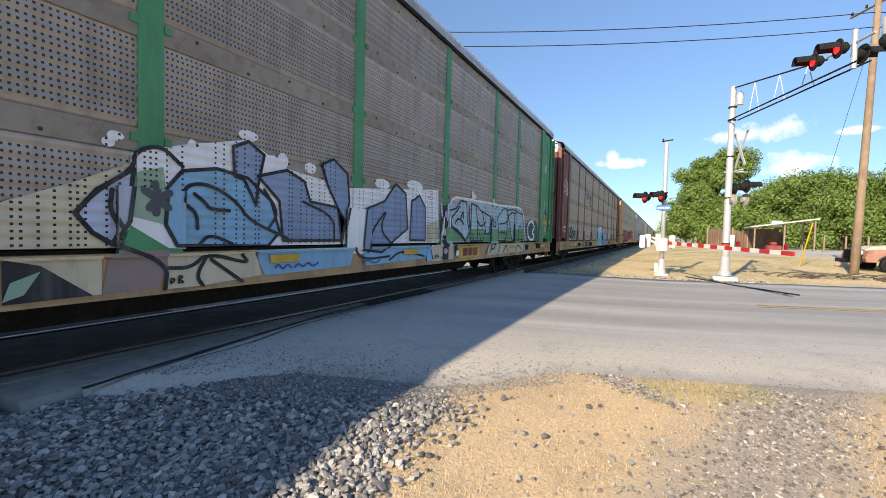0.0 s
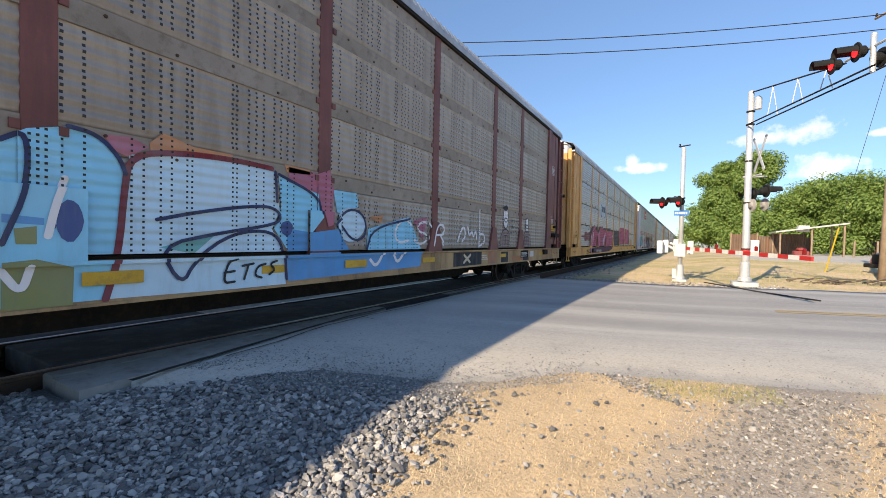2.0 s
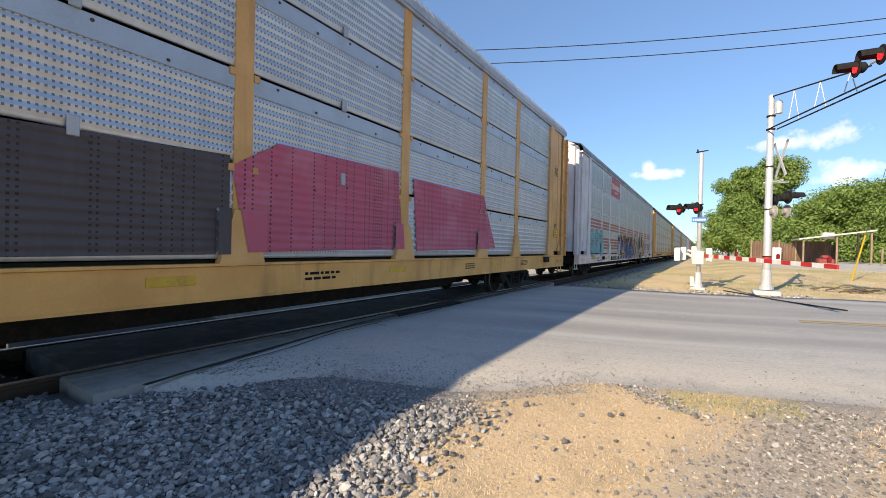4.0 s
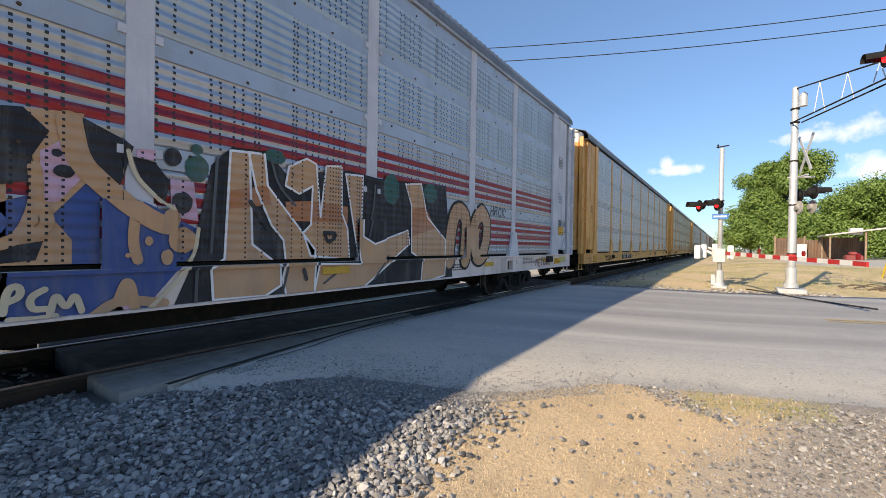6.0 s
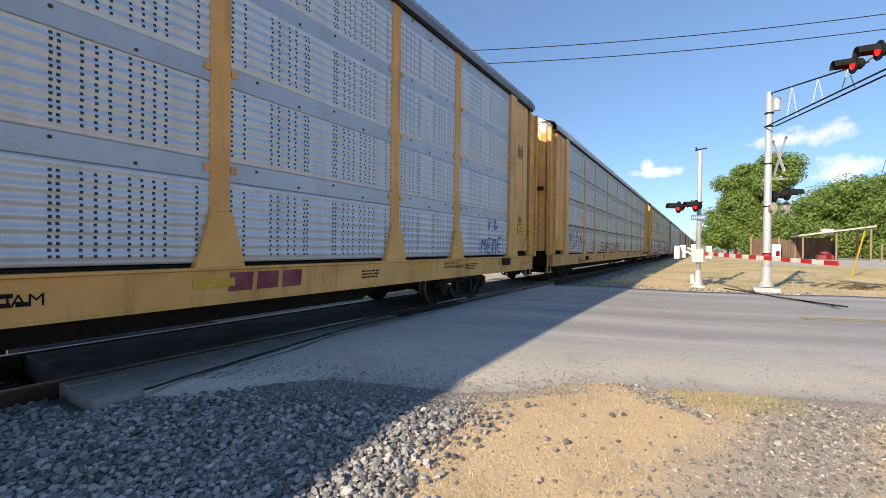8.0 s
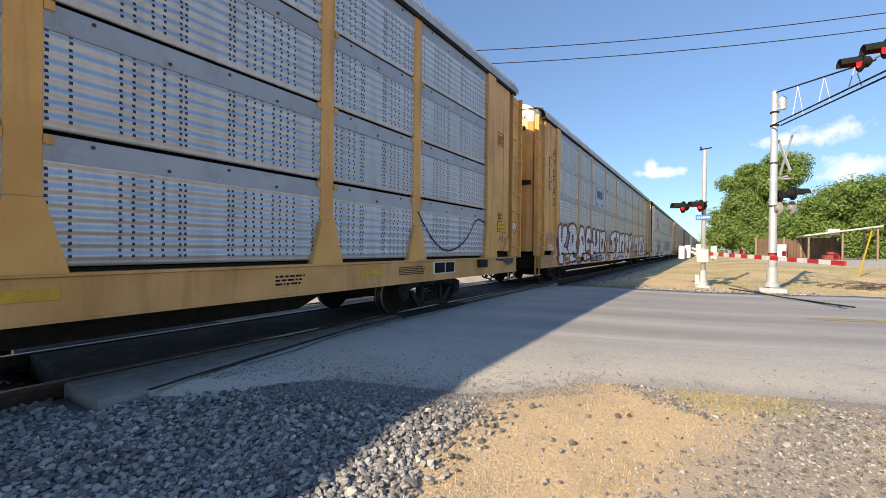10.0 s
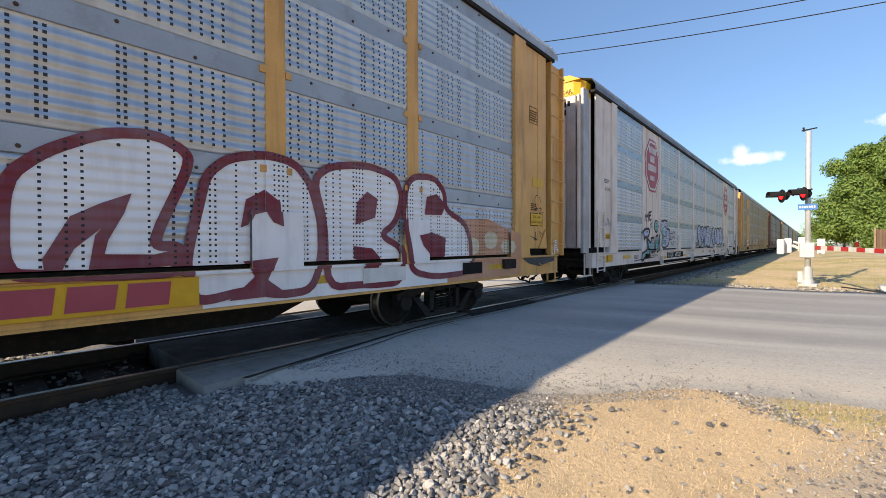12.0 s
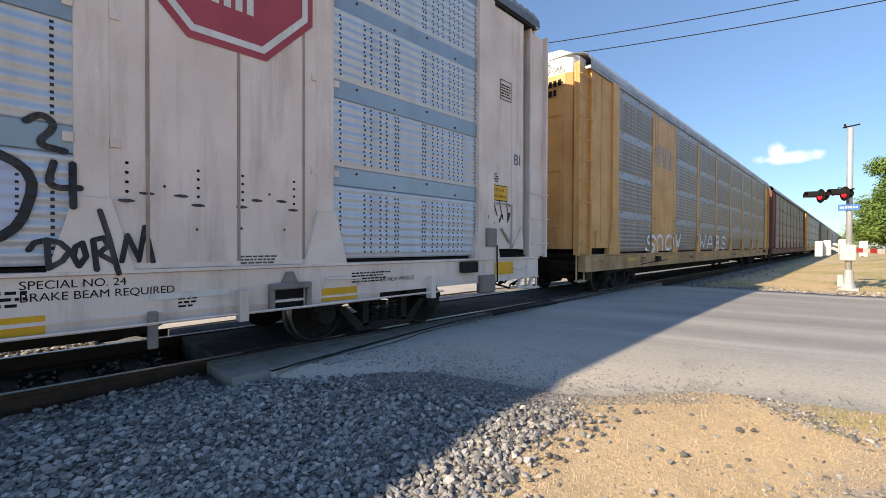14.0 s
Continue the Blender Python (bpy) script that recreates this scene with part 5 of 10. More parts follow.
def step_mesh(material, sign):
    bm = bmesh.new()
    for y in (12.88, 13.22):
        bevel_box(bm, 1.40, 1.425, *sorted((sign * y, sign * (y + 0.045))), 0.44, 0.98, 0.005)
    box(bm, 1.37, 1.47, *sorted((sign * 12.88, sign * 13.265)), 0.43, 0.455)
    tube(bm, [(1.53, sign * 12.3, 0.86), (1.6, sign * 12.34, 0.80), (1.6, sign * 12.66, 0.80), (1.53, sign * 12.7, 0.86)], 0.012, 6)
    return mesh_of("stirrup_step", bm, material)


R_WHEEL = 0.365


def wheel_mesh():
    bm = bmesh.new()
    disc_solid(bm, (0, 0, 0), (1, 0, 0), [(0.690, 0.10), (0.695, 0.30), (0.685, 0.33), (0.685, 0.385), (0.712, 0.39), (0.722, R_WHEEL), (0.825, R_WHEEL - 0.004), (0.832, 0.33), (0.80, 0.30), (0.765, 0.2), (0.79, 0.12), (0.85, 0.10), (0.855, 0.05)], 32)
    for k in range(3):
        a = 2.094 * k
        disc_solid(bm, (0.853, 0.06 * math.cos(a), 0.06 * math.sin(a)), (1, 0, 0), [(0, 0.018), (0.02, 0.015)], 6)
    disc_solid(bm, (0, 0, 0), (-1, 0, 0), [(0.690, 0.10), (0.695, 0.30), (0.685, 0.33), (0.685, 0.385), (0.712, 0.39), (0.722, R_WHEEL), (0.825, R_WHEEL - 0.004), (0.832, 0.33), (0.80, 0.30), (0.765, 0.2), (0.79, 0.12), (0.85, 0.05)], 32)
    disc_solid(bm, (-0.7, 0, 0), (1, 0, 0), [(0, 0.08), (1.4, 0.08)], 12)
    me = mesh_of("wheelset", bm, [M_STEEL, M_TREAD])
    for p in me.polygons:
        r = math.hypot(p.center.y, p.center.z)
        if abs(r - R_WHEEL) < 0.03 and abs(p.center.x) > 0.7:
            p.material_index = 1
    return me


def bogie_frame_mesh():
    """Cast three-piece truck: side frames with pedestal jaws and a spring window, bolster, springs, bearing caps."""
    bm = bmesh.new()
    for s in (-1, 1):
        upper = [(-1.05, 0.50), (-0.85, 0.56), (-0.45, 0.62), (0.45, 0.62), (0.85, 0.56), (1.05, 0.50), (1.05, 0.40), (0.82, 0.42), (0.42, 0.50), (-0.42, 0.50), (-0.82, 0.42), (-1.05, 0.40)]
        prism(bm, upper, 0, s * 0.93, s * 1.06)
        lower = [(-0.74, 0.42), (-0.62, 0.42), (-0.36, 0.18), (0.36, 0.18), (0.62, 0.42), (0.74, 0.42), (0.44, 0.09), (-0.44, 0.09)]
        prism(bm, lower, 0, s * 0.93, s * 1.06)
        for y in (-0.32, 0.32):
            box(bm, min(s * 0.93, s * 1.06), max(s * 0.93, s * 1.06), y - 0.045, y + 0.045, 0.15, 0.55)
        for y in (-0.89, 0.89):
            disc_solid(bm, (s * 0.88, y, R_WHEEL), (s, 0, 0), [(0, 0.12), (0.2, 0.12), (0.23, 0.08), (0.25, 0.04)], 12)
        for y in (-0.16, 0.0, 0.16):
            for k in range(6):
                disc_solid(bm, (s * 1.0, y, 0.19 + 0.045 * k), (0, 0, 1), [(0, 0.055), (0.014, 0.068), (0.028, 0.055)], 10)
    box(bm, -0.92, 0.92, -0.17, 0.17, 0.45, 0.62)
    return mesh_of("truck_frame", bm, M_TRUCK)


M_TRUCK = surface("grimy_truck_casting", (0.018, 0.017, 0.016), (0.03, 0.027, 0.025), 6, 0.95, 0.0, 0.4, stain=(0.06, 0.05, 0.042))
WHEELS = {}


def bogie(car, y, k):
    b = part("truck", shared("bogie", bogie_frame_mesh), None, car)
    b.location = (0, y, 0)
    for dy in (-0.89, 0.89):
        w = part("wheelset", shared("wheel", wheel_mesh), None, b, "steel wheelset with bright tread")
        w.location = (0, dy, R_WHEEL)
        WHEELS.setdefault(k, []).append((w, dy))


def on_side(car, name, me, y, z, x=1.574, label=""):
    """Hang a flat mesh on the car's near side, reading along the car."""
    ob = part(name, me, None, car, label)
    ob.matrix_basis = pose(x, y, z, 90, 0, 90)
    return ob


def plate(car, name, y0, y1, z0, z1, material, x=1.5415, label="", thick=0.006):
    bm = bmesh.new()
    bevel_box(bm, x, x + thick, y0, y1, z0, z1, 0.002)
    return part(name, bm, material, car, label)


def bars(car, y0, z0, h, n, material, x=1.5415, pitch=0.62, gap=(), slant=0.15, name="stencil_bars"):
    """A run of plain upright bars, one for each character that is not written out."""
    bm = bmesh.new()
    for i in range(n):
        if i in gap:
            continue
        y = y0 + i * h * pitch
        w = h * 0.36
        prism(bm, [(y, z0), (y + w, z0), (y + w + slant * h, z0 + h), (y + slant * h, z0 + h)], 0, x, x + 0.003)
    return part(name, bm, material, car)


def logo_blocks(car, y0, y1, z0, z1, material, x):
    """Three plain blocks in the place of an owner's emblem."""
    w = (y1 - y0) / 3
    for i in range(3):
        bm = bmesh.new()
        prism(bm, [(y0 + i * w, z0), (y0 + (i + 0.82) * w, z0), (y0 + (i + 0.88) * w, z1), (y0 + (i + 0.06) * w, z1)], 0, x, x + 0.003)
        part("logo_block", bm, material, car)


def small_print(car, y0, z0, wide, high, lines, material, x, seed=0):
    """Lines of writing too small to read, as thin bars."""
    rg = random.Random(seed)
    bm = bmesh.new()
    step = high / lines
    for i in range(lines):
        z = z0 + high - (i + 1) * step
        y = y0
        while y < y0 + wide * rg.uniform(0.75, 1.0):
            w = rg.uniform(0.5, 2.2) * step
            box(bm, x, x + 0.002, y, min(y + w, y0 + wide), z, z + step * 0.5)
            y += w + step * 0.4
    return part("small_stencil", bm, material, car)


# ---- sprayed lettering: strokes laid on the car's side, following posts, screens and sill ----
SHAPE = {
    "K": [[(0.1, 0), (0.1, 1)], [(0.85, 1), (0.15, 0.5), (0.9, 0)]],
    "R": [[(0.1, 0), (0.1, 1), (0.7, 0.95), (0.85, 0.72), (0.65, 0.5), (0.15, 0.48)], [(0.4, 0.48), (0.9, 0)]],
    "A": [[(0.05, 0), (0.3, 0.85), (0.55, 1), (0.75, 0.8), (0.95, 0)], [(0.25, 0.4), (0.8, 0.4)]],
    "S": [[(0.9, 0.8), (0.65, 1), (0.25, 0.95), (0.12, 0.72), (0.3, 0.52), (0.75, 0.46), (0.88, 0.25), (0.7, 0.03), (0.3, 0), (0.05, 0.18)]],
    "H": [[(0.12, 0), (0.12, 1)], [(0.88, 0), (0.88, 1)], [(0.12, 0.5), (0.88, 0.5)]],
    "U": [[(0.1, 1), (0.1, 0.25), (0.35, 0), (0.65, 0), (0.9, 0.25), (0.9, 1)]],
    "N": [[(0.1, 0), (0.12, 0.9), (0.5, 1), (0.85, 0.8), (0.9, 0)]],
    "F": [[(0.12, 0), (0.12, 1), (0.9, 1)], [(0.12, 0.52), (0.75, 0.52)]],
    "C": [[(0.9, 0.8), (0.65, 1), (0.3, 0.95), (0.08, 0.6), (0.12, 0.25), (0.4, 0), (0.9, 0.12)]],
    "Y": [[(0.08, 1), (0.48, 0.5), (0.92, 1)], [(0.48, 0.5), (0.45, 0)]],
    "O": [[(0.5, 1), (0.15, 0.85), (0.06, 0.5), (0.18, 0.12), (0.5, 0), (0.82, 0.12), (0.94, 0.5), (0.85, 0.85), (0.5, 1)]],
    "M": [[(0.06, 0), (0.15, 1), (0.5, 0.35), (0.85, 1), (0.95, 0)]],
    "E": [[(0.88, 0.95), (0.2, 1), (0.1, 0.5), (0.15, 0.02), (0.9, 0)], [(0.12, 0.5), (0.72, 0.52)]],
    "W": [[(0.04, 1), (0.22, 0.02), (0.5, 0.7), (0.78, 0.02), (0.96, 1)]],
    "Z": [[(0.1, 0.95), (0.9, 1), (0.12, 0.05), (0.95, 0)]],
    "I": [[(0.5, 0), (0.5, 1)], [(0.2, 0), (0.8, 0.02)], [(0.2, 1), (0.8, 0.98)]],
    "G": [[(0.9, 0.85), (0.5, 1), (0.12, 0.7), (0.15, 0.2), (0.5, 0), (0.9, 0.2), (0.88, 0.45), (0.55, 0.45)]],
    "P": [[(0.1, 0), (0.1, 1), (0.7, 0.95), (0.85, 0.72), (0.65, 0.5), (0.15, 0.48)]],
    "D": [[(0.15, 0), (0.12, 1), (0.65, 0.9), (0.92, 0.5), (0.7, 0.08), (0.1, 0)]],
    "L": [[(0.15, 1), (0.1, 0.05), (0.9, 0.02)]],
}


def regions():
    out = []
    for i, y in enumerate(EDGES):
        half = (0.12, 0.27)
        out.append((y - half[1], y + half[1], 1.0, 1.56, 1.564))
        out.append((y - half[0], y + half[0], 1.56, 5.0, 1.528 if 0 < i < len(EDGES) - 1 else 1.567))
        if i + 1 < len(EDGES):
            out.append((y + half[1], EDGES[i + 1] - half[1], 1.046, 1.56, 1.518))
            out.append((y + half[0], EDGES[i + 1] - half[0], 1.56, 5.0, 1.518))
    for q in (-1, 1):
        out.append((*sorted((q * (SCREEN + 0.27), q * 12.64)), 1.14, 4.98, 1.5215))
        out.append((*sorted((q * 12.87, q * 13.35)), 1.0, 5.0, 1.458))
    out.append((-13.0, 13.0, 0.661, 0.967, 1.5435))
    out.append((-13.0, 13.0, 0.967, 1.0, 1.573))
    return out


REGIONS = regions()


def clip(poly, axis, limit, keep_above):
    out = []
    for i, p in enumerate(poly):
        q = poly[(i + 1) % len(poly)]
        a, b = (p[axis] >= limit) == keep_above or p[axis] == limit, (q[axis] >= limit) == keep_above or q[axis] == limit
        if a:
            out.append(p)
        if a != b:
            f = (limit - p[axis]) / (q[axis] - p[axis])
            out.append((p[0] + f * (q[0] - p[0]), p[1] + f * (q[1] - p[1])))
    return out


def lay(bm, poly, lift):
    ylo, yhi, zlo, zhi = min(p[0] for p in poly), max(p[0] for p in poly), min(p[1] for p in poly), max(p[1] for p in poly)
    for y0, y1, z0, z1, x in REGIONS:
        if y1 <= ylo or y0 >= yhi or z1 <= zlo or z0 >= zhi:
            continue
        c = poly
        for axis, limit, above in ((0, y0, True), (0, y1, False), (1, z0, True), (1, z1, False)):
            c = clip(c, axis, limit, above)
            if len(c) < 3:
                break
        if len(c) >= 3:
            try:
                bm.faces.new([bm.verts.new((x + lift, y, z)) for y, z in c])
            except ValueError:
                pass


def rounded(pts, turns=2):
    for _ in range(turns):
        out = [pts[0]]
        for p, q in zip(pts, pts[1:]):
            out += [(0.75 * p[0] + 0.25 * q[0], 0.75 * p[1] + 0.25 * q[1]), (0.25 * p[0] + 0.75 * q[0], 0.25 * p[1] + 0.75 * q[1])]
        pts = out + [pts[-1]]
    return pts


def spray(car, lines, width, material, layer, label="", soft=True, name="graffiti"):
    """Paint strokes: polylines (along, up) of a width, in a layer above the metal."""
    bm = bmesh.new()
    count = 0
    for pts in lines:
        pts = rounded(pts) if soft and len(pts) > 2 else pts
        for p, q in zip(pts, pts[1:]):
            d = math.hypot(q[0] - p[0], q[1] - p[1])
            if d < 1e-4:
                continue
            nx, nz = -(q[1] - p[1]) / d * width / 2, (q[0] - p[0]) / d * width / 2
            lay(bm, [(p[0] + nx, p[1] + nz), (p[0] - nx, p[1] - nz), (q[0] - nx, q[1] - nz), (q[0] + nx, q[1] + nz)], 0.001 + 0.004 * layer + 0.00004 * (count % 97))
            count += 1
        n = 8 if width < 0.15 else 18
        for p in pts:
            lay(bm, [(p[0] + width / 2 * math.cos(k * 6.2832 / n), p[1] + width / 2 * math.sin(k * 6.2832 / n)) for k in range(n)], 0.001 + 0.004 * layer + 0.00004 * (count % 97))
            count += 1
    return tagged(part(name, bm, material, car, label), kind="stuff")


def fill(car, polys, material, layer, label="", name="graffiti_fill"):
    """Flat areas of paint: convex outlines."""
    bm = bmesh.new()
    for i, p in enumerate(polys):
        lay(bm, p, 0.001 + 0.004 * layer + 0.0001 * (i % 29))
    return tagged(part(name, bm, material, car, label), kind="stuff")


def word(text, y0, y1, z0, z1, tilt=0.0, jitter=0.0, seed=0):
    rg = random.Random(seed)
    w = (y1 - y0) / len(text)
    out = []
    for i, ch in enumerate(text):
        up = rg.uniform(-jitter, jitter)
        for line_ in SHAPE.get(ch, []):
            out.append([(y0 + w * (i + 0.08 + 0.84 * a) + tilt * b, z0 + up + (z1 - z0) * b) for a, b in line_])
    return out


def scrawl(y0, y1, z0, z1, n, seed, loops=6):
    """Loose hand-drawn loops."""
    rg = random.Random(seed)
    out = []
    for i in range(n):
        c = y0 + (y1 - y0) * (i + 0.5) / n
        w = (y1 - y0) / n
        out.append([(c + rg.uniform(-0.55, 0.55) * w, rg.uniform(z0, z1)) for _ in range(loops)])
    return out


def blob(c, r, rz, n=10, seed=0, rough=0.15):
    rg = random.Random(seed)
    return [(c[0] + r * (1 + rg.uniform(-rough, rough)) * math.cos(6.283 * k / n), c[1] + rz * (1 + rg.uniform(-rough, rough)) * math.sin(6.283 * k / n)) for k in range(n)]


# paints
YEL = surface("faded_yellow_paint", rgb("dfab6c"), rgb("ca9656"), 1.4, 0.55, 0, 0.05, stain=(0.12, 0.07, 0.035), stain_amount=0.55, streak=True, stain_at=(0.52, 0.75))
YEL2 = surface("bright_yellow_paint", rgb("e7ae62"), rgb("d29a54"), 1.4, 0.5, 0, 0.05, stain=(0.14, 0.08, 0.03), stain_amount=0.6, streak=True, stain_at=(0.52, 0.72))
BROWN = surface("oxide_brown_paint", rgb("86504a"), rgb("6e413c"), 1.3, 0.6, 0, 0.05, stain=(0.04, 0.03, 0.028), stain_amount=0.5, streak=True)
GREEN = surface("mid_green_paint", rgb("4a9a6a"), rgb("3f885c"), 1.3, 0.6, 0, 0.05, stain=(0.05, 0.06, 0.045), stain_amount=0.45, streak=True)
TAN = surface("dirty_tan_paint", rgb("c9a577"), rgb("a8845b"), 1.5, 0.7, 0, 0.05, stain=(0.08, 0.055, 0.04), stain_amount=0.6, streak=True)
PALE = surface("pale_grey_paint", rgb("d5d5d9"), rgb("bebfc5"), 1.3, 0.6, 0, 0.05, stain=(0.16, 0.12, 0.10), stain_amount=0.45, streak=True, stain_at=(0.55, 0.75))
CREAM = surface("off_white_paint", rgb("eedfd5"), rgb("dccabe"), 1.3, 0.6, 0, 0.05, stain=(0.22, 0.14, 0.10), stain_amount=0.42, streak=True, stain_at=(0.52, 0.72))
# weathered door channel; also greys cream fittings in place of their shading
CHANNEL = surface("weathered_channel_and_shade_grey", rgb("8f8a84"), rgb("77716b"), 1.3, 0.6, 0, 0.05, stain=(0.1, 0.07, 0.05), stain_amount=0.5, streak=True)
DKGREY = surface("dark_grey_paint", rgb("5a5f63"), rgb("494d50"), 1.3, 0.6, 0, 0.05, stain=(0.05, 0.045, 0.04))
S_TAN = screen_material("dirty_perforated_screen", rgb("aea398"), rgb("92887d"), rgb("6b5f55"), "grid", dirt_amount=0.6, sheen=0.1)
S_BROWNISH = screen_material("beige_grey_screen", rgb("aaa195"), rgb("978e84"), rgb("6f6457"), "cols", dirt_amount=0.6, sheen=0.1)
S_ALU = screen_material("plain_aluminium_screen", rgb("c8ccd0"), rgb("b4b9bf"), rgb("898a8e"), "grid", dirt_amount=0.35, hole=0.75, sheen=0.6)
S_WHITE = screen_material("pale_blue_white_screen", rgb("adbac5"), rgb("a2adb6"), rgb("7d7a76"), "cols", dirt_amount=0.35, sheen=0.6)
S_RED1 = screen_material("red_striped_screen_low", rgb("b3b7bf"), rgb("a8adaf"), rgb("7d766f"), "cols", (0.20, 0.79, 0.148, 0.64, rgb("95303a")), 0.3, sheen=0.6)
S_RED2 = screen_material("red_striped_screen_high", rgb("b3b7bf"), rgb("a8adaf"), rgb("7d766f"), "cols", (0.12, 0.55, 0.145, 0.64, rgb("95303a")), 0.3, sheen=0.6)
S_BLUE = screen_material("blue_galvanised_screen", rgb("bcc8d6"), rgb("c4c6c8"), rgb("a2a3a3"), "cols", dirt_amount=0.45, sheen=0.4)
S_GREY = screen_material("blue_grey_screen", rgb("c0c6cd"), rgb("b1b7bd"), rgb("8e8d8e"), "cols", dirt_amount=0.5, sheen=0.6)
LAP_TAN = surface("grimy_lap_band", rgb("a3978a"), rgb("8d8275"), 2.0, 0.6, 0.2, 0.05, stain=(0.12, 0.08, 0.055), stain_amount=0.6)
# bluish base colour holds the sky's reflection on the flat bands
LAP_SKYTINT = surface("sky_tinted_lap_band", rgb("9fb0bc"), rgb("90a1ad"), 1.2, 0.4, 0.35, 0.04, stain=(0.2, 0.17, 0.14), stain_amount=0.35)
LAP_PALE = surface("pale_galvanised_lap_band", rgb("b3bdc8"), rgb("a4adb7"), 1.2, 0.45, 0.35, 0.04, stain=(0.25, 0.2, 0.15), stain_amount=0.35)
LAP_DARK = surface("dark_lap_band", rgb("a9b0b8"), rgb("989fa6"), 1.2, 0.5, 0.3, 0.04, stain=(0.16, 0.12, 0.09), stain_amount=0.4)
LAPS = {"green": LAP_TAN, "brown": LAP_TAN, "yellow_plain": LAP_PALE, "white_stripe": LAP_PALE, "yellow_blue": LAP_PALE, "yellow_gap": LAP_DARK, "yellow_piece": LAP_DARK, "white_octagon": LAP_SKYTINT, "yellow_old": LAP_DARK, "brown_far": LAP_TAN, "grey_far": LAP_DARK}
S_OLD = screen_material("weathered_grey_screen", rgb("98918a"), rgb("837c74"), rgb("5f574c"), "cols", dirt_amount=0.55, sheen=0.1)
WHT = paint("white_spray", rgb("eceaea"), dirt=0.25)
MAR = paint("maroon_spray", rgb("7b2735"))
LBL = paint("light_blue_spray", rgb("7fb2d0"))
SBL = paint("steel_blue_spray", rgb("8197b4"))
TEAL = paint("teal_spray", rgb("6fb5b4"))
PINK = paint("pink_spray", rgb("b56a80"))
BLK = paint("black_spray", rgb("1d1d22"))
SAND = paint("sand_spray", rgb("c59a72"))
NAVY = paint("navy_spray", rgb("34508c"))
GRN = paint("dark_green_spray", rgb("2d5c55"))
GRNL = paint("leaf_green_spray", rgb("5f9a68"))
YLW = paint("pale_yellow_spray", rgb("c9bd63"))
ORG = paint("orange_spray", rgb("c98a5c"))
VIVID = paint("vivid_blue_spray", rgb("86d2f0"), dirt=0.25)
PALEB = paint("pale_sky_spray", rgb("c2e2f2"), dirt=0.25)
BLUE2 = paint("mid_blue_spray", rgb("4f9ad2"), dirt=0.3)
OLIVE = paint("olive_spray", rgb("8c8f5c"))
NAVYD = paint("dark_navy_spray", rgb("28345c"))
M_BAREMETAL = surface("bare_scuffed_metal", (0.50, 0.50, 0.52), (0.36, 0.35, 0.35), 1.5, 0.5, 0.2, 0.1, stain=(0.2, 0.15, 0.11), stain_amount=0.5, streak=True)
ICE = paint("pale_blue_spray", rgb("a9c6cf"))
SANDL = paint("pale_sand_spray", rgb("d3c3a4"))
SAGE = paint("sage_green_spray", rgb("8fae92"))
DUSK = paint("dusky_brown_spray", rgb("97807a"))
PINKL = paint("pale_pink_spray", rgb("cfa6b8"))
GRIME = paint("black_grime", rgb("3a3d40"))
RUSTY = paint("rust_orange_spray", rgb("b3774f"))
LAV = paint("lavender_spray", rgb("bcc3da"))
SIGNY = surface("yellow_sign_paint", rgb("e4ad1c"), rgb("d8a01a"), 4, 0.5, 0, 0.02)
LOGO_RED = surface("logo_red_paint", rgb("b24a57"), rgb("a8414f"), 2, 0.55, 0, 0.03)
LOGO_BLUE = surface("logo_blue_paint", rgb("2f4262"), rgb("384b6b"), 2, 0.55, 0, 0.03)
LOGO_PALE = surface("logo_pale_panel", rgb("b3c3d0"), rgb("a4b4c2"), 2, 0.55, 0, 0.03)

SPECS = {
    "green": (GREEN, TAN, S_TAN, M_GALV, "green autorack freight car with dirty perforated screens and spray paint"),
    "brown": (BROWN, TAN, S_BROWNISH, M_GALV, "brown autorack freight car with beige-grey screens and scrawled paint"),
    "yellow_plain": (YEL, YEL2, S_ALU, M_GALV, "yellow autorack freight car with aluminium screens and pink painted piece"),
    "white_stripe": (PALE, CREAM, S_WHITE, M_DARKROOF, "white autorack freight car with red-striped side screens and painted lettering"),
    "yellow_blue": (YEL2, YEL2, S_BLUE, M_DARKROOF, "yellow autorack freight car with pale blue galvanised side screens"),
    "yellow_gap": (YEL2, YEL, S_GREY, M_GALV, "yellow autorack freight car with blue-grey side screens and dark seams"),
    "yellow_piece": (YEL2, YEL2, S_GREY, M_GALV, "yellow autorack freight car with large white and maroon bubble lettering"),
    "white_octagon": (CREAM, CREAM, S_BLUE, M_DARKROOF, "off-white autorack freight car with solid panels bearing a red octagon"),
    "yellow_old": (YEL, TAN, S_OLD, M_GALV, "weathered yellow autorack freight car with grey side screens"),
    "brown_far": (BROWN, BROWN, S_OLD, M_GALV, "brown autorack freight car with weathered grey side screens"),
    "grey_far": (DKGREY, DKGREY, S_OLD, M_GALV, "grey autorack freight car with weathered side screens"),
}


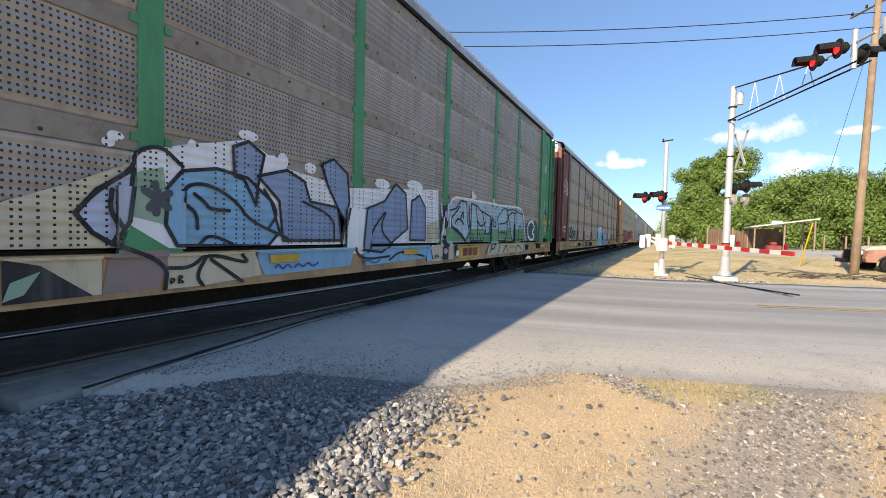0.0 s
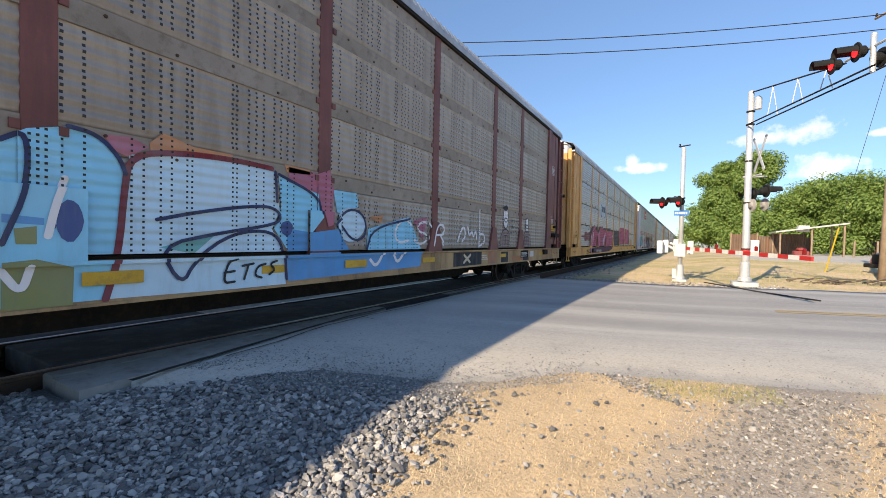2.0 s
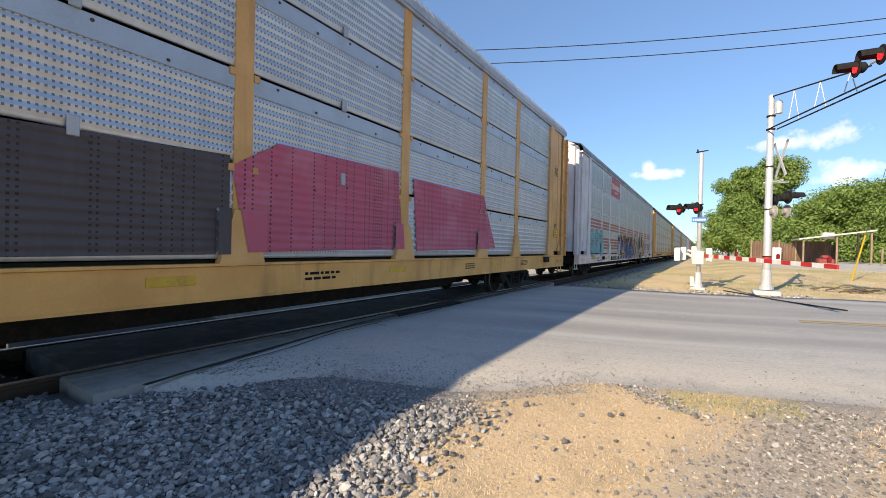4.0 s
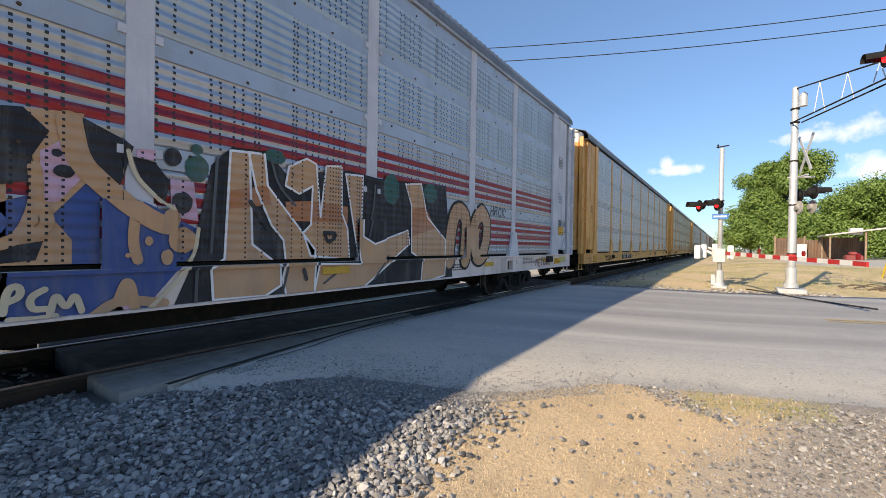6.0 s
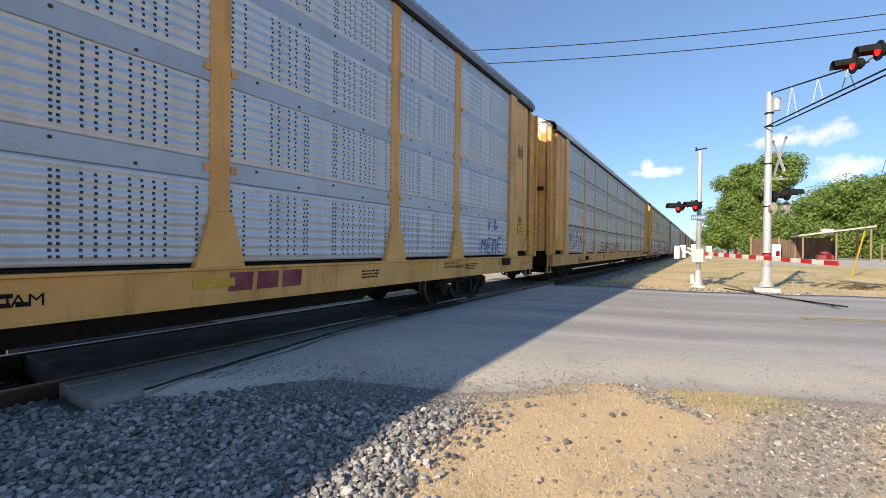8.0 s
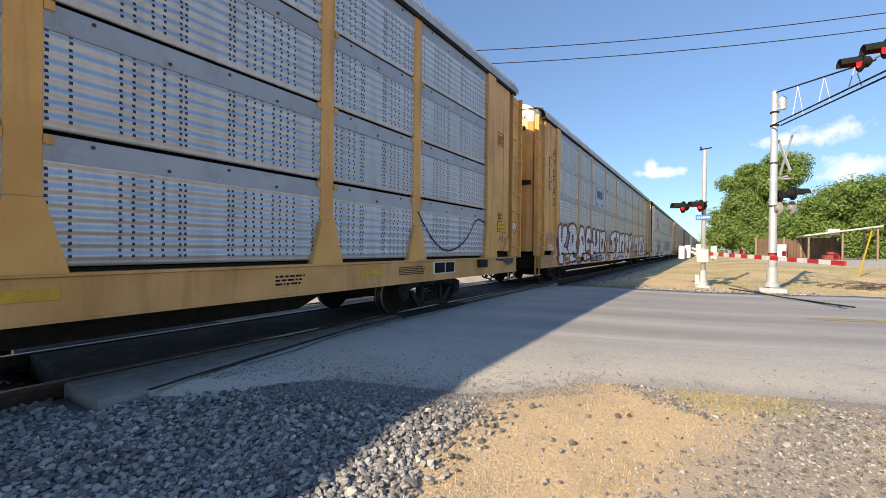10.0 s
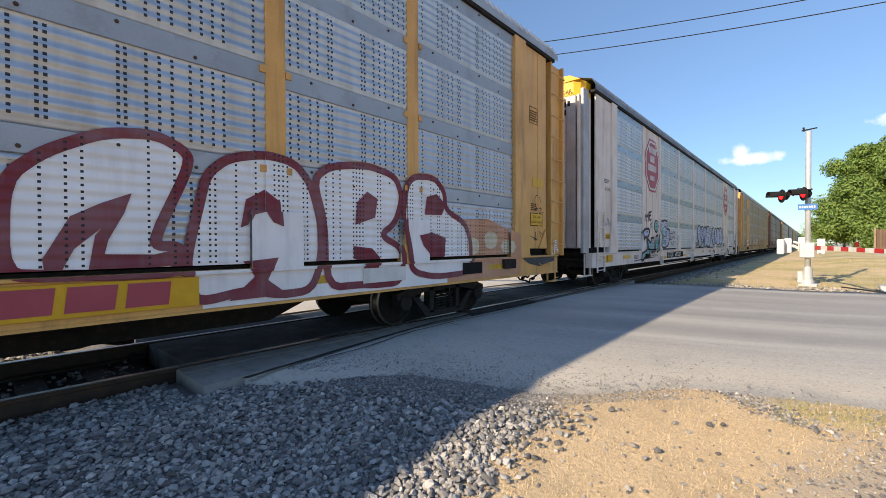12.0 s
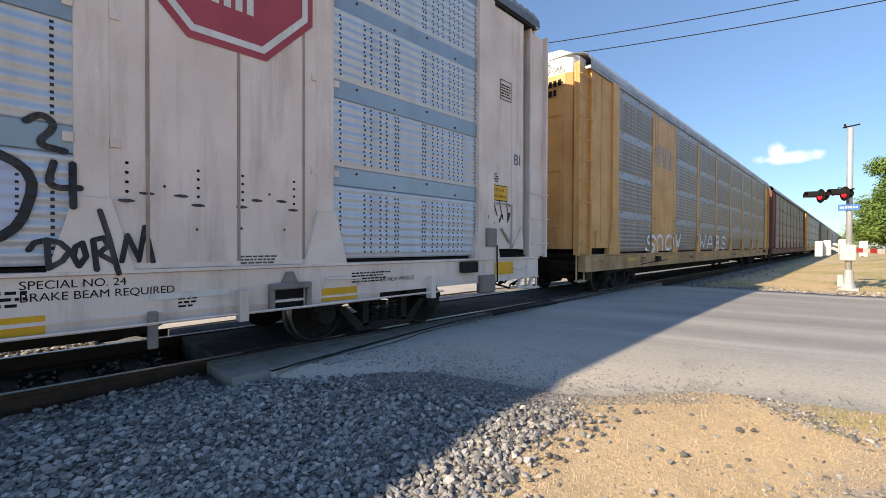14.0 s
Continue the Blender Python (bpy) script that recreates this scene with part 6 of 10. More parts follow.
def autorack(k, kind):
    ends, sill, screen, roof, label = SPECS[kind]
    car = thing("autorack_car", label, "freight car", pose(0, 0, 0), group="cars of the passing train")
    K = (kind,)
    part("underframe", shared("under", underframe_mesh), None, car)
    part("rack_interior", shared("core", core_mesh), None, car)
    for s in (1, -1):
        part("side_sill", shared(("sill", sill.name, s), lambda: sill_mesh(sill, s)), None, car)
    part("far_side_wall", shared(("far", screen.name), lambda: far_side_mesh(M_GALV)), None, car)
    part("top_chord", shared(("chord", ends.name), lambda: chord_mesh(M_GALV if kind in ("yellow_plain", "white_stripe") else M_STEEL)), None, car)
    part("roof", shared(("roof", roof.name), lambda: roof_mesh(roof)), None, car, "ribbed galvanised roof")
    for i in range(len(EDGES) - 1):
        w = EDGES[i + 1] - EDGES[i] - 0.20
        yc = (EDGES[i + 1] + EDGES[i]) / 2
        for r in range(4):
            h = ROWS[r + 1] - ROWS[r]
            mat = screen
            if kind == "white_stripe" and r < 2:
                mat = S_RED1 if r == 0 else S_RED2
            gap = 0.035 if kind in ("yellow_plain", "yellow_gap") and r < 3 else 0.0
            if kind == "white_octagon" and i in (1, 7):
                if r:
                    continue
                h = ROWS[4] - ROWS[0]
                p = part("flat_side_panel", shared(("flat", ends.name, round(w, 2), round(h, 2)), lambda: flat_panel_mesh(w, h, ends)), None, car)
            else:
                p = part("side_panel", shared(("panel", mat.name, LAPS[kind].name, round(w, 2), round(h, 2), gap), lambda: panel_mesh(w, h - gap, mat, LAPS[kind])), None, car)
            p.location = (1.50, yc, ROWS[r])
    for y in POSTS:
        p = part("post", shared(("post", ends.name), lambda: post_mesh(ends)), None, car)
        p.location = (0, y, 0)
    for sign in (-1, 1):
        part("end_door", shared(("door", ends.name, sign), lambda: door_mesh(ends, False, sign)), None, car)
        cap = M_WHITE if kind != "white_octagon" else SIGNY
        part("height_cap", shared(("cap", cap.name, sign), lambda: door_mesh(cap, True, sign)), None, car, "white cap band over the end doors" if cap is M_WHITE else "yellow cap band over the end doors")
        for s in (1, -1):
            part("end_panel", shared(("endp", ends.name, sign, s), lambda: side_end_mesh(ends, sign, s)), None, car)
        if kind == "white_octagon" and sign < 0:
            part("corner_strip", corner_strip_mesh(), None, car, "scuffed bare metal corner strip")
            short_ladder(car, ends)
            lad = None
        else:
            lad = part("ladder", shared(("ladder", ends.name, sign), lambda: ladder_mesh(ends, sign)), None, car)
        for yy in () if lad is None else ((12.865, 13.405) if sign > 0 else (12.805, 13.345)):
            q = part("stile", shared(("stile", ends.name), lambda: stile_mesh(ends)), None, lad)
            q.location = (0, sign * yy, 0)
        for x in (-0.22, 0.22):
            q = part("door_rib", shared(("rib", ends.name, sign), lambda: door_rib_mesh(ends, sign, True)), None, car)
            q.location = (x, 0, 0)
        for z in (1.6, 2.8, 4.0):
            q = part("door_rib", shared(("bar", ends.name, sign), lambda: door_rib_mesh(ends, sign, False)), None, car)
            q.location = (0, 0, z)
        if sign < 0 and kind in ("yellow_plain", "yellow_piece", "yellow_gap", "brown"):
            part("door_strap", shared("strap1", lambda: strap_mesh(0.66, 1.30, 3.10)), None, car, "black strap on the end door")
            part("door_strap", shared("strap2", lambda: strap_mesh(-0.62, 0.04, 3.22)), None, car, "black strap on the end door")
        for r in range(0 if lad is None else 3 if kind == "white_octagon" else 9):
            q = part("rung", shared(("rung", ends.name, sign), lambda: rung_mesh(ends, sign)), None, lad)
            q.location = (0, 0, 1.25 + 0.44 * r)
        part("coupler", shared(("coupler", sign), lambda: coupler_mesh(sign)), None, car)
        part("brake_hose", shared(("hose", sign), lambda: hose_mesh(sign)), None, car)
        part("stirrup_step", shared(("step", sill.name, sign), lambda: step_mesh(sill, sign)), None, car)
        bogie(car, sign * 10.05, k)
    return car


BOARDS = {0: (-3.6, 8.6), 1: (-7.5, -3.8), 2: (-8.9, -4.2), 3: (-6.8, 2.2), 4: (-6.4, -1.0), 5: (8.3, 10.2), 6: (-7.3, -4.9), 7: (-9.0, -0.8), 8: (0, 0)}


def side_marks(car, k, dark=True):
    """Reflectors and small stencils that every car carries along its sill."""
    ink = M_SIGNBLACK if dark else M_WHITE
    for j, y in enumerate((-10.9, -7.6, -3.4, 0.4, 3.7, 7.3, 10.6)):
        if BOARDS[k][0] - 0.6 < y < BOARDS[k][1] or (k == 7 and y > 7):
            continue
        plate(car, "reflector", y + 0.05 * k % 0.3, y + 0.05 * k % 0.3 + (0.42 if j not in (0, 6) else 0.62), 0.80, 0.89, M_YPATCH)
    for j, (y, w, n) in enumerate(((-9.9, 0.5, 4), (-5.2, 0.35, 3), (2.2, 0.6, 2), (9.2, 0.55, 4), (6.2, 0.4, 3))):
        if not BOARDS[k][0] - w < y < BOARDS[k][1] and not (k == 3 and y == 9.2):
            small_print(car, y, 0.77, w, 0.13, n, ink, 1.541, 10 * k + j)
    sy, sz = (-0.3, 0.33) if k == 7 else (0.0, 0.0)
    small_print(car, 12.03 + sy, 1.88 + sz, 0.22, 0.15, 4, ink, 1.5235, 77 + k)
    bm = bmesh.new()
    for a, b, c, d in ((11.98, 12.28, 3.55, 3.56), (11.98, 12.28, 3.86, 3.87), (11.98, 11.99, 3.56, 3.86), (12.27, 12.28, 3.56, 3.86)):
        box(bm, 1.5235, 1.5265, a, b, c, d)
    part("data_box", bm, ink, car)
    small_print(car, 12.01, 3.6, 0.24, 0.22, 5, ink, 1.5235, 99 + k)
    plate(car, "sign_border", 12.00 + sy, 12.48 + sy, 1.58 + sz, 1.83 + sz, M_SIGNBLACK, 1.5255, thick=0.003)
    plate(car, "height_sign", 12.012 + sy, 12.468 + sy, 1.592 + sz, 1.818 + sz, SIGNY, 1.5265, "yellow height warning sign", 0.004)
    on_side(car, "stencil", lettering("THIS CAR", 0.07, M_SIGNBLACK), 12.09 + sy, 1.73 + sz, 1.5315)
    on_side(car, "stencil", lettering("EXCESS HEIGHT", 0.058, M_SIGNBLACK), 12.03 + sy, 1.635 + sz, 1.5315)
    # end door lettering
    for i in range(2):
        for j in range(6 - i):
            bm = bmesh.new()
            box(bm, 0.50 + 0.11 * j, 0.57 + 0.11 * j, -13.412, -13.402, 4.6 - 0.2 * i, 4.73 - 0.2 * i)
            part("stencil_bar", bm, ink, car)
    t1 = lettering("EXCESS", 0.13, M_SIGNBLACK)
    t2 = lettering("HEIGHT CAR", 0.13, M_SIGNBLACK)
    for t0, z in ((t1, 5.06), (t2, 4.91)):
        o = part("stencil", t0, None, car)
        o.matrix_basis = pose(0.42, -13.392, z, 90, 0, -3)
    # hinge and lock bars at the near edge of the doors
    bm = bmesh.new()
    tube(bm, [(0.28, -13.44, 1.2), (0.28, -13.44, 4.8)], 0.02, 6)
    for z in (1.5, 2.4, 3.4, 4.4):
        box(bm, 0.23, 0.33, -13.46, -13.38, z - 0.05, z + 0.05)
    bevel_box(bm, 0.25, 0.33, -13.47, -13.40, 2.2, 2.66, 0.01)
    part("lock_bar", bm, M_STEEL, car)
    bm = bmesh.new()
    bevel_box(bm, 1.54, 1.62, 11.0, 11.35, 0.80, 0.96, 0.01)
    bevel_box(bm, 1.54, 1.63, -8.75, -8.5, 0.76, 0.9, 0.01)
    tube(bm, [(1.60, -7.9, 0.78), (1.60, -9.8, 0.72), (1.5, -9.9, 0.68)], 0.012, 5)
    tagged(part("brake_rigging", bm, M_STEEL, car), kind="stuff")


def ban_sign(car, y, z):
    """Round white plate with a red ring and slash on the ladder panel."""
    bm = bmesh.new()
    disc_solid(bm, (1.456, y, z), (1, 0, 0), [(0, 0.145), (0.004, 0.145)], 24)
    sign = part("round_sign", bm, M_WHITE, car, "round white sign with a red ring")
    bm = bmesh.new()
    n = 28
    for i in range(n):
        a, b = 6.2832 * i / n, 6.2832 * (i + 1) / n
        prism(bm, [(y + r * math.cos(t), z + r * math.sin(t)) for r, t in ((0.143, a), (0.143, b), (0.118, b), (0.118, a))], 0, 1.461, 1.463)
    prism(bm, [(y - 0.1, z + 0.085), (y - 0.085, z + 0.1), (y + 0.1, z - 0.085), (y + 0.085, z - 0.1)], 0, 1.461, 1.463)
    part("red_ring", bm, M_RED, sign, "red ring and slash")


ORDER = ["brown_far", "green", "brown", "yellow_plain", "white_stripe", "yellow_blue", "yellow_gap", "yellow_piece", "white_octagon", "yellow_old",
         "brown_far", "yellow_gap", "grey_far", "yellow_old", "white_stripe", "yellow_blue", "brown_far", "yellow_plain", "grey_far", "yellow_old"]
CARS = {}
for i, kind in enumerate(ORDER):
    k = i - 1
    CARS[k] = autorack(k, kind)
    if 0 <= k <= 8:
        side_marks(CARS[k], k, kind not in ("brown", "green"))


def letter(car, outline, material, layer, edge, width, label=""):
    """One painted letter: its filled body and the line round it."""
    fill(car, [outline], material, layer, label)
    spray(car, [outline + outline[:1]], width, edge, layer + 1, soft=False)


def round_loop(pts, turns=2):
    """Corners of a closed outline cut off twice."""
    for _ in range(turns):
        out = []
        for p, q in zip(pts, pts[1:] + pts[:1]):
            out += [(0.8 * p[0] + 0.2 * q[0], 0.8 * p[1] + 0.2 * q[1]), (0.2 * p[0] + 0.8 * q[0], 0.2 * p[1] + 0.8 * q[1])]
        pts = out
    return pts


def bubble(car, outline, label="white bubble letter edged in maroon"):
    letter(car, round_loop(outline), WHT, 1, MAR, 0.085, label)


def dabs(car, ovals, material, layer):
    """Round dabs of paint: centre along and up, half sizes."""
    fill(car, [blob((y, z), ry, rz, 14, i, 0.08) for i, (y, z, ry, rz) in enumerate(ovals)], material, layer)


def door_spray(car, lines, width, material):
    """Strokes on the end door that faces forward: (across, up)."""
    bm = bmesh.new()
    for n, pts in enumerate(lines):
        for p, q in zip(pts, pts[1:]):
            d = max(math.hypot(q[0] - p[0], q[1] - p[1]), 1e-4)
            nx, nz = -(q[1] - p[1]) / d * width / 2, (q[0] - p[0]) / d * width / 2
            bm.faces.new([bm.verts.new((a, -13.43 - 0.0003 * n, z)) for a, z in ((p[0] + nx, p[1] + nz), (q[0] + nx, q[1] + nz), (q[0] - nx, q[1] - nz), (p[0] - nx, p[1] - nz))])
    return tagged(part("graffiti", bm, material, car), kind="stuff")


def stencil_mark(car, owner, number, y0, y1, material, x, h=0.2):
    """Slanted stencilled owner mark and car number along the sill."""
    for txt, y in ((owner, y0), (number, y1)):
        me = lettering(txt, h * 1.2, material, 0.2, 1.3)
        on_side(car, "stencil", me, y, 0.725, x + 0.002)
        me2 = on_side(car, "stencil", me, y + 0.008, 0.727, x + 0.0025)


# car 0, green: silver-blue piece with black outlines, then a green and white one
c = CARS[0]
fill(c, [[(-1.55, 1.84), (-1.13, 1.99), (-0.44, 2.18), (0.08, 1.95), (1.19, 1.84), (3.83, 2.09), (3.9, 0.78), (-1.27, 1.04), (-1.58, 1.24)]], WHT, 0)
fill(c, [[(-2.33, 1.37), (-1.94, 1.55), (-1.55, 1.76), (-1.58, 1.21), (-1.71, 1.05), (-2.34, 1.05)]], SANDL, 0)
letter(c, [(-1.93, 1.32), (-1.79, 1.51), (-1.53, 1.71), (-1.58, 1.27), (-1.69, 1.08), (-1.82, 1.17)], LAV, 1, BLK, 0.036, 'silver-blue painted piece with black outlines')
letter(c, [(-1.28, 1.56), (-1.13, 1.75), (-0.79, 1.82), (-0.44, 1.77), (-0.14, 1.55), (-0.02, 1.2), (-0.18, 1.04), (-1.2, 1.06), (-1.3, 1.25)], LBL, 1, BLK, 0.036)
letter(c, [(-0.62, 2.07), (-0.44, 2.16), (-0.24, 2.05), (-0.32, 1.7), (-0.34, 1.49), (-0.49, 1.75), (-0.6, 1.77)], SBL, 2, BLK, 0.036)
letter(c, [(-0.32, 1.81), (0.08, 1.93), (0.35, 1.83), (0.45, 1.59), (0.95, 1.55), (1.11, 1.37), (1.04, 1.1), (0.03, 1.1), (-0.03, 1.56)], SBL, 2, BLK, 0.036)
letter(c, [(0.65, 2.09), (0.86, 2.19), (1.14, 2.03), (1.19, 1.65), (1.04, 1.05), (0.95, 1.55), (0.76, 1.82)], SBL, 2, BLK, 0.036)
letter(c, [(1.54, 1.56), (2.03, 1.72), (2.34, 2.03), (2.64, 1.9), (2.73, 1.3), (1.95, 0.91), (1.47, 0.96)], SBL, 2, BLK, 0.036)
letter(c, [(2.84, 1.78), (3.1, 1.91), (3.32, 1.71), (3.34, 1.09), (2.8, 1.1)], SBL, 2, BLK, 0.036)
fill(c, [[(-1.53, 1.68), (-1.3, 1.76), (-1.28, 1.59), (-1.3, 1.25), (-1.56, 1.31)]], SAGE, 1)
spray(c, [[(-1.47, 1.54), (-1.37, 1.47), (-1.27, 1.53)], [(-1.37, 1.6), (-1.38, 1.35)], [(-1.43, 1.39), (-1.37, 1.47), (-1.28, 1.4)]], 0.07, DKGREY, 2)
fill(c, [[(-1.71, 1.03), (-1.27, 1.02), (-1.27, 0.86), (-1.37, 0.68), (-1.77, 0.68)]], DUSK, 1)
fill(c, [[(-1.27, 0.99), (-0.34, 0.98), (-0.28, 0.72), (-0.95, 0.67), (-1.27, 0.67)]], SANDL, 1)
fill(c, [[(-2.34, 0.99), (-1.77, 0.99), (-1.77, 0.68), (-2.34, 0.68)]], SANDL, 1)
fill(c, [[(-0.38, 1.0), (1.29, 0.99), (1.21, 0.74), (-0.23, 0.71)]], LBL, 1)
fill(c, [[(1.47, 0.99), (3.42, 1.02), (3.36, 0.76), (1.56, 0.72)]], LBL, 1)
fill(c, [[(-2.34, 0.98), (-2.14, 0.93), (-1.83, 0.68), (-2.34, 0.67)]], BLK, 2)
fill(c, [[(-2.3, 0.82), (-2.14, 0.89), (-2.23, 0.73), (-2.34, 0.69)]], SAGE, 3)
spray(c, [[(-1.93, 1.32), (-1.79, 1.51), (-1.53, 1.71), (-1.53, 1.86), (-1.32, 1.95), (-1.13, 1.79)], [(-1.82, 1.17), (-1.69, 1.08), (-1.27, 0.9), (-1.3, 0.66)], [(-1.69, 1.52), (-1.71, 1.36), (-1.63, 1.21)], [(-1.13, 1.47), (-1.1, 1.63), (-0.87, 1.66), (-0.57, 1.51), (-0.43, 1.32), (0.09, 1.13)], [(-0.99, 1.22), (-1.0, 1.37), (-1.1, 1.44)], [(-1.02, 1.55), (-0.91, 1.47), (-0.87, 1.41), (-0.66, 1.41)], [(-1.27, 0.86), (-1.06, 0.85), (-0.91, 0.99), (-0.43, 0.85), (-0.53, 0.96)], [(-0.91, 0.96), (-1.02, 0.77), (-0.95, 0.67)], [(-0.87, 0.92), (-0.52, 0.67)]], 0.036, BLK, 3)
spray(c, [[(-0.97, 1.07), (-0.87, 1.17), (-0.62, 1.07)], [(-0.24, 1.67), (-0.03, 1.42), (-0.18, 1.24)], [(0.33, 1.58), (0.88, 1.42), (0.89, 1.1)], [(1.6, 0.92), (1.74, 1.28), (2.14, 1.63), (1.89, 1.28), (2.27, 1.03)], [(1.29, 0.99), (1.47, 0.81), (2.16, 0.84)], [(2.16, 0.78), (2.5, 0.93), (3.28, 0.8)]], 0.034, BLK, 3)
dabs(c, [(-1.66, 1.96, 0.06, 0.04), (-1.71, 1.9, 0.05, 0.04), (-1.04, 1.97, 0.05, 0.09), (-0.85, 1.95, 0.1, 0.07), (-0.14, 1.96, 0.16, 0.11), (-0.44, 2.22, 0.12, 0.06), (0.02, 2.03, 0.08, 0.09), (0.45, 2.01, 0.1, 0.07), (1.97, 1.99, 0.21, 0.08), (2.95, 2.07, 0.28, 0.09)], WHT, 1)
spray(c, [[(-1.25, 0.72), (-1.25, 0.77), (-1.21, 0.75), (-1.25, 0.72)], [(-1.18, 0.72), (-1.18, 0.79), (-1.14, 0.77), (-1.18, 0.75), (-1.13, 0.72), (-1.18, 0.72)]], 0.018, BLK, 4)
spray(c, [[(-0.1, 0.79), (-0.06, 0.84), (0.01, 0.76), (0.07, 0.83), (0.13, 0.78)], [(0.18, 0.78), (0.24, 0.83), (0.31, 0.77), (0.4, 0.84), (0.47, 0.77), (0.57, 0.82)], [(1.47, 0.77), (1.61, 0.81), (1.75, 0.74), (1.9, 0.79)]], 0.02, NAVY, 4)
fill(c, [[(4.24, 1.83), (4.49, 1.99), (5.19, 2.02), (6.66, 2.03), (9.23, 2.08), (9.64, 1.04), (6.18, 1.01), (3.88, 1.05), (3.97, 1.52)]], ICE, 0)
fill(c, [[(4.06, 1.29), (9.57, 1.46), (9.6, 1.02), (4.06, 1.08)]], GRNL, 1)
fill(c, [[(3.39, 1.38), (3.81, 1.5), (3.89, 1.21), (3.83, 1.08), (3.39, 1.06)]], SANDL, 1)
fill(c, [[(4.03, 1.79), (4.21, 1.82), (4.22, 1.54), (4.15, 1.15), (4.06, 1.11), (3.93, 1.15)]], BLK, 1)
letter(c, [(4.3, 1.71), (4.63, 1.77), (4.87, 1.96), (5.15, 1.95), (5.23, 1.53), (5.36, 1.24), (5.11, 1.07), (4.7, 1.28), (4.31, 1.37)], ICE, 2, BLK, 0.036, 'pale blue and green angular lettering edged in black')
letter(c, [(5.43, 1.94), (5.8, 1.9), (6.11, 1.75), (6.31, 1.37), (6.18, 1.07), (5.44, 1.07)], ICE, 2, BLK, 0.036)
letter(c, [(6.1, 1.79), (6.65, 1.69), (6.6, 1.27), (6.37, 1.24)], ICE, 2, BLK, 0.036)
letter(c, [(7.16, 1.69), (7.67, 1.97), (7.96, 1.94), (8.0, 1.57), (7.86, 1.07), (7.13, 1.07)], ICE, 2, BLK, 0.036)
letter(c, [(7.96, 1.94), (8.52, 1.98), (9.43, 1.87), (9.55, 1.1), (8.43, 1.08)], ICE, 2, BLK, 0.036)
fill(c, [[(4.11, 1.37), (4.31, 1.36), (4.56, 1.32), (4.67, 1.08), (4.11, 1.08)]], GRNL, 3)
fill(c, [[(4.7, 1.26), (4.94, 1.22), (5.11, 1.07), (4.82, 1.08)]], GRNL, 3)
fill(c, [[(5.31, 1.33), (5.39, 1.07), (5.11, 1.07)]], GRNL, 3)
fill(c, [[(5.44, 1.35), (6.28, 1.37), (6.18, 1.08), (5.45, 1.08)]], GRNL, 3)
fill(c, [[(7.12, 1.34), (7.84, 1.38), (7.83, 1.07), (7.13, 1.08)]], GRNL, 3)
fill(c, [[(8.48, 1.39), (9.5, 1.44), (9.52, 1.12), (8.49, 1.1)]], GRNL, 3)
spray(c, [[(4.3, 1.71), (4.31, 1.36), (4.59, 1.36), (4.94, 1.22), (5.16, 1.05)], [(4.41, 1.56), (4.63, 1.7), (4.81, 1.83)], [(4.59, 1.46), (4.7, 1.56), (4.87, 1.55), (5.02, 1.45)], [(4.87, 1.59), (4.98, 1.76), (5.0, 1.58)], [(5.28, 1.87), (5.38, 1.37)], [(5.69, 1.93), (5.84, 1.35), (5.79, 1.07)], [(5.78, 1.57), (6.02, 1.4), (6.31, 1.54)]], 0.042, BLK, 4)
spray(c, [[(6.74, 1.65), (6.71, 1.44), (6.99, 1.44), (6.78, 1.68)], [(7.3, 1.52), (7.95, 1.57), (8.16, 1.89), (8.78, 1.88)], [(7.35, 1.29), (7.96, 1.3), (7.77, 1.05)], [(8.59, 1.84), (8.56, 1.05)], [(8.88, 1.12), (8.87, 1.54), (9.15, 1.47)], [(5.54, 1.25), (5.59, 1.07)], [(5.93, 1.26), (6.05, 1.07)]], 0.04, BLK, 4)
spray(c, [[(4.33, 1.85), (4.49, 2.01), (5.1, 2.01), (6.66, 2.03), (7.42, 2.02), (9.2, 2.1), (9.51, 1.88), (9.75, 1.04)]], 0.06, WHT, 4)
spray(c, [[(3.95, 1.82), (4.02, 1.43), (3.87, 1.08)], [(4.25, 1.83), (4.28, 1.38)]], 0.05, WHT, 4)
dabs(c, [(4.59, 1.93, 0.1, 0.08), (4.15, 1.59, 0.06, 0.11), (4.02, 1.26, 0.07, 0.08), (5.21, 1.79, 0.05, 0.11), (5.36, 1.67, 0.04, 0.12), (6.11, 1.55, 0.05, 0.1), (3.85, 1.28, 0.05, 0.09)], PINKL, 4)
dabs(c, [(5.5, 2.16, 0.05, 0.08), (5.5, 2.05, 0.08, 0.05), (5.58, 2.11, 0.13, 0.04), (6.85, 2.07, 0.07, 0.1)], WHT, 2)
fill(c, [[(3.58, 1.03), (4.01, 1.04), (4.02, 0.69), (3.58, 0.68)]], SANDL, 1)
fill(c, [[(4.28, 1.03), (4.49, 1.03), (4.51, 0.69), (4.27, 0.69)]], SANDL, 1)
fill(c, [[(6.53, 0.97), (9.56, 0.99), (9.49, 0.73), (6.46, 0.7)]], SANDL, 1)
fill(c, [[(3.91, 1.11), (4.09, 1.11), (4.21, 1.03), (4.28, 1.01), (4.28, 0.69), (4.04, 0.7), (4.09, 0.92)]], BLK, 2)
fill(c, [[(4.54, 1.01), (4.65, 0.99), (4.78, 0.85), (4.72, 0.7), (4.6, 0.77)]], BLK, 2)
fill(c, [[(3.39, 1.03), (3.5, 1.03), (3.64, 0.72), (3.38, 0.69)]], BLK, 2)
fill(c, [[(3.39, 1.0), (3.5, 0.98), (3.59, 0.71), (3.38, 0.69)]], LBL, 3)
dabs(c, [(4.15, 0.87, 0.08, 0.06)], PINKL, 3)
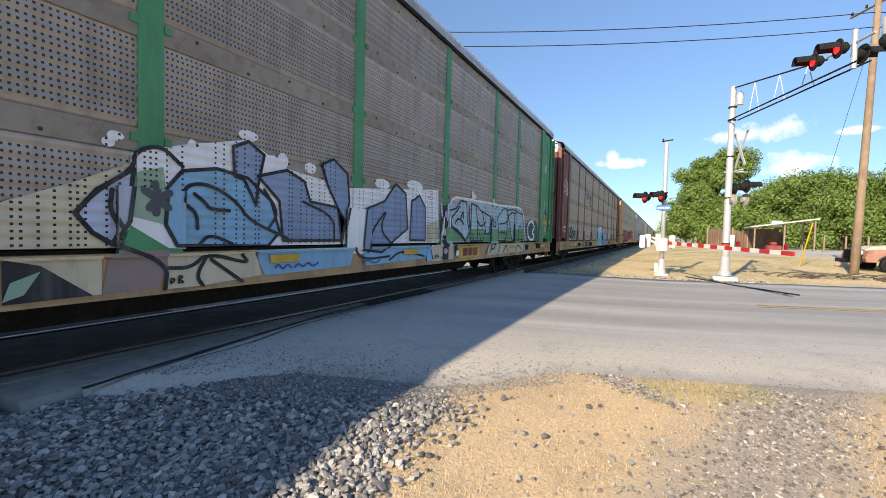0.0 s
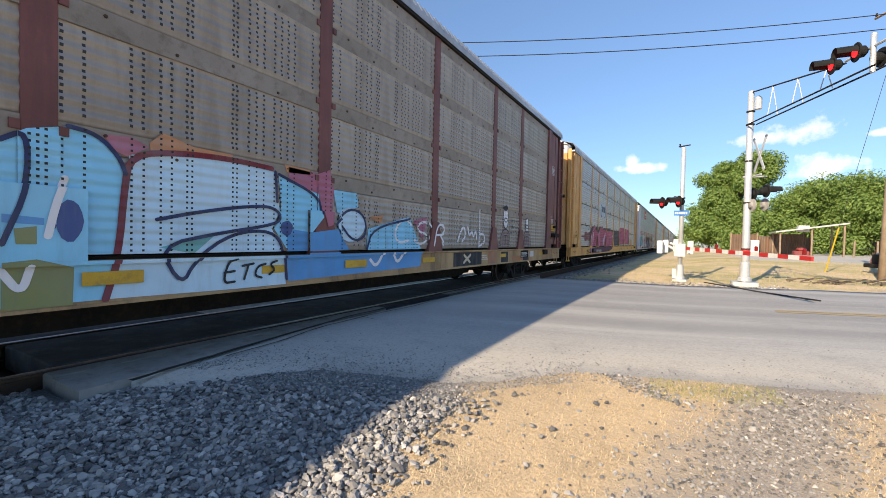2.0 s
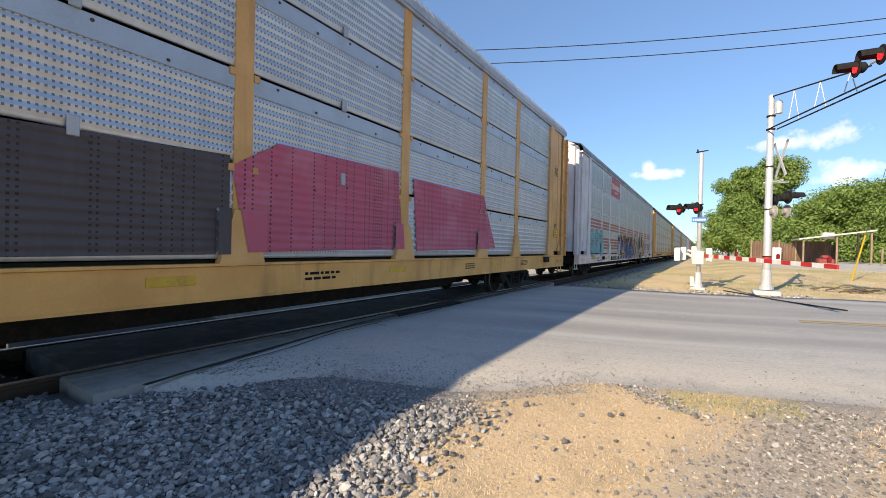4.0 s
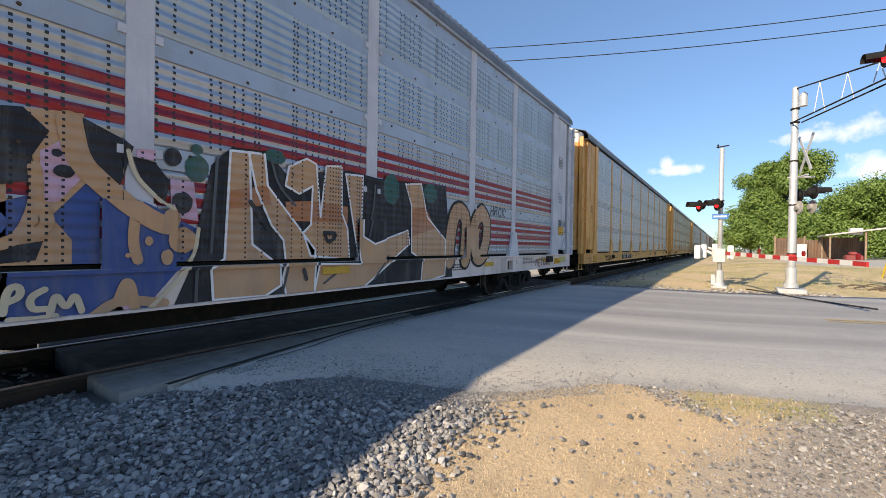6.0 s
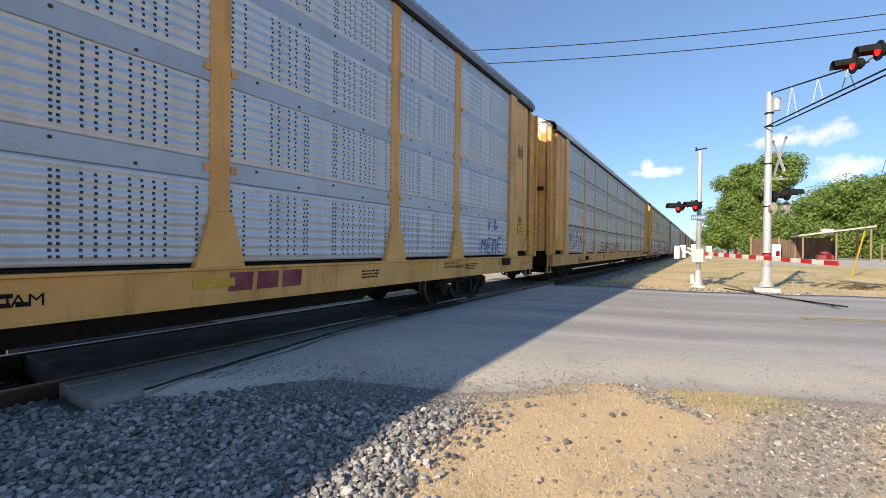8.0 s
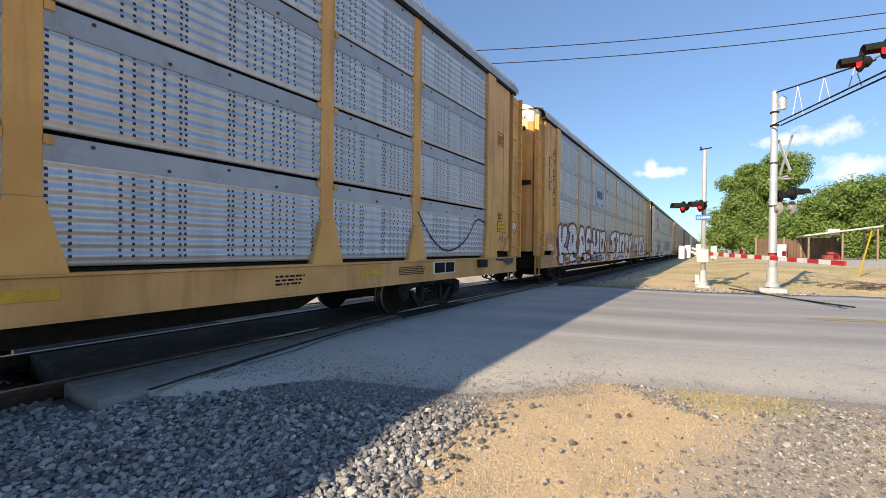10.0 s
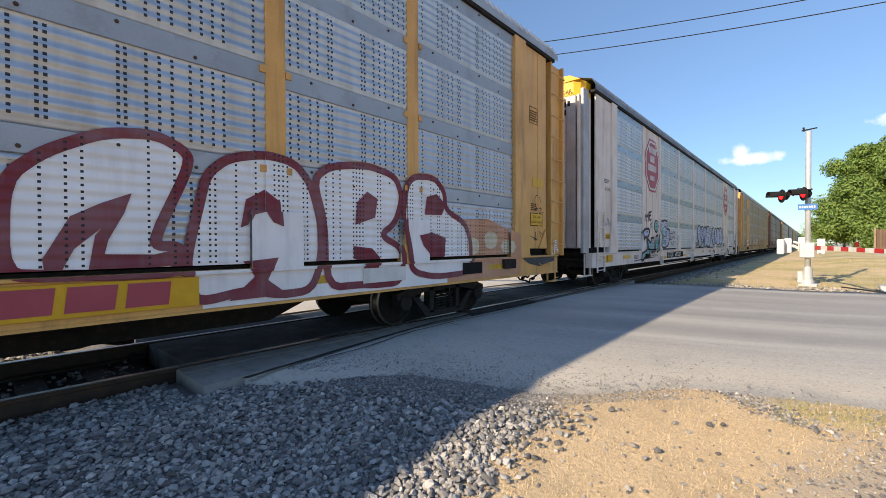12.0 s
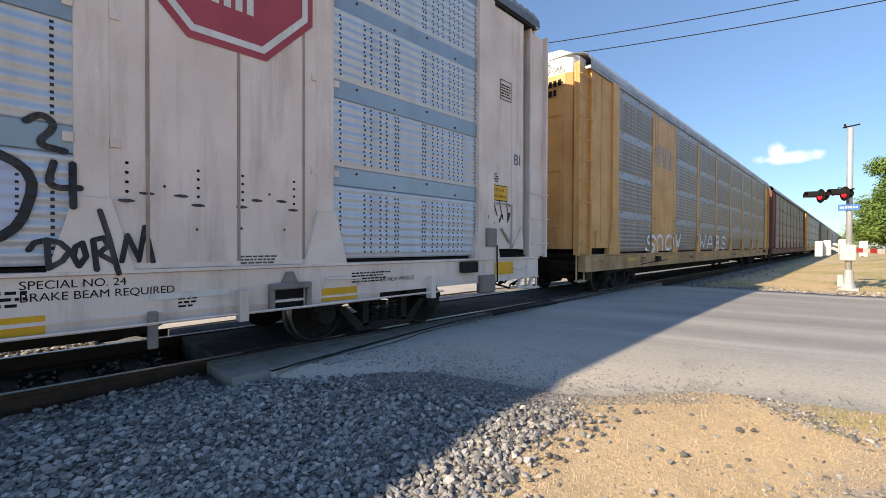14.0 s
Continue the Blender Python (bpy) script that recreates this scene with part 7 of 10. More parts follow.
dabs(c, [(4.7, 0.81, 0.07, 0.07)], WHT, 3)
spray(c, [[(3.68, 0.78), (3.73, 0.81), (3.69, 0.75), (3.71, 0.74)], [(3.77, 0.82), (3.76, 0.75)], [(3.82, 0.8), (3.81, 0.76), (3.84, 0.77)], [(3.96, 0.77), (3.98, 0.75), (3.94, 0.73)]], 0.022, BLK, 4)
spray(c, [[(6.61, 0.75), (6.76, 0.98), (7.0, 1.0), (6.96, 0.87), (6.68, 0.85)], [(7.18, 0.71), (7.36, 0.97)], [(7.61, 0.75), (7.86, 0.98), (7.97, 0.76)], [(8.7, 0.77), (8.89, 0.97), (9.33, 0.78)], [(6.32, 0.74), (6.53, 0.99)]], 0.04, BLK, 3)
for a, b in [(-0.18, 0.24), (2.56, 3.03), (8.17, 8.66)]:
    plate(c, "reflector", a, b, 0.85, 0.94, M_YPATCH, 1.566)
logo_blocks(c, 5.0, 5.85, 0.74, 0.92, MAR, 1.5435)
plate(c, "logo_panel", 4.85, 5.95, 0.69, 0.95, SIGNY, 1.538, "faded yellow patch with plain red logo shapes", 0.004)
fill(c, [blob((10.3, 1.4), 0.5, 0.35, 12, 3), blob((10.9, 1.35), 0.4, 0.4, 12, 4)], GRN, 0)
spray(c, [[(10.1, 1.2), (10.0, 1.6), (10.5, 1.75), (10.9, 1.5), (10.5, 1.35), (10.9, 1.2), (10.5, 1.05), (10.1, 1.2)]], 0.09, WHT, 1)
plate(c, "data_board", 8.95, 9.55, 0.76, 0.94, M_SIGNBLACK)
plate(c, "data_board", 9.75, 10.1, 0.77, 0.93, M_SIGNBLACK)
small_print(c, 9.0, 0.78, 0.5, 0.14, 4, M_WHITE, 1.5485, 3)
spray(c, [[(11.9, 2.1), (12.08, 1.84), (12.14, 2.2), (12.1, 1.86), (12.24, 1.9), (12.28, 2.25), (12.34, 1.95), (12.5, 2.12)]], 0.045, BLK, 0, "smudged black tag")
spray(c, word("SRUE", 12.16, 12.42, 1.4, 1.56, 0.0, 0.03, 16) + scrawl(12.24, 12.48, 1.24, 1.42, 2, 17, 7), 0.018, WHT, 0)
spray(c, scrawl(11.85, 12.1, 1.32, 1.48, 2, 18, 5), 0.014, TEAL, 0)
ban_sign(c, 13.14, 1.74)
spray(c, [[(13.05, 1.32), (13.16, 1.14)], [(13.15, 1.33), (13.06, 1.14)]], 0.01, WHT, 0)
on_side(c, "stencil", lettering("DECK\nCLEARANCE\nA 87\nB 94 1/2", 0.075, M_WHITE), 12.08, 2.47, 1.5235)
fill(c, [[(11.7, 0.82), (12.22, 0.82), (12.22, 0.91), (11.7, 0.91)]], YLW, 0)

# car 1, brown
c = CARS[1]
plate(c, "name_board", -7.35, -3.9, 0.690, 0.917, M_SIGNBLACK, label="black board with white stencilled characters")
stencil_mark(c, 'TTGX', '992945', -7.3, -6.05, M_WHITE, 1.549)
spray(c, word("ESR", -8.6, -7.3, 1.25, 1.85, jitter=0.1, seed=2), 0.045, YLW, 1)
spray(c, scrawl(-8.7, -7.2, 1.05, 1.8, 5, 4, 5), 0.035, WHT, 1)
spray(c, word("SLEMER", -6.7, -4.5, 1.4, 1.68, jitter=0.05, seed=3), 0.028, WHT, 1)
spray(c, [blob((-5.6, 1.28), 0.75, 0.2, 12, 2) + [(-4.9, 1.28)]], 0.035, WHT, 1)
spray(c, word("WM", -5.9, -5.3, 1.2, 1.34, seed=5), 0.03, YLW, 2)
fill(c, [[(-1.6, 1.86), (-1.46, 1.96), (-1.22, 2.03), (-1.05, 2.0), (-0.89, 1.87), (-0.83, 1.72), (-0.86, 1.26), (-0.92, 1.03), (-0.97, 0.68), (-1.6, 0.68)]], VIVID, 0, 'light blue and pink painted piece')
fill(c, [[(-2.12, 1.44), (-1.6, 1.86), (-1.6, 0.68), (-2.13, 0.68)]], VIVID, 0)
fill(c, [[(-0.82, 1.89), (-0.4, 1.98), (0.11, 2.0), (0.63, 1.96), (0.69, 1.58), (0.72, 1.4), (0.59, 1.31), (0.75, 1.09), (0.78, 0.65), (-0.97, 0.68), (-0.88, 1.13)]], PALEB, 0)
fill(c, [[(0.68, 1.94), (1.28, 1.78), (1.35, 1.48), (1.16, 1.28), (1.1, 1.03), (0.8, 1.08), (0.61, 1.33), (0.72, 1.56)]], VIVID, 0)
fill(c, [[(1.55, 1.86), (2.01, 1.86), (2.05, 1.67), (1.63, 1.55)]], VIVID, 0)
fill(c, [[(2.27, 1.36), (3.33, 1.6), (3.71, 1.06), (3.66, 0.75), (2.29, 0.74), (2.24, 1.05)]], VIVID, 0)
fill(c, [[(0.78, 1.02), (3.71, 1.03), (3.66, 0.74), (0.81, 0.69)]], BLUE2, 1)
fill(c, [[(0.8, 1.32), (1.16, 1.28), (1.63, 1.34), (1.87, 1.05), (0.81, 1.04)]], BLUE2, 1)
fill(c, [[(-1.01, 2.02), (-0.81, 2.04), (-0.67, 1.98), (-0.84, 1.87), (-0.92, 1.9)]], PINK, 1)
fill(c, [[(0.82, 2.05), (1.27, 2.03), (1.47, 2.11), (1.56, 1.86), (1.52, 1.39), (1.42, 1.36), (1.28, 1.78), (0.82, 1.87)]], PINK, 1)
fill(c, [[(3.45, 1.54), (3.89, 1.63), (3.77, 1.2)]], PINK, 1)
fill(c, [[(-0.67, 2.02), (-0.56, 2.13), (-0.29, 2.06), (0.11, 2.06), (0.11, 2.01), (-0.4, 1.98), (-0.66, 1.95)]], ORG, 1)
fill(c, [[(0.76, 2.07), (1.14, 2.06), (1.15, 2.0), (0.79, 1.98)]], ORG, 1)
fill(c, [[(2.27, 1.54), (2.64, 1.59), (2.55, 1.45)]], ORG, 1)
fill(c, [[(-1.6, 1.0), (-1.42, 1.02), (-1.2, 0.95), (-1.21, 0.63), (-1.6, 0.67)]], OLIVE, 1)
fill(c, [[(-1.54, 1.24), (-1.42, 1.26), (-1.42, 1.13), (-1.53, 1.13)]], OLIVE, 1)
dabs(c, [(-1.23, 1.31, 0.08, 0.16), (0.8, 1.32, 0.09, 0.09), (-1.33, 1.27, 0.02, 0.03)], NAVY, 1)
dabs(c, [(1.9, 1.41, 0.29, 0.24)], PALEB, 1)
fill(c, [[(-0.59, 1.1), (-0.05, 1.24), (-0.28, 1.04)]], TEAL, 1)
fill(c, [[(-1.6, 1.34), (-1.38, 1.32), (-1.38, 1.27), (-1.6, 1.28)]], BLUE2, 1)
spray(c, [[(-1.36, 1.19), (-1.31, 1.45), (-1.25, 1.63)], [(-1.6, 0.94), (-1.5, 0.77), (-1.45, 0.96)], [(2.29, 0.9), (2.43, 0.78), (2.61, 1.01)], [(2.86, 0.98), (2.97, 0.81), (3.18, 1.03)]], 0.05, WHT, 2)
spray(c, [[(-1.0, 0.68), (-0.9, 1.05), (-0.86, 1.59), (-0.82, 1.89), (-0.43, 1.98), (0.11, 2.01), (0.58, 1.99)]], 0.055, MAR, 2)
spray(c, [[(-1.6, 1.85), (-1.46, 1.95), (-1.46, 1.55), (-1.6, 1.13)], [(-1.23, 2.03), (-1.05, 2.01), (-0.9, 1.86), (-0.85, 1.72)], [(-0.61, 1.35), (-0.21, 1.45), (0.29, 1.54), (0.58, 1.56), (0.72, 1.47), (0.66, 1.36), (-0.05, 1.24), (-0.61, 1.11), (-0.41, 0.73), (-0.28, 0.98), (0.11, 1.25), (0.59, 1.29), (0.75, 1.09), (0.78, 0.72)]], 0.035, NAVYD, 2)
spray(c, [[(0.63, 1.96), (0.66, 1.62)], [(0.68, 1.94), (1.28, 1.75), (1.33, 1.53)], [(1.56, 1.39), (1.85, 1.65), (2.18, 1.56), (2.23, 1.25), (1.94, 1.16), (1.67, 1.42)], [(2.24, 1.05), (2.36, 1.37), (3.33, 1.56)], [(-2.01, 1.39), (-1.9, 1.57), (-1.78, 1.48), (-1.81, 1.18), (-1.97, 1.15), (-1.78, 0.93)], [(-1.71, 1.65), (-1.67, 1.23), (-1.76, 0.82)]], 0.035, NAVYD, 2)
spray(c, [[(0.14, 0.97), (0.05, 0.95), (-0.01, 0.73), (0.12, 0.74)], [(0.01, 0.84), (0.12, 0.85)], [(0.21, 0.9), (0.34, 0.92)], [(0.28, 0.91), (0.23, 0.76)], [(0.49, 0.91), (0.39, 0.89), (0.35, 0.79), (0.44, 0.76)], [(0.64, 0.94), (0.54, 0.91), (0.62, 0.84), (0.54, 0.79)]], 0.025, BLK, 3)
for a, b in [(-1.16, -0.73), (1.75, 2.2)]:
    plate(c, "reflector", a, b, 0.80, 0.91, M_YPATCH, 1.562)
fill(c, [blob((-10.7, 1.4), 0.55, 0.3, 14, 3), blob((-10.0, 1.35), 0.5, 0.28, 14, 5)], BLK, 0)
spray(c, word("WS", -11.2, -9.6, 1.2, 1.6, 0, 0.02, 8), 0.06, TEAL, 1)
spray(c, [blob((-10.8, 1.35), 0.42, 0.25, 12, 3), blob((-9.9, 1.35), 0.38, 0.25, 12, 5)], 0.02, WHT, 2)
spray(c, word("CSR", 2.8, 4.6, 1.15, 1.55, 0.1, 0.05, 9), 0.04, WHT, 1)
spray(c, [[(5.1, 1.2), (5.25, 1.45), (5.4, 1.5), (5.45, 1.3), (5.3, 1.2)], [(5.55, 1.5), (5.62, 1.3), (5.76, 1.43), (5.83, 1.27), (5.95, 1.46), (6.0, 1.25)], [(6.14, 1.92), (6.13, 1.07)], [(6.13, 1.09), (6.45, 1.18), (6.4, 1.38), (6.14, 1.36)]], 0.055, WHT, 1, "white sprayed script")
# two plain doodles: an oval head over a block-shaped body
for y, z, k, w in ((7.75, 1.82, 1.0, 0.30), (9.45, 1.70, 0.78, 0.32)):
    dabs(c, [(y, z, 0.17 * k, 0.27 * k)], WHT, 0)
    spray(c, [blob((y, z), 0.18 * k, 0.28 * k, 16, 3, 0.04) + [(y + 0.18 * k, z)], [(y - 0.13, z - 0.05), (y, z + 0.02), (y + 0.14, z - 0.06), (y, z - 0.12), (y - 0.13, z - 0.05)]], 0.022, BLK, 1, "black outlined doodle")
    fill(c, [[(y - w, 1.07), (y - 0.2, 1.5), (y + 0.2, 1.5), (y + w, 1.07)]], DUSK, 0)
    spray(c, [[(y - w - 0.14, 1.06), (y - 0.24, 1.52), (y + 0.24, 1.53), (y + w + 0.06, 1.06)], [(y - 0.17, 1.06), (y - 0.17, 1.4)], [(y + 0.2, 1.06), (y + 0.18, 1.42)], [(y - 0.08, 1.36), (y + 0.09, 1.37)], [(y, 1.36), (y, 1.16)]], 0.022, BLK, 1)
fill(c, [blob((7.72, 2.07), 0.15, 0.07, 9, 5, 0.3)], BLK, 2)
spray(c, scrawl(8.06, 8.7, 1.70, 1.82, 5, 61, 4) + scrawl(8.06, 8.7, 1.55, 1.66, 5, 62, 4) + scrawl(8.1, 8.66, 1.4, 1.51, 4, 63, 4), 0.016, BLK, 1)
fill(c, [[(4.9, 0.67), (6.25, 0.67), (6.25, 0.96), (4.9, 0.96)], [(7.43, 0.67), (7.91, 0.67), (7.91, 0.94), (7.43, 0.94)], [(9.1, 0.67), (9.6, 0.67), (9.55, 0.96), (9.1, 0.96)]], BLK, 0, "dark camouflage patch")
fill(c, [[(6.6, 0.67), (7.14, 0.67), (7.14, 0.96), (6.62, 0.96)], [(8.2, 0.67), (9.1, 0.67), (9.1, 0.82), (8.2, 0.8)]], RUSTY, 0)
spray(c, [[(5.35, 0.74), (5.66, 0.9)], [(5.36, 0.9), (5.64, 0.74)]], 0.06, SANDL, 1)
spray(c, word("ENSR", -12.64, -11.75, 3.2, 3.68, 0.05, 0.06, 33) + [[(-12.4, 3.16), (-11.95, 3.1), (-11.8, 3.3), (-11.95, 2.98), (-12.0, 3.12)], [(-12.4, 3.74), (-12.3, 3.88), (-12.22, 3.75), (-12.38, 3.74)]], 0.045, WHT, 1)
plate(c, "strip_plate", -12.62, -11.92, 1.455, 1.50, SANDL, 1.5215, "pale worn strip", 0.004)
bars(c, -12.5, 1.60, 0.1, 7, M_WHITE, 1.5215, 0.72, slant=0)
spray(c, scrawl(-13.26, -12.9, 1.05, 1.3, 3, 34, 6), 0.022, WHT, 1)
bm = bmesh.new()
for i in range(5):
    box(bm, 1.519, 1.523, -6.6, -5.35 - 0.06 * i, 3.72 - 0.075 * i, 3.755 - 0.075 * i)
part("logo_stripes", bm, LOGO_BLUE, c, "dark blue speed stripes of a logo")
for i, (y, w) in enumerate(((-5.25, 0.3), (-4.9, 0.28))):
    plate(c, "logo_block", y, y + w, 3.42, 3.72, LOGO_BLUE, 1.519, thick=0.004)
bars(c, -5.35, 3.22, 0.13, 7, LOGO_BLUE, 1.519, 0.85, slant=0)
bars(c, -5.35, 3.05, 0.13, 8, LOGO_BLUE, 1.519, 0.85, slant=0)
plate(c, "data_board", 8.9, 9.55, 0.75, 0.95, M_SIGNBLACK)
plate(c, "data_board", 9.7, 10.05, 0.76, 0.93, M_WHITE)
small_print(c, 8.95, 0.78, 0.55, 0.14, 4, M_WHITE, 1.5485, 8)
o = lettering("DECK\nCLEARANCE\n  A 87 MIN.\n  B 94 MIN.", 0.075, M_WHITE)
on_side(c, "stencil", o, 11.95, 2.05, 1.5235)
bm = bmesh.new()
disc_solid(bm, (1.53, 12.25, 1.75), (1, 0, 0), [(0, 0.05), (0.1, 0.05)], 10)
bevel_box(bm, 1.52, 1.68, 12.0, 12.5, 1.38, 1.52, 0.01)
tube(bm, [(1.6, 12.35, 1.5), (1.62, 12.4, 1.9), (1.56, 12.38, 2.0)], 0.02, 6)
part("hand_brake", bm, M_STEEL, c, "hand brake housing and chain")

for txt, a0, a1, z0, z1, sd in (("ESR", 0.36, 1.05, 2.62, 2.9, 1), ("ISL", 0.36, 0.84, 2.3, 2.52, 2), ("GLIM", 0.3, 1.02, 1.95, 2.18, 3), ("SCRAP", 0.3, 1.0, 1.64, 1.84, 4)):
    door_spray(c, [rounded(l) for l in word(txt, a0, a1, z0, z1, 0.03, 0.03, sd)], 0.028, YLW)
door_spray(c, [rounded(l) for l in scrawl(0.6, 1.2, 1.4, 1.58, 4, 91, 5) + scrawl(0.65, 1.15, 1.16, 1.36, 3, 92, 5)], 0.028, WHT)

# car 2, yellow with a pink piece
c = CARS[2]
VIOLIN = paint("red_brown_spray", rgb("86504c"), dirt=0.2)
CRIMSON = paint("crimson_spray", rgb("b8566c"), dirt=0.2)
PLUM = paint("plum_spray", rgb("553048"), dirt=0.2)
UMBER = paint("dark_umber_spray", rgb("4a4243"), dirt=0.2)
fill(c, [[(-11.05, 1.54), (-10.44, 1.55), (-10.27, 1.72), (-10.03, 1.76), (-9.82, 1.68), (-9.15, 1.74), (-9.01, 1.52), (-9.24, 1.31), (-9.81, 1.33), (-10.12, 1.28), (-10.33, 1.33), (-10.42, 1.45), (-11.05, 1.47)]], VIOLIN, 0, "red-brown pointed painted shape")
fill(c, [[(-9.25, 1.66), (-8.8, 1.99), (-8.23, 2.06), (-7.44, 2.08), (-6.97, 1.99), (-6.38, 2.12), (-5.7, 2.08), (-4.41, 2.09), (-2.74, 2.12), (-1.69, 2.03), (-1.67, 1.76), (-9.0, 1.42)], [(-1.35, 2.0), (1.25, 2.1), (1.25, 1.09), (-1.38, 1.07)]], UMBER, 0)
fill(c, [[(-9.17, 1.1), (-9.01, 1.52), (-8.31, 1.94), (-8.23, 2.05), (-7.7, 2.07), (-7.64, 1.92), (-7.14, 1.81), (-6.96, 1.68), (-6.3, 1.99), (-6.17, 2.11), (-5.54, 2.1), (-5.45, 1.99), (-4.4, 1.94), (-1.84, 1.95), (-1.62, 1.09), (-4.56, 1.01), (-7.17, 1.02), (-8.62, 1.02)], [(1.26, 2.0), (1.82, 2.34), (3.99, 2.37), (4.13, 1.16), (1.44, 1.11)], [(4.39, 2.33), (6.97, 2.34), (7.65, 1.19), (4.53, 1.13)]], CRIMSON, 1, "pink and crimson painted piece")
fill(c, [[(-9.29, 0.91), (-8.61, 0.97), (-1.77, 1.04), (-1.92, 0.87), (-3.18, 0.72), (-6.91, 0.69), (-8.18, 0.69), (-9.02, 0.68)]], PLUM, 2)
fill(c, [[(-9.19, 1.1), (-9.04, 1.52), (-8.63, 1.63), (-8.93, 1.26), (-9.06, 1.05)], [(-8.62, 1.05), (-8.39, 1.62), (-8.18, 1.93), (-8.0, 1.98), (-8.16, 1.51), (-8.33, 1.05)], [(-9.02, 0.9), (-8.61, 0.97), (-8.64, 0.69), (-8.91, 0.68)], [(-6.77, 1.77), (-6.55, 1.82), (-6.57, 1.6), (-6.26, 1.06), (-6.67, 1.04)], [(-5.41, 1.38), (-4.6, 1.84), (-4.49, 1.72), (-5.04, 1.1), (-5.31, 1.06)]], PINKL, 2)
spray(c, [[(-9.13, 1.13), (-8.75, 1.65), (-7.7, 1.95)], [(-7.84, 1.62), (-7.41, 1.3), (-7.23, 1.03)], [(-6.15, 1.85), (-5.83, 1.49), (-5.89, 1.06)], [(-4.4, 1.9), (-3.84, 1.56), (-3.92, 1.1)], [(-3.26, 1.93), (-2.94, 1.14)]], 0.045, MAR, 3)
stencil_mark(c, 'TTGX', '965331', -7.5, -6.6, M_WHITE, 1.556, 0.15)


def bracket_logo(car, z0, z1):
    plate(car, "logo_panel", -6.8, -4.32, z0, z1, LOGO_PALE, 1.517, "pale panel with a dark bracket emblem", 0.004)
    h = z1 - z0
    bm = bmesh.new()
    for s, y in ((1, -6.2), (-1, -4.75)):
        box(bm, 1.523, 1.527, y - 0.025, y + 0.025, z0 + 0.12 * h, z1 - 0.1 * h)
        for z in (z0 + 0.12 * h, z1 - 0.16 * h):
            box(bm, 1.523, 1.527, min(y, y + s * 0.14), max(y, y + s * 0.14), z, z + 0.06 * h)
    for i in range(3):
        y = -5.95 + 0.37 * i
        prism(bm, [(y, z0 + 0.42 * h), (y + 0.3, z0 + 0.42 * h), (y + 0.3, z0 + 0.8 * h), (y, z0 + 0.8 * h)], 0, 1.523, 1.527)
    for y in (-6.0, -5.85, -5.0, -4.85):
        disc_solid(bm, (1.523, y, z0 + 0.1 * h), (1, 0, 0), [(0, 0.05), (0.004, 0.05)], 10)
    part("logo_emblem", bm, LOGO_BLUE, car)


bracket_logo(c, 2.62, 3.42)
for row in (2.0, 2.98, 3.96):
    for y in (-11.4, -10.2, -9.1, -8.7, -7.9, -7.1, -5.5, -2.8, 0, 2.8):
        bm = bmesh.new()
        bevel_box(bm, 1.515, 1.54, y - 0.04, y + 0.04, row, row + 0.16, 0.006)
        part("panel_clip", bm, M_GALV, c)

bm = bmesh.new()
bevel_box(bm, -1.0, 0.84, -13.428, -13.40, 1.12, 4.84, 0.004)
for x in (-0.85, -0.1, 0.12, 0.5, 0.74):
    for k in range(36):
        disc_solid(bm, (x, -13.428, 1.2 + 0.1 * k), (0, -1, 0), [(0, 0.008), (0.004, 0.006)], 6)
part("bare_door_leaf", bm, M_BAREMETAL, c, "bare scuffed metal door leaf")

on_side(c, "stencil", lettering("E-5729", 0.11, M_SIGNBLACK), -12.32, 1.62, 1.5235)
plate(c, "sign_border", -12.38, -11.94, 1.41, 1.58, M_SIGNBLACK, 1.5215, thick=0.003)
plate(c, "height_sign", -12.368, -11.952, 1.422, 1.568, SIGNY, 1.5225, "small yellow warning sign", 0.004)
small_print(c, -12.33, 1.445, 0.35, 0.11, 2, M_SIGNBLACK, 1.5275, 23)
fill(c, [[(-11.2, 0.7), (-10.7, 0.7), (-10.7, 0.95), (-11.2, 0.95)]], ORG, 0)
# car 3, white with red stripes
c = CARS[3]
plate(c, "name_board", -6.6, -4.08, 0.688, 0.885, M_SIGNBLACK, label="black board with white stencilled characters")
stencil_mark(c, 'TTGX', '706700', -6.42, -5.38, M_WHITE, 1.549)
plate(c, "logo_panel", -6.84, -4.28, 4.03, 4.95, LOGO_RED, 1.517, "red panel with white emblem bars", 0.004)
bars(c, -6.05, 4.42, 0.24, 9, M_WHITE, 1.523, 0.75, slant=0)
bars(c, -5.75, 4.22, 0.1, 10, M_WHITE, 1.523, 0.8, slant=0)
spray(c, [[(-6.6, 4.65 - 0.07 * i), (-6.4, 4.68 - 0.07 * i), (-6.2, 4.6 - 0.07 * i)] for i in range(4)], 0.04, M_WHITE, 2, name="logo_wing")
for y in (-11.0, 9.42):
    on_side(c, "stencil", lettering("SPECIAL NO. 24\nBRAKE BEAM REQUIRED", 0.085, M_SIGNBLACK), y, 0.885, 1.5435)
spray(c, word("OOS", -11.4, -8.6, 1.12, 1.95, 0.1, 0.05, 21), 0.42, SBL, 0)
spray(c, word("OOS", -11.4, -8.6, 1.12, 1.95, 0.1, 0.05, 21), 0.32, TEAL, 1, "pale teal bubble lettering")
spray(c, word("OOS", -11.4, -8.6, 1.12, 1.95, 0.1, 0.05, 21), 0.03, SBL, 2)
fill(c, [[(-3.85, 1.76), (-3.41, 2.22), (-1.63, 2.23), (-1.58, 0.71), (-3.14, 0.65), (-3.59, 0.81), (-3.87, 1.31)]], SAND, 0)
dabs(c, [(-3.68, 1.72, 0.24, 0.3), (-3.82, 0.72, 0.23, 0.09)], PINKL, 1)
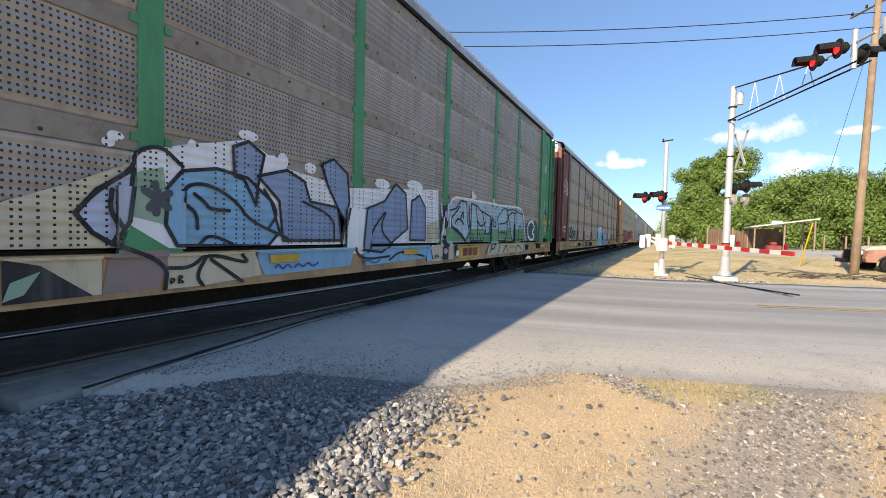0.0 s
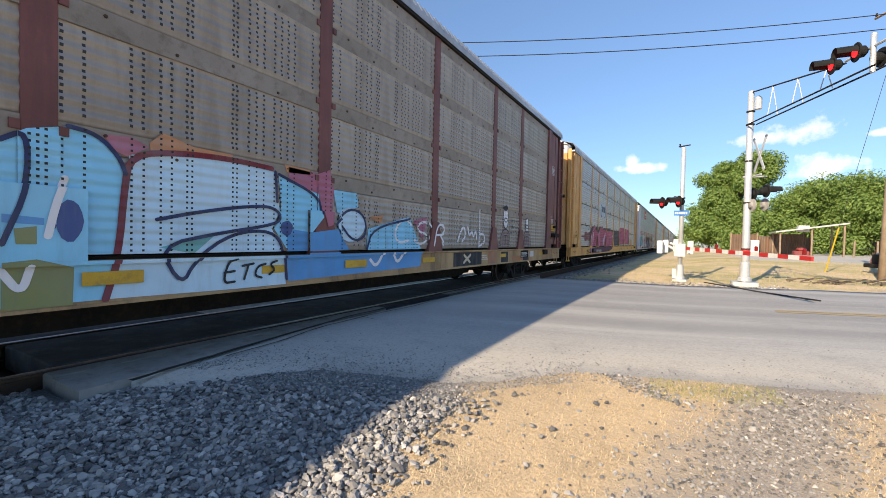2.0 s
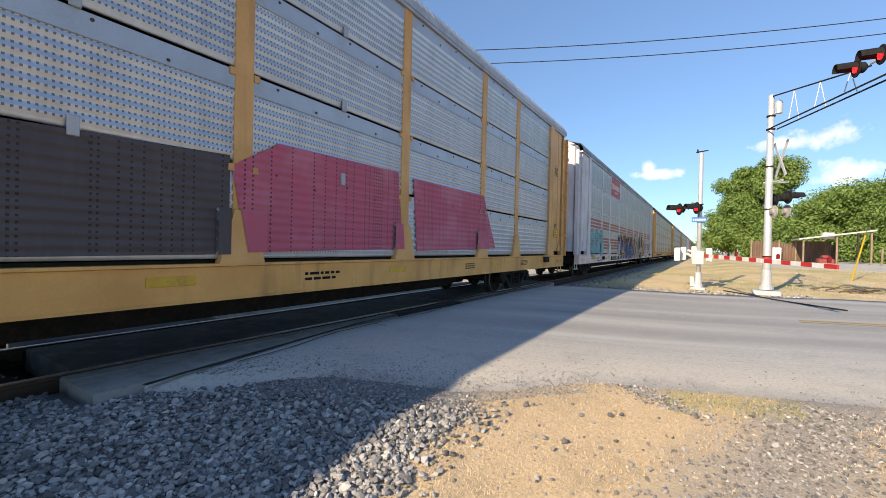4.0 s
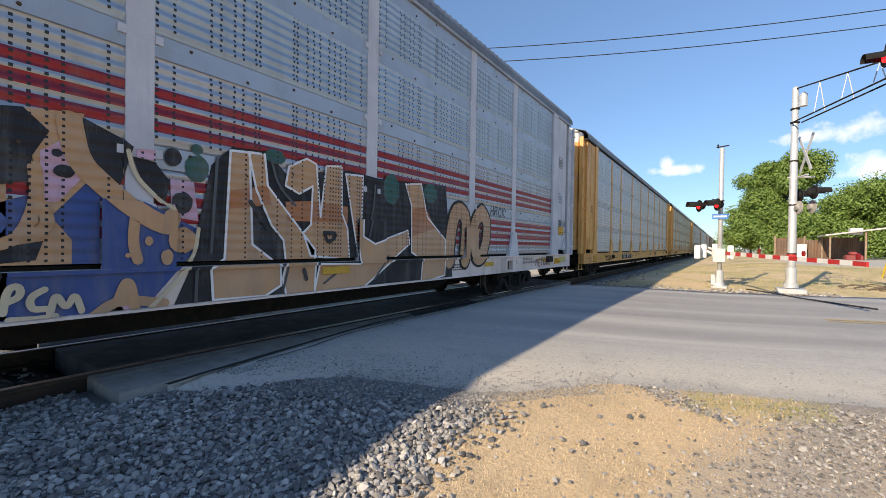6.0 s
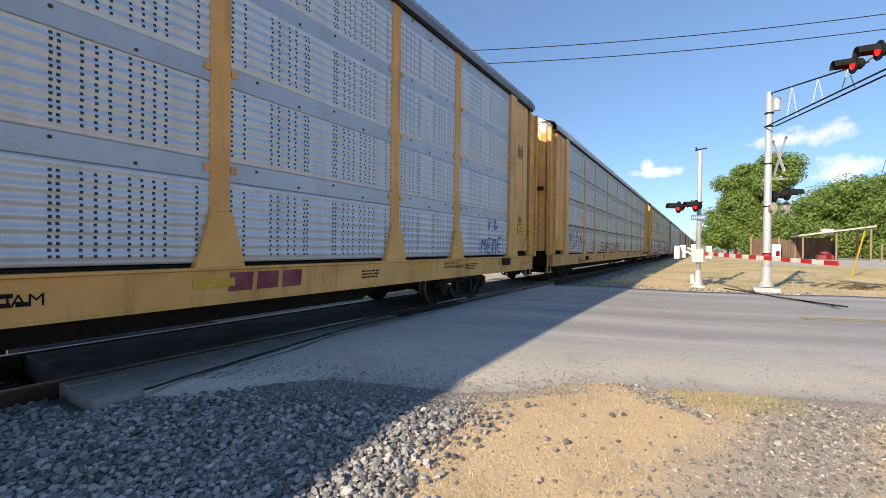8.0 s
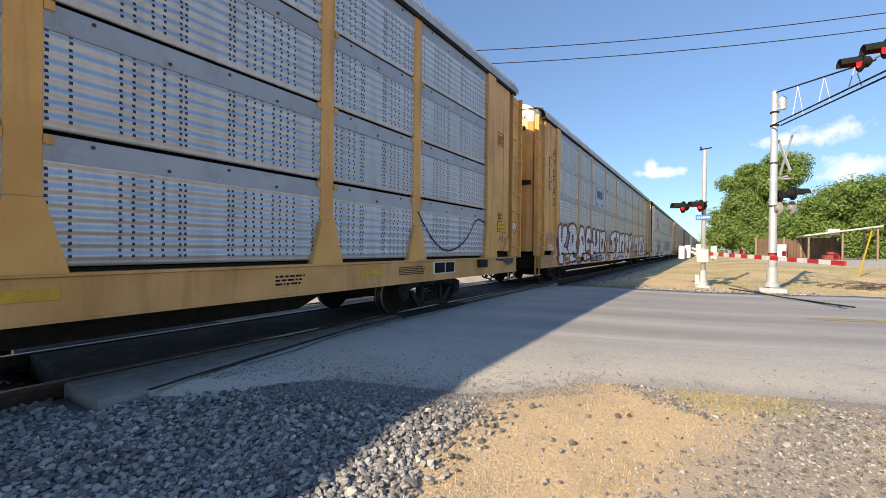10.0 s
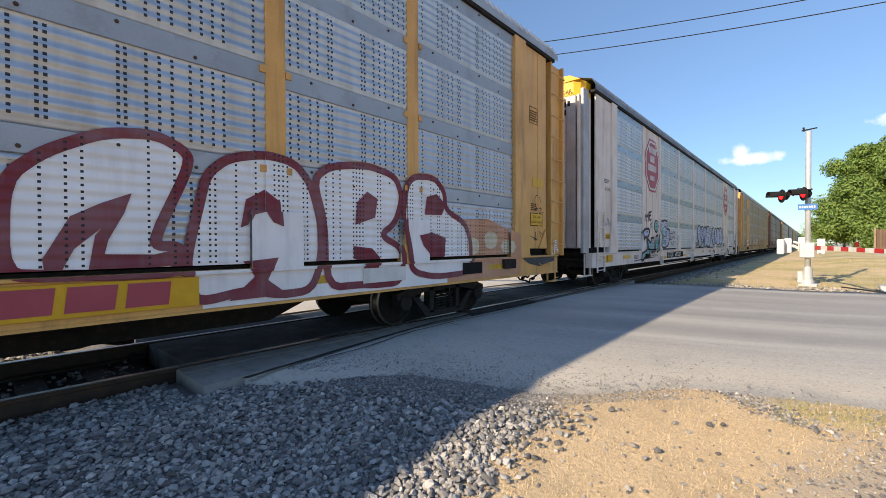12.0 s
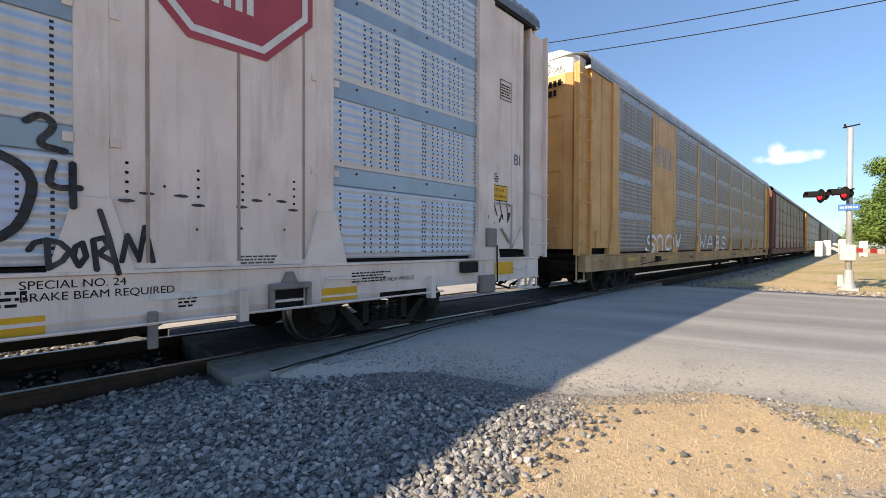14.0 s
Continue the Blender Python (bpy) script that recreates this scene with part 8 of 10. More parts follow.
letter(c, [(-3.68, 1.77), (-3.41, 2.18), (-3.1, 2.05), (-3.01, 1.59), (-2.81, 2.11), (-2.54, 2.06), (-2.53, 1.47), (-2.65, 1.11), (-3.0, 1.22), (-3.16, 1.44), (-3.23, 1.09), (-3.53, 1.11)], BLK, 2, SAND, 0.04, 'sand, black and blue painted piece')
letter(c, [(-2.45, 2.07), (-2.0, 2.17), (-1.8, 1.76), (-1.86, 1.11), (-2.37, 1.11)], BLK, 2, SAND, 0.04, 'sand, black and blue painted piece')
fill(c, [[(-3.62, 1.57), (-3.43, 1.69), (-3.17, 1.47), (-3.23, 1.1), (-3.53, 1.13)]], NAVY, 3)
fill(c, [[(-3.05, 1.5), (-2.54, 1.82), (-2.55, 1.44), (-2.65, 1.12), (-3.0, 1.24)]], NAVY, 3)
fill(c, [[(-2.39, 1.56), (-1.88, 1.69), (-1.89, 1.12), (-2.37, 1.12)]], NAVY, 3)
fill(c, [[(-3.07, 0.87), (-2.37, 1.0), (-2.46, 0.75), (-2.82, 0.74)]], NAVY, 3)
fill(c, [[(-2.27, 0.87), (-1.59, 1.01), (-1.58, 0.74), (-2.16, 0.71)]], NAVY, 3)
fill(c, [[(-2.85, 1.96), (-2.75, 1.92), (-2.76, 1.63), (-2.88, 1.51)]], SAND, 4)
fill(c, [[(-2.25, 1.91), (-2.08, 1.96), (-2.09, 1.67), (-2.24, 1.6)]], SAND, 4)
dabs(c, [(-4.32, 1.87, 0.15, 0.16), (-3.89, 1.94, 0.14, 0.15), (-4.07, 1.6, 0.08, 0.08), (-3.56, 0.91, 0.26, 0.22), (-3.01, 1.72, 0.06, 0.12)], BLK, 4)
spray(c, [[(-4.16, 0.98), (-4.2, 1.3), (-4.0, 1.5), (-3.94, 1.29), (-4.17, 1.16), (-3.74, 1.22), (-4.11, 1.06)], [(-4.29, 1.67), (-4.45, 1.39), (-4.63, 1.2), (-4.42, 1.16), (-4.44, 0.94)], [(-3.84, 1.56), (-3.77, 1.31), (-3.99, 1.12)], [(-4.44, 0.91), (-4.16, 0.98), (-3.92, 0.92)]], 0.035, BLK, 4)
spray(c, [[(-3.37, 2.12), (-3.29, 2.02), (-3.4, 1.98)], [(-3.26, 2.11), (-3.14, 2.04), (-3.24, 1.98)]], 0.02, WHT, 5)
fill(c, [[(-0.06, 1.43), (-0.06, 0.8), (0.57, 0.64), (0.57, 1.7)]], NAVY, 0)
fill(c, [[(-0.06, 1.58), (0.57, 2.14), (0.57, 1.48), (-0.06, 1.23)]], BLK, 1)
fill(c, [[(0.57, 1.48), (1.15, 1.75), (1.28, 1.62), (1.86, 1.35), (1.88, 1.21), (1.51, 0.76), (1.42, 0.62), (0.57, 0.65)]], NAVY, 0)
fill(c, [[(0.57, 2.14), (0.68, 2.16), (0.82, 2.02), (0.73, 1.83), (0.71, 1.65), (0.57, 1.6)]], BLK, 2)
fill(c, [[(1.01, 2.17), (1.27, 2.06), (1.34, 2.01), (1.25, 1.68), (1.1, 1.78), (1.0, 1.91)]], BLK, 2)
fill(c, [[(1.33, 1.93), (1.5, 1.91), (1.62, 1.76), (1.58, 1.56), (1.41, 1.7)]], BLK, 2)
fill(c, [[(0.57, 1.17), (0.79, 1.22), (0.75, 1.08), (0.57, 1.06)]], BLK, 2)
fill(c, [[(1.04, 0.6), (1.1, 0.69), (1.26, 0.69), (1.31, 0.57)]], BLK, 2)
fill(c, [[(0.68, 2.16), (1.02, 2.2), (1.01, 1.91), (1.1, 1.76), (0.83, 1.4), (0.95, 1.23), (0.95, 1.05), (0.57, 1.04), (0.57, 1.19), (0.69, 1.25), (0.77, 1.5), (0.73, 1.83), (0.82, 2.02)]], SAND, 1)
fill(c, [[(0.77, 1.87), (0.98, 2.05), (1.01, 1.71), (0.87, 1.51), (0.77, 1.5)]], PINKL, 2)
fill(c, [[(1.36, 2.0), (1.5, 2.01), (1.5, 1.92), (1.36, 1.93)]], PINKL, 2)
fill(c, [[(1.62, 1.79), (1.82, 1.78), (1.86, 1.42), (1.63, 1.45)]], PINKL, 2)
fill(c, [[(1.13, 0.71), (1.36, 0.84), (1.34, 0.62)]], PINKL, 2)
spray(c, [[(0.93, 2.12), (0.98, 1.83), (1.13, 1.68), (1.33, 1.49), (1.6, 1.34), (1.63, 1.44)]], 0.16, SAND, 3)
spray(c, [[(1.35, 1.49), (1.32, 1.23), (1.36, 1.07)], [(0.74, 1.75), (0.76, 1.53), (0.68, 1.25), (0.57, 1.19)], [(0.76, 1.5), (0.83, 1.35), (0.73, 1.25)], [(1.23, 0.73), (1.3, 0.94), (1.35, 0.68)], [(1.06, 0.62), (1.23, 0.76), (1.57, 0.69)]], 0.08, SAND, 3)
spray(c, [[(1.3, 1.97), (1.34, 1.78), (1.5, 1.61), (1.63, 1.52)], [(1.86, 1.35), (1.83, 1.1), (1.66, 0.86), (1.45, 0.65)]], 0.035, SANDL, 4)
dabs(c, [(1.64, 1.98, 0.07, 0.08), (1.72, 1.58, 0.09, 0.1), (0.9, 1.74, 0.06, 0.05), (0.86, 1.87, 0.03, 0.03)], BLK, 4)
dabs(c, [(1.44, 1.23, 0.03, 0.04), (1.58, 1.09, 0.05, 0.07), (1.29, 1.11, 0.02, 0.02), (1.72, 1.24, 0.13, 0.12), (0.74, 1.38, 0.02, 0.04)], SAND, 4)
spray(c, [[(0.58, 0.72), (0.6, 0.89), (0.66, 0.91), (0.67, 0.83), (0.59, 0.79)], [(0.79, 0.87), (0.71, 0.82), (0.72, 0.73), (0.8, 0.73)], [(0.82, 0.69), (0.85, 0.85), (0.91, 0.7), (0.96, 0.84), (1.0, 0.69)], [(0.61, 0.67), (0.77, 0.66), (0.85, 0.67)]], 0.045, SANDL, 4)
fill(c, [[(1.98, 1.97), (2.18, 2.18), (2.57, 2.21), (2.81, 2.0), (3.74, 2.19), (4.26, 2.16), (6.03, 2.27), (6.26, 0.54), (2.78, 0.6), (1.63, 0.61), (1.79, 0.99)]], BLK, 0)
dabs(c, [(1.85, 2.09, 0.05, 0.05), (1.85, 1.91, 0.11, 0.13), (2.66, 2.17, 0.13, 0.08), (4.59, 2.04, 0.18, 0.23), (5.57, 2.09, 0.2, 0.16)], GRN, 1)
letter(c, [(2.16, 2.14), (2.36, 2.16), (2.4, 1.21), (2.72, 0.98), (2.73, 0.76), (2.54, 0.66), (1.99, 0.67), (1.97, 0.98), (2.11, 1.06)], SAND, 2, WHT, 0.025, 'sand-coloured block lettering with black shadow')
letter(c, [(2.35, 2.16), (2.53, 2.17), (2.57, 1.84), (3.21, 1.15), (3.18, 0.61), (2.8, 0.63), (2.75, 0.83), (2.8, 1.04), (2.77, 1.26), (2.62, 1.42), (2.44, 1.78)], SAND, 2, WHT, 0.025, 'sand-coloured block lettering with black shadow')
letter(c, [(2.79, 1.87), (2.83, 2.09), (3.07, 2.22), (3.21, 2.18), (3.28, 1.55), (3.36, 2.18), (3.61, 2.22), (3.62, 1.62), (3.72, 1.43), (3.76, 1.02), (3.14, 1.08), (3.03, 1.35), (3.14, 1.45), (3.16, 1.91), (2.97, 1.8)], SAND, 2, WHT, 0.025, 'sand-coloured block lettering with black shadow')
letter(c, [(3.68, 2.13), (3.99, 2.15), (3.97, 1.33), (4.2, 1.23), (4.97, 1.45), (5.02, 1.24), (4.05, 0.67), (3.91, 0.6), (3.18, 0.64), (3.26, 0.98), (3.94, 0.96)], SAND, 2, WHT, 0.025, 'sand-coloured block lettering with black shadow')
letter(c, [(4.9, 2.16), (5.3, 2.21), (5.47, 1.69), (6.04, 1.31), (5.98, 0.7), (5.29, 0.61), (5.33, 0.99), (5.07, 1.11), (5.05, 1.85)], SAND, 2, WHT, 0.025, 'sand-coloured block lettering with black shadow')
fill(c, [[(2.17, 1.75), (2.57, 1.84), (2.62, 1.64), (2.15, 1.56)]], RUSTY, 3)
fill(c, [[(2.79, 1.69), (3.13, 1.73), (3.72, 1.71), (3.72, 1.5), (2.82, 1.48)]], RUSTY, 3)
fill(c, [[(5.08, 1.79), (5.41, 1.85), (5.7, 1.51), (5.09, 1.36)]], RUSTY, 3)
spray(c, [[(2.03, 2.04), (1.98, 1.13)], [(2.61, 2.14), (2.69, 1.86), (2.92, 1.66)], [(4.22, 2.05), (4.19, 1.72), (4.08, 1.33)], [(1.84, 0.97), (1.83, 0.66)], [(2.82, 0.95), (2.75, 0.69)], [(3.32, 0.74), (3.63, 0.92)], [(4.53, 1.06), (4.21, 0.74)]], 0.03, DKGREY, 3)
spray(c, [[(2.37, 1.65), (2.58, 1.38)], [(3.34, 1.36), (3.56, 1.36), (3.4, 1.22), (3.34, 1.36)], [(3.03, 0.92), (3.06, 0.81)]], 0.05, BLK, 4)
fill(c, [[(-1.75, 0.67), (0.6, 0.67), (0.6, 2.08), (-1.75, 2.12)]], SAND, 0)
LET = word("ESWE", -1.75, 0.55, 1.0, 1.95, 0.1, 0.05, 27)
spray(c, LET, 0.24, BLK, 1)
spray(c, word("ESWE", -1.75, 0.55, 0.85, 1.4, 0.06, 0.05, 27), 0.2, NAVY, 2)
fill(c, [[(y, 0.68), (y + 0.45, 0.68), (y + 0.35, 0.96), (y + 0.1, 0.96)] for y in (-1.6, -1.0, -0.4, 0.1)], NAVY, 1)
for a, b in [(-3.95, -3.51), (3.29, 3.73)]:
    plate(c, "reflector", a, b, 0.85, 0.94, M_YPATCH, 1.566)
LET = word("NO", 6.0, 7.6, 0.92, 1.85, 0.15, 0.05, 23)
spray(c, LET, 0.40, BLK, 0)
spray(c, LET, 0.30, SAND, 2)
spray(c, word("MEYOUN", 10.2, 11.3, 0.72, 0.91, 0.02, 0.02, 52), 0.03, MAR, 1, "maroon scrawled tag")
fill(c, [[(10.4, 0.84), (10.9, 0.84), (10.9, 0.93), (10.4, 0.93)]], YLW, 0)
spray(c, word("HRCK", 7.7, 8.42, 1.87, 2.05, 0.02, 0.02, 53), 0.03, DKGREY, 0, "dark grey scrawled tag")
bm = bmesh.new()
for a, b, z0, z1 in ((8.26, 8.31, 0.66, 0.95), (8.58, 8.63, 0.66, 0.95), (8.31, 8.58, 0.90, 0.95), (8.31, 8.58, 0.66, 0.70)):
    bevel_box(bm, 1.54, 1.66, a, b, z0, z1, 0.006)
valve = part("brake_valve_box", bm, CREAM, c, "open steel box on the sill")
bm = bmesh.new()
box(bm, 1.54, 1.556, 8.31, 8.58, 0.70, 0.90)
part("box_inside", bm, M_STEEL, valve, "dark inside of the box")
plate(c, "slot_plate", 9.02, 9.34, 0.82, 0.93, CREAM, 1.5415, "riveted slotted plate", 0.02)
spray(c, word("OAYS", 11.95, 12.7, 1.6, 2.0, 0.05, 0.05, 24), 0.03, DKGREY, 0)
on_side(c, "stencil", lettering("DECK\nCLEARANCE\n  A 89 MIN.\n  B 94 MIN.", 0.075, M_SIGNBLACK), 11.95, 2.75, 1.5235)
plate(c, "height_board", 11.66, 12.16, 0.73, 0.90, SIGNY, label="yellow excess-height board")
on_side(c, "stencil", lettering("THIS CAR\nEXCESS HEIGHT", 0.06, M_SIGNBLACK), 11.68, 0.835, 1.549)
fill(c, [[(12.18, 0.76), (12.62, 0.76), (12.62, 0.93), (12.18, 0.93)]], YLW, 0)

# car 4, yellow with blue screens
c = CARS[4]
plate(c, "name_board", -6.55, -4.24, 0.695, 0.915, M_SIGNBLACK, label="black board with white stencilled characters")
stencil_mark(c, 'TTGX', '702571', -6.48, -5.48, M_WHITE, 1.549)
bm = bmesh.new()
for a, b, p, q in ((-2.95, -2.62, 0.78, 0.79), (-2.95, -2.62, 0.94, 0.95), (-2.95, -2.94, 0.79, 0.94), (-2.63, -2.62, 0.79, 0.94)):
    box(bm, 1.5415, 1.5445, a, b, p, q)
part("stencil_box", bm, M_SIGNBLACK, c)
on_side(c, "stencil", lettering("PLATE\n   J", 0.07, M_SIGNBLACK), -2.9, 0.885, 1.5435)
on_side(c, "stencil", lettering("LD LMT 50000", 0.085, M_SIGNBLACK), -2.25, 0.83, 1.5435)
on_side(c, "stencil", lettering("RETAINING VALVE", 0.06, M_SIGNBLACK), -3.85, 0.79, 1.5435)
for y in (-10.3, 8.4):
    on_side(c, "stencil", lettering("SPECIAL NO. 24\nBRAKE BEAM REQUIRED", 0.07, M_SIGNBLACK), y, 0.89, 1.5435)
on_side(c, "stencil", lettering("28\" WHEELS", 0.08, M_SIGNBLACK), -10.92, 0.76, 1.5435)
plate(c, "sign_border", -11.86, -11.34, 0.68, 0.90, M_SIGNBLACK, 1.5415)
plate(c, "height_board", -11.845, -11.355, 0.695, 0.885, SIGNY, 1.5425, label="yellow excess-height board")
on_side(c, "stencil", lettering("THIS CAR\nEXCESS HEIGHT", 0.062, M_SIGNBLACK), -11.82, 0.815, 1.551)
on_side(c, "stencil", lettering("EOC 27\nM-921D\nE69CE CPLR", 0.06, M_SIGNBLACK), -12.32, 0.80, 1.5435)
small_print(c, -9.4, 0.68, 0.6, 0.24, 5, M_SIGNBLACK, 1.5435, 63)
logo_blocks(c, 4.25, 5.2, 0.75, 0.94, MAR, 1.5435)
on_side(c, "stencil", lettering("80AM", 0.13, M_SIGNBLACK), 2.55, 0.77, 1.5435)
spray(c, word("MENE", 9.9, 11.0, 1.1, 1.45, 0.05, 0.04, 30), 0.035, NAVY, 0, "blue scrawled tag")
spray(c, scrawl(10.3, 10.8, 1.6, 1.9, 2, 31, 5), 0.03, NAVY, 0)

on_side(c, "stencil", lettering("NKCR\n 5772", 0.17, M_SIGNBLACK), -12.36, 2.64, 1.5235)

# car 5, yellow with dark seams
c = CARS[5]
spray(c, [[(8.9, 1.8), (9.4, 1.3), (9.9, 1.1), (10.6, 1.35), (11.0, 1.85), (11.4, 1.75)]], 0.03, BLK, 0, "loose black sprayed line")
spray(c, scrawl(-11.2, -9.2, 1.1, 1.9, 4, 41, 6), 0.035, BLK, 0)
spray(c, word("SROKE", -6, 0, 1.1, 1.5, 0.1, 0.03, 42), 0.05, MAR, 0)
plate(c, "data_board", 9.35, 10.1, 0.74, 0.96, M_WHITE)
plate(c, "data_board", 9.40, 9.72, 0.76, 0.94, M_SIGNBLACK, 1.549)
plate(c, "data_board", 9.76, 10.06, 0.76, 0.94, M_SIGNBLACK, 1.549)
small_print(c, 8.4, 0.77, 0.8, 0.14, 5, M_SIGNBLACK, 1.5435, 60)

ban_sign(c, 13.14, 1.74)
spray(c, scrawl(12.05, 12.46, 1.38, 1.5, 4, 44, 5), 0.014, DKGREY, 0)
fill(c, [[(11.9, 0.93), (12.3, 0.90), (12.55, 0.80), (12.85, 0.84), (12.95, 0.966), (11.9, 0.966)]], GRIME, 0, "black grime on the sill")

# car 6, big white bubble lettering edged in maroon
c = CARS[6]
PEACH = paint("peach_spray", rgb("c98f6a"))
fill(c, [[(-13.0, 0.67), (-11.5, 0.67), (-11.5, 1.5), (-12.2, 1.75), (-13.0, 1.55)], [(-4.3, 0.67), (-2.9, 0.67), (-2.9, 1.75), (-3.6, 1.9), (-4.3, 1.7)], [(3.1, 0.67), (4.9, 0.67), (4.9, 1.45), (4.2, 1.6), (3.1, 1.3)], [(9.4, 0.67), (11.6, 0.67), (11.6, 1.4), (10.6, 1.65), (9.8, 1.6)]], PEACH, 0, "peach-coloured sprayed cloud")
dabs(c, [(-12.3, 1.2, 0.3, 0.16), (-11.9, 1.1, 0.25, 0.2), (-3.9, 1.25, 0.2, 0.14), (-3.45, 1.4, 0.22, 0.18), (-3.8, 0.78, 0.3, 0.1), (-3.3, 1.12, 0.2, 0.1), (3.9, 1.2, 0.2, 0.14), (4.4, 1.15, 0.15, 0.1), (10.2, 1.2, 0.18, 0.14), (10.7, 1.3, 0.2, 0.15), (11.2, 1.18, 0.2, 0.12)], SANDL, 1)
fill(c, [[(y, 0.662), (y + w, 0.662), (y + w, 0.966), (y, 0.966)] for y, w in ((-11.4, 3.6), (-7.8, 3.5), (-2.9, 3.1), (0.2, 3.1), (6.25, 3.3))], WHT, 0)
fill(c, [[(11.7, 0.95), (11.9, 0.86), (12.3, 0.79), (12.6, 0.84), (12.95, 0.88), (12.95, 0.966), (11.7, 0.966)]], GRIME, 1, "black grime on the sill")
bubble(c, [(-11.63, 1.78), (-11.58, 1.9), (-11.5, 1.96), (-11.09, 2.05), (-11.07, 1.8), (-11.13, 1.4), (-11.02, 1.54), (-11.03, 1.87), (-10.94, 1.96), (-10.54, 2.03), (-10.4, 1.89), (-10.44, 1.65), (-10.64, 1.37), (-10.82, 1.3), (-10.48, 1.26), (-10.28, 1.11), (-10.21, 0.71), (-10.77, 0.7), (-10.72, 0.99), (-11.07, 1.07), (-10.89, 0.93), (-10.88, 0.68), (-11.45, 0.69), (-11.45, 0.96), (-11.56, 1.29)])
fill(c, [[(-11.7, 1.85), (-11.63, 1.84), (-11.56, 1.29), (-11.46, 0.96), (-11.46, 0.7), (-11.65, 0.91), (-11.66, 1.25)]], MAR, 3)
bubble(c, [(-10.32, 1.95), (-10.04, 2.09), (-9.58, 2.12), (-9.26, 1.98), (-9.15, 1.73), (-9.22, 1.43), (-9.34, 1.33), (-9.1, 1.13), (-9.34, 0.75), (-10.06, 0.74), (-10.19, 0.7), (-10.25, 1.06), (-10.4, 1.22), (-10.22, 1.5), (-10.07, 1.76), (-10.29, 1.77)])
fill(c, [[(-9.87, 1.34), (-9.86, 1.61), (-9.73, 1.78), (-9.62, 1.66), (-9.67, 1.47)]], MAR, 3)
fill(c, [[(-9.87, 1.02), (-9.65, 1.14), (-9.38, 1.03), (-9.38, 0.86), (-9.76, 0.9)]], MAR, 3)
bubble(c, [(-9.12, 1.21), (-9.03, 1.37), (-8.95, 1.67), (-8.84, 1.92), (-8.7, 2.04), (-8.46, 2.09), (-8.22, 2.02), (-8.06, 1.79), (-7.94, 1.43), (-7.86, 1.04), (-7.74, 0.72), (-8.33, 0.75), (-8.48, 0.88), (-8.68, 0.69), (-9.18, 0.69), (-9.2, 0.97)])
fill(c, [[(-8.62, 1.35), (-8.6, 1.58), (-8.44, 1.71), (-8.27, 1.66), (-8.19, 1.37), (-8.29, 1.35), (-8.38, 1.5), (-8.52, 1.42), (-8.54, 1.31)]], MAR, 3)
fill(c, [[(-8.64, 1.02), (-8.27, 1.02), (-8.4, 0.85), (-8.33, 0.75), (-8.66, 0.69), (-8.52, 0.84)]], MAR, 3)
bubble(c, [(-7.88, 1.38), (-7.85, 1.76), (-7.69, 2.02), (-7.38, 2.11), (-7.07, 2.04), (-6.88, 1.75), (-6.96, 1.51), (-6.72, 1.43), (-6.62, 1.09), (-6.95, 0.9), (-7.31, 0.8), (-7.71, 0.74), (-7.85, 1.03)])
fill(c, [[(-7.65, 1.5), (-7.53, 1.64), (-7.38, 1.61), (-6.92, 1.52), (-6.92, 1.43), (-7.41, 1.46), (-7.59, 1.4)]], MAR, 3)
fill(c, [[(-7.83, 1.11), (-7.56, 1.15), (-7.24, 1.16), (-7.26, 1.03), (-7.1, 0.97), (-7.17, 0.87), (-7.44, 0.92), (-7.82, 1.03)]], MAR, 3)
bubble(c, [(-6.72, 1.9), (-6.63, 2.03), (-6.3, 2.08), (-6.22, 1.98), (-6.26, 1.34), (-6.17, 1.33), (-5.83, 1.49), (-5.98, 1.86), (-5.89, 2.0), (-5.62, 2.06), (-5.41, 1.96), (-5.41, 1.46), (-5.48, 1.03), (-5.55, 0.76), (-6.09, 0.75), (-6.1, 1.07), (-6.58, 1.06), (-6.71, 1.4)])
bubble(c, [(-5.31, 2.0), (-5.12, 2.06), (-5.04, 1.95), (-4.62, 2.04), (-4.25, 2.01), (-4.16, 1.66), (-4.29, 1.3), (-4.48, 1.09), (-4.62, 0.79), (-5.04, 0.75), (-5.34, 1.03), (-5.31, 1.46)])
fill(c, [[(-5.08, 1.41), (-4.96, 1.61), (-4.76, 1.69), (-4.62, 1.6), (-4.75, 1.36), (-4.88, 1.16)]], MAR, 3)
fill(c, [[(-4.25, 2.01), (-4.06, 1.74), (-4.14, 1.37), (-4.43, 1.06), (-4.53, 1.09), (-4.29, 1.37), (-4.16, 1.7)]], MAR, 3)
bubble(c, [(-2.97, 1.77), (-2.88, 1.86), (-2.25, 2.07), (-1.76, 2.12), (-1.3, 2.11), (-1.47, 1.78), (-2.07, 1.74), (-2.07, 1.4), (-1.59, 1.58), (-1.68, 1.2), (-1.92, 1.13), (-1.76, 1.05), (-1.82, 0.74), (-2.39, 0.7), (-2.47, 1.05), (-2.53, 1.65), (-2.81, 1.55), (-2.89, 1.66)])
fill(c, [[(-3.1, 1.79), (-2.99, 1.9), (-2.97, 1.77), (-2.81, 1.55), (-2.52, 1.67), (-2.59, 1.47), (-2.88, 1.36), (-3.05, 1.54)]], MAR, 3)
fill(c, [[(-2.08, 1.74), (-1.5, 1.78), (-1.62, 1.55), (-2.07, 1.4)]], MAR, 3)
fill(c, [[(-2.02, 1.57), (-1.79, 1.55), (-2.07, 1.4)]], WHT, 4)
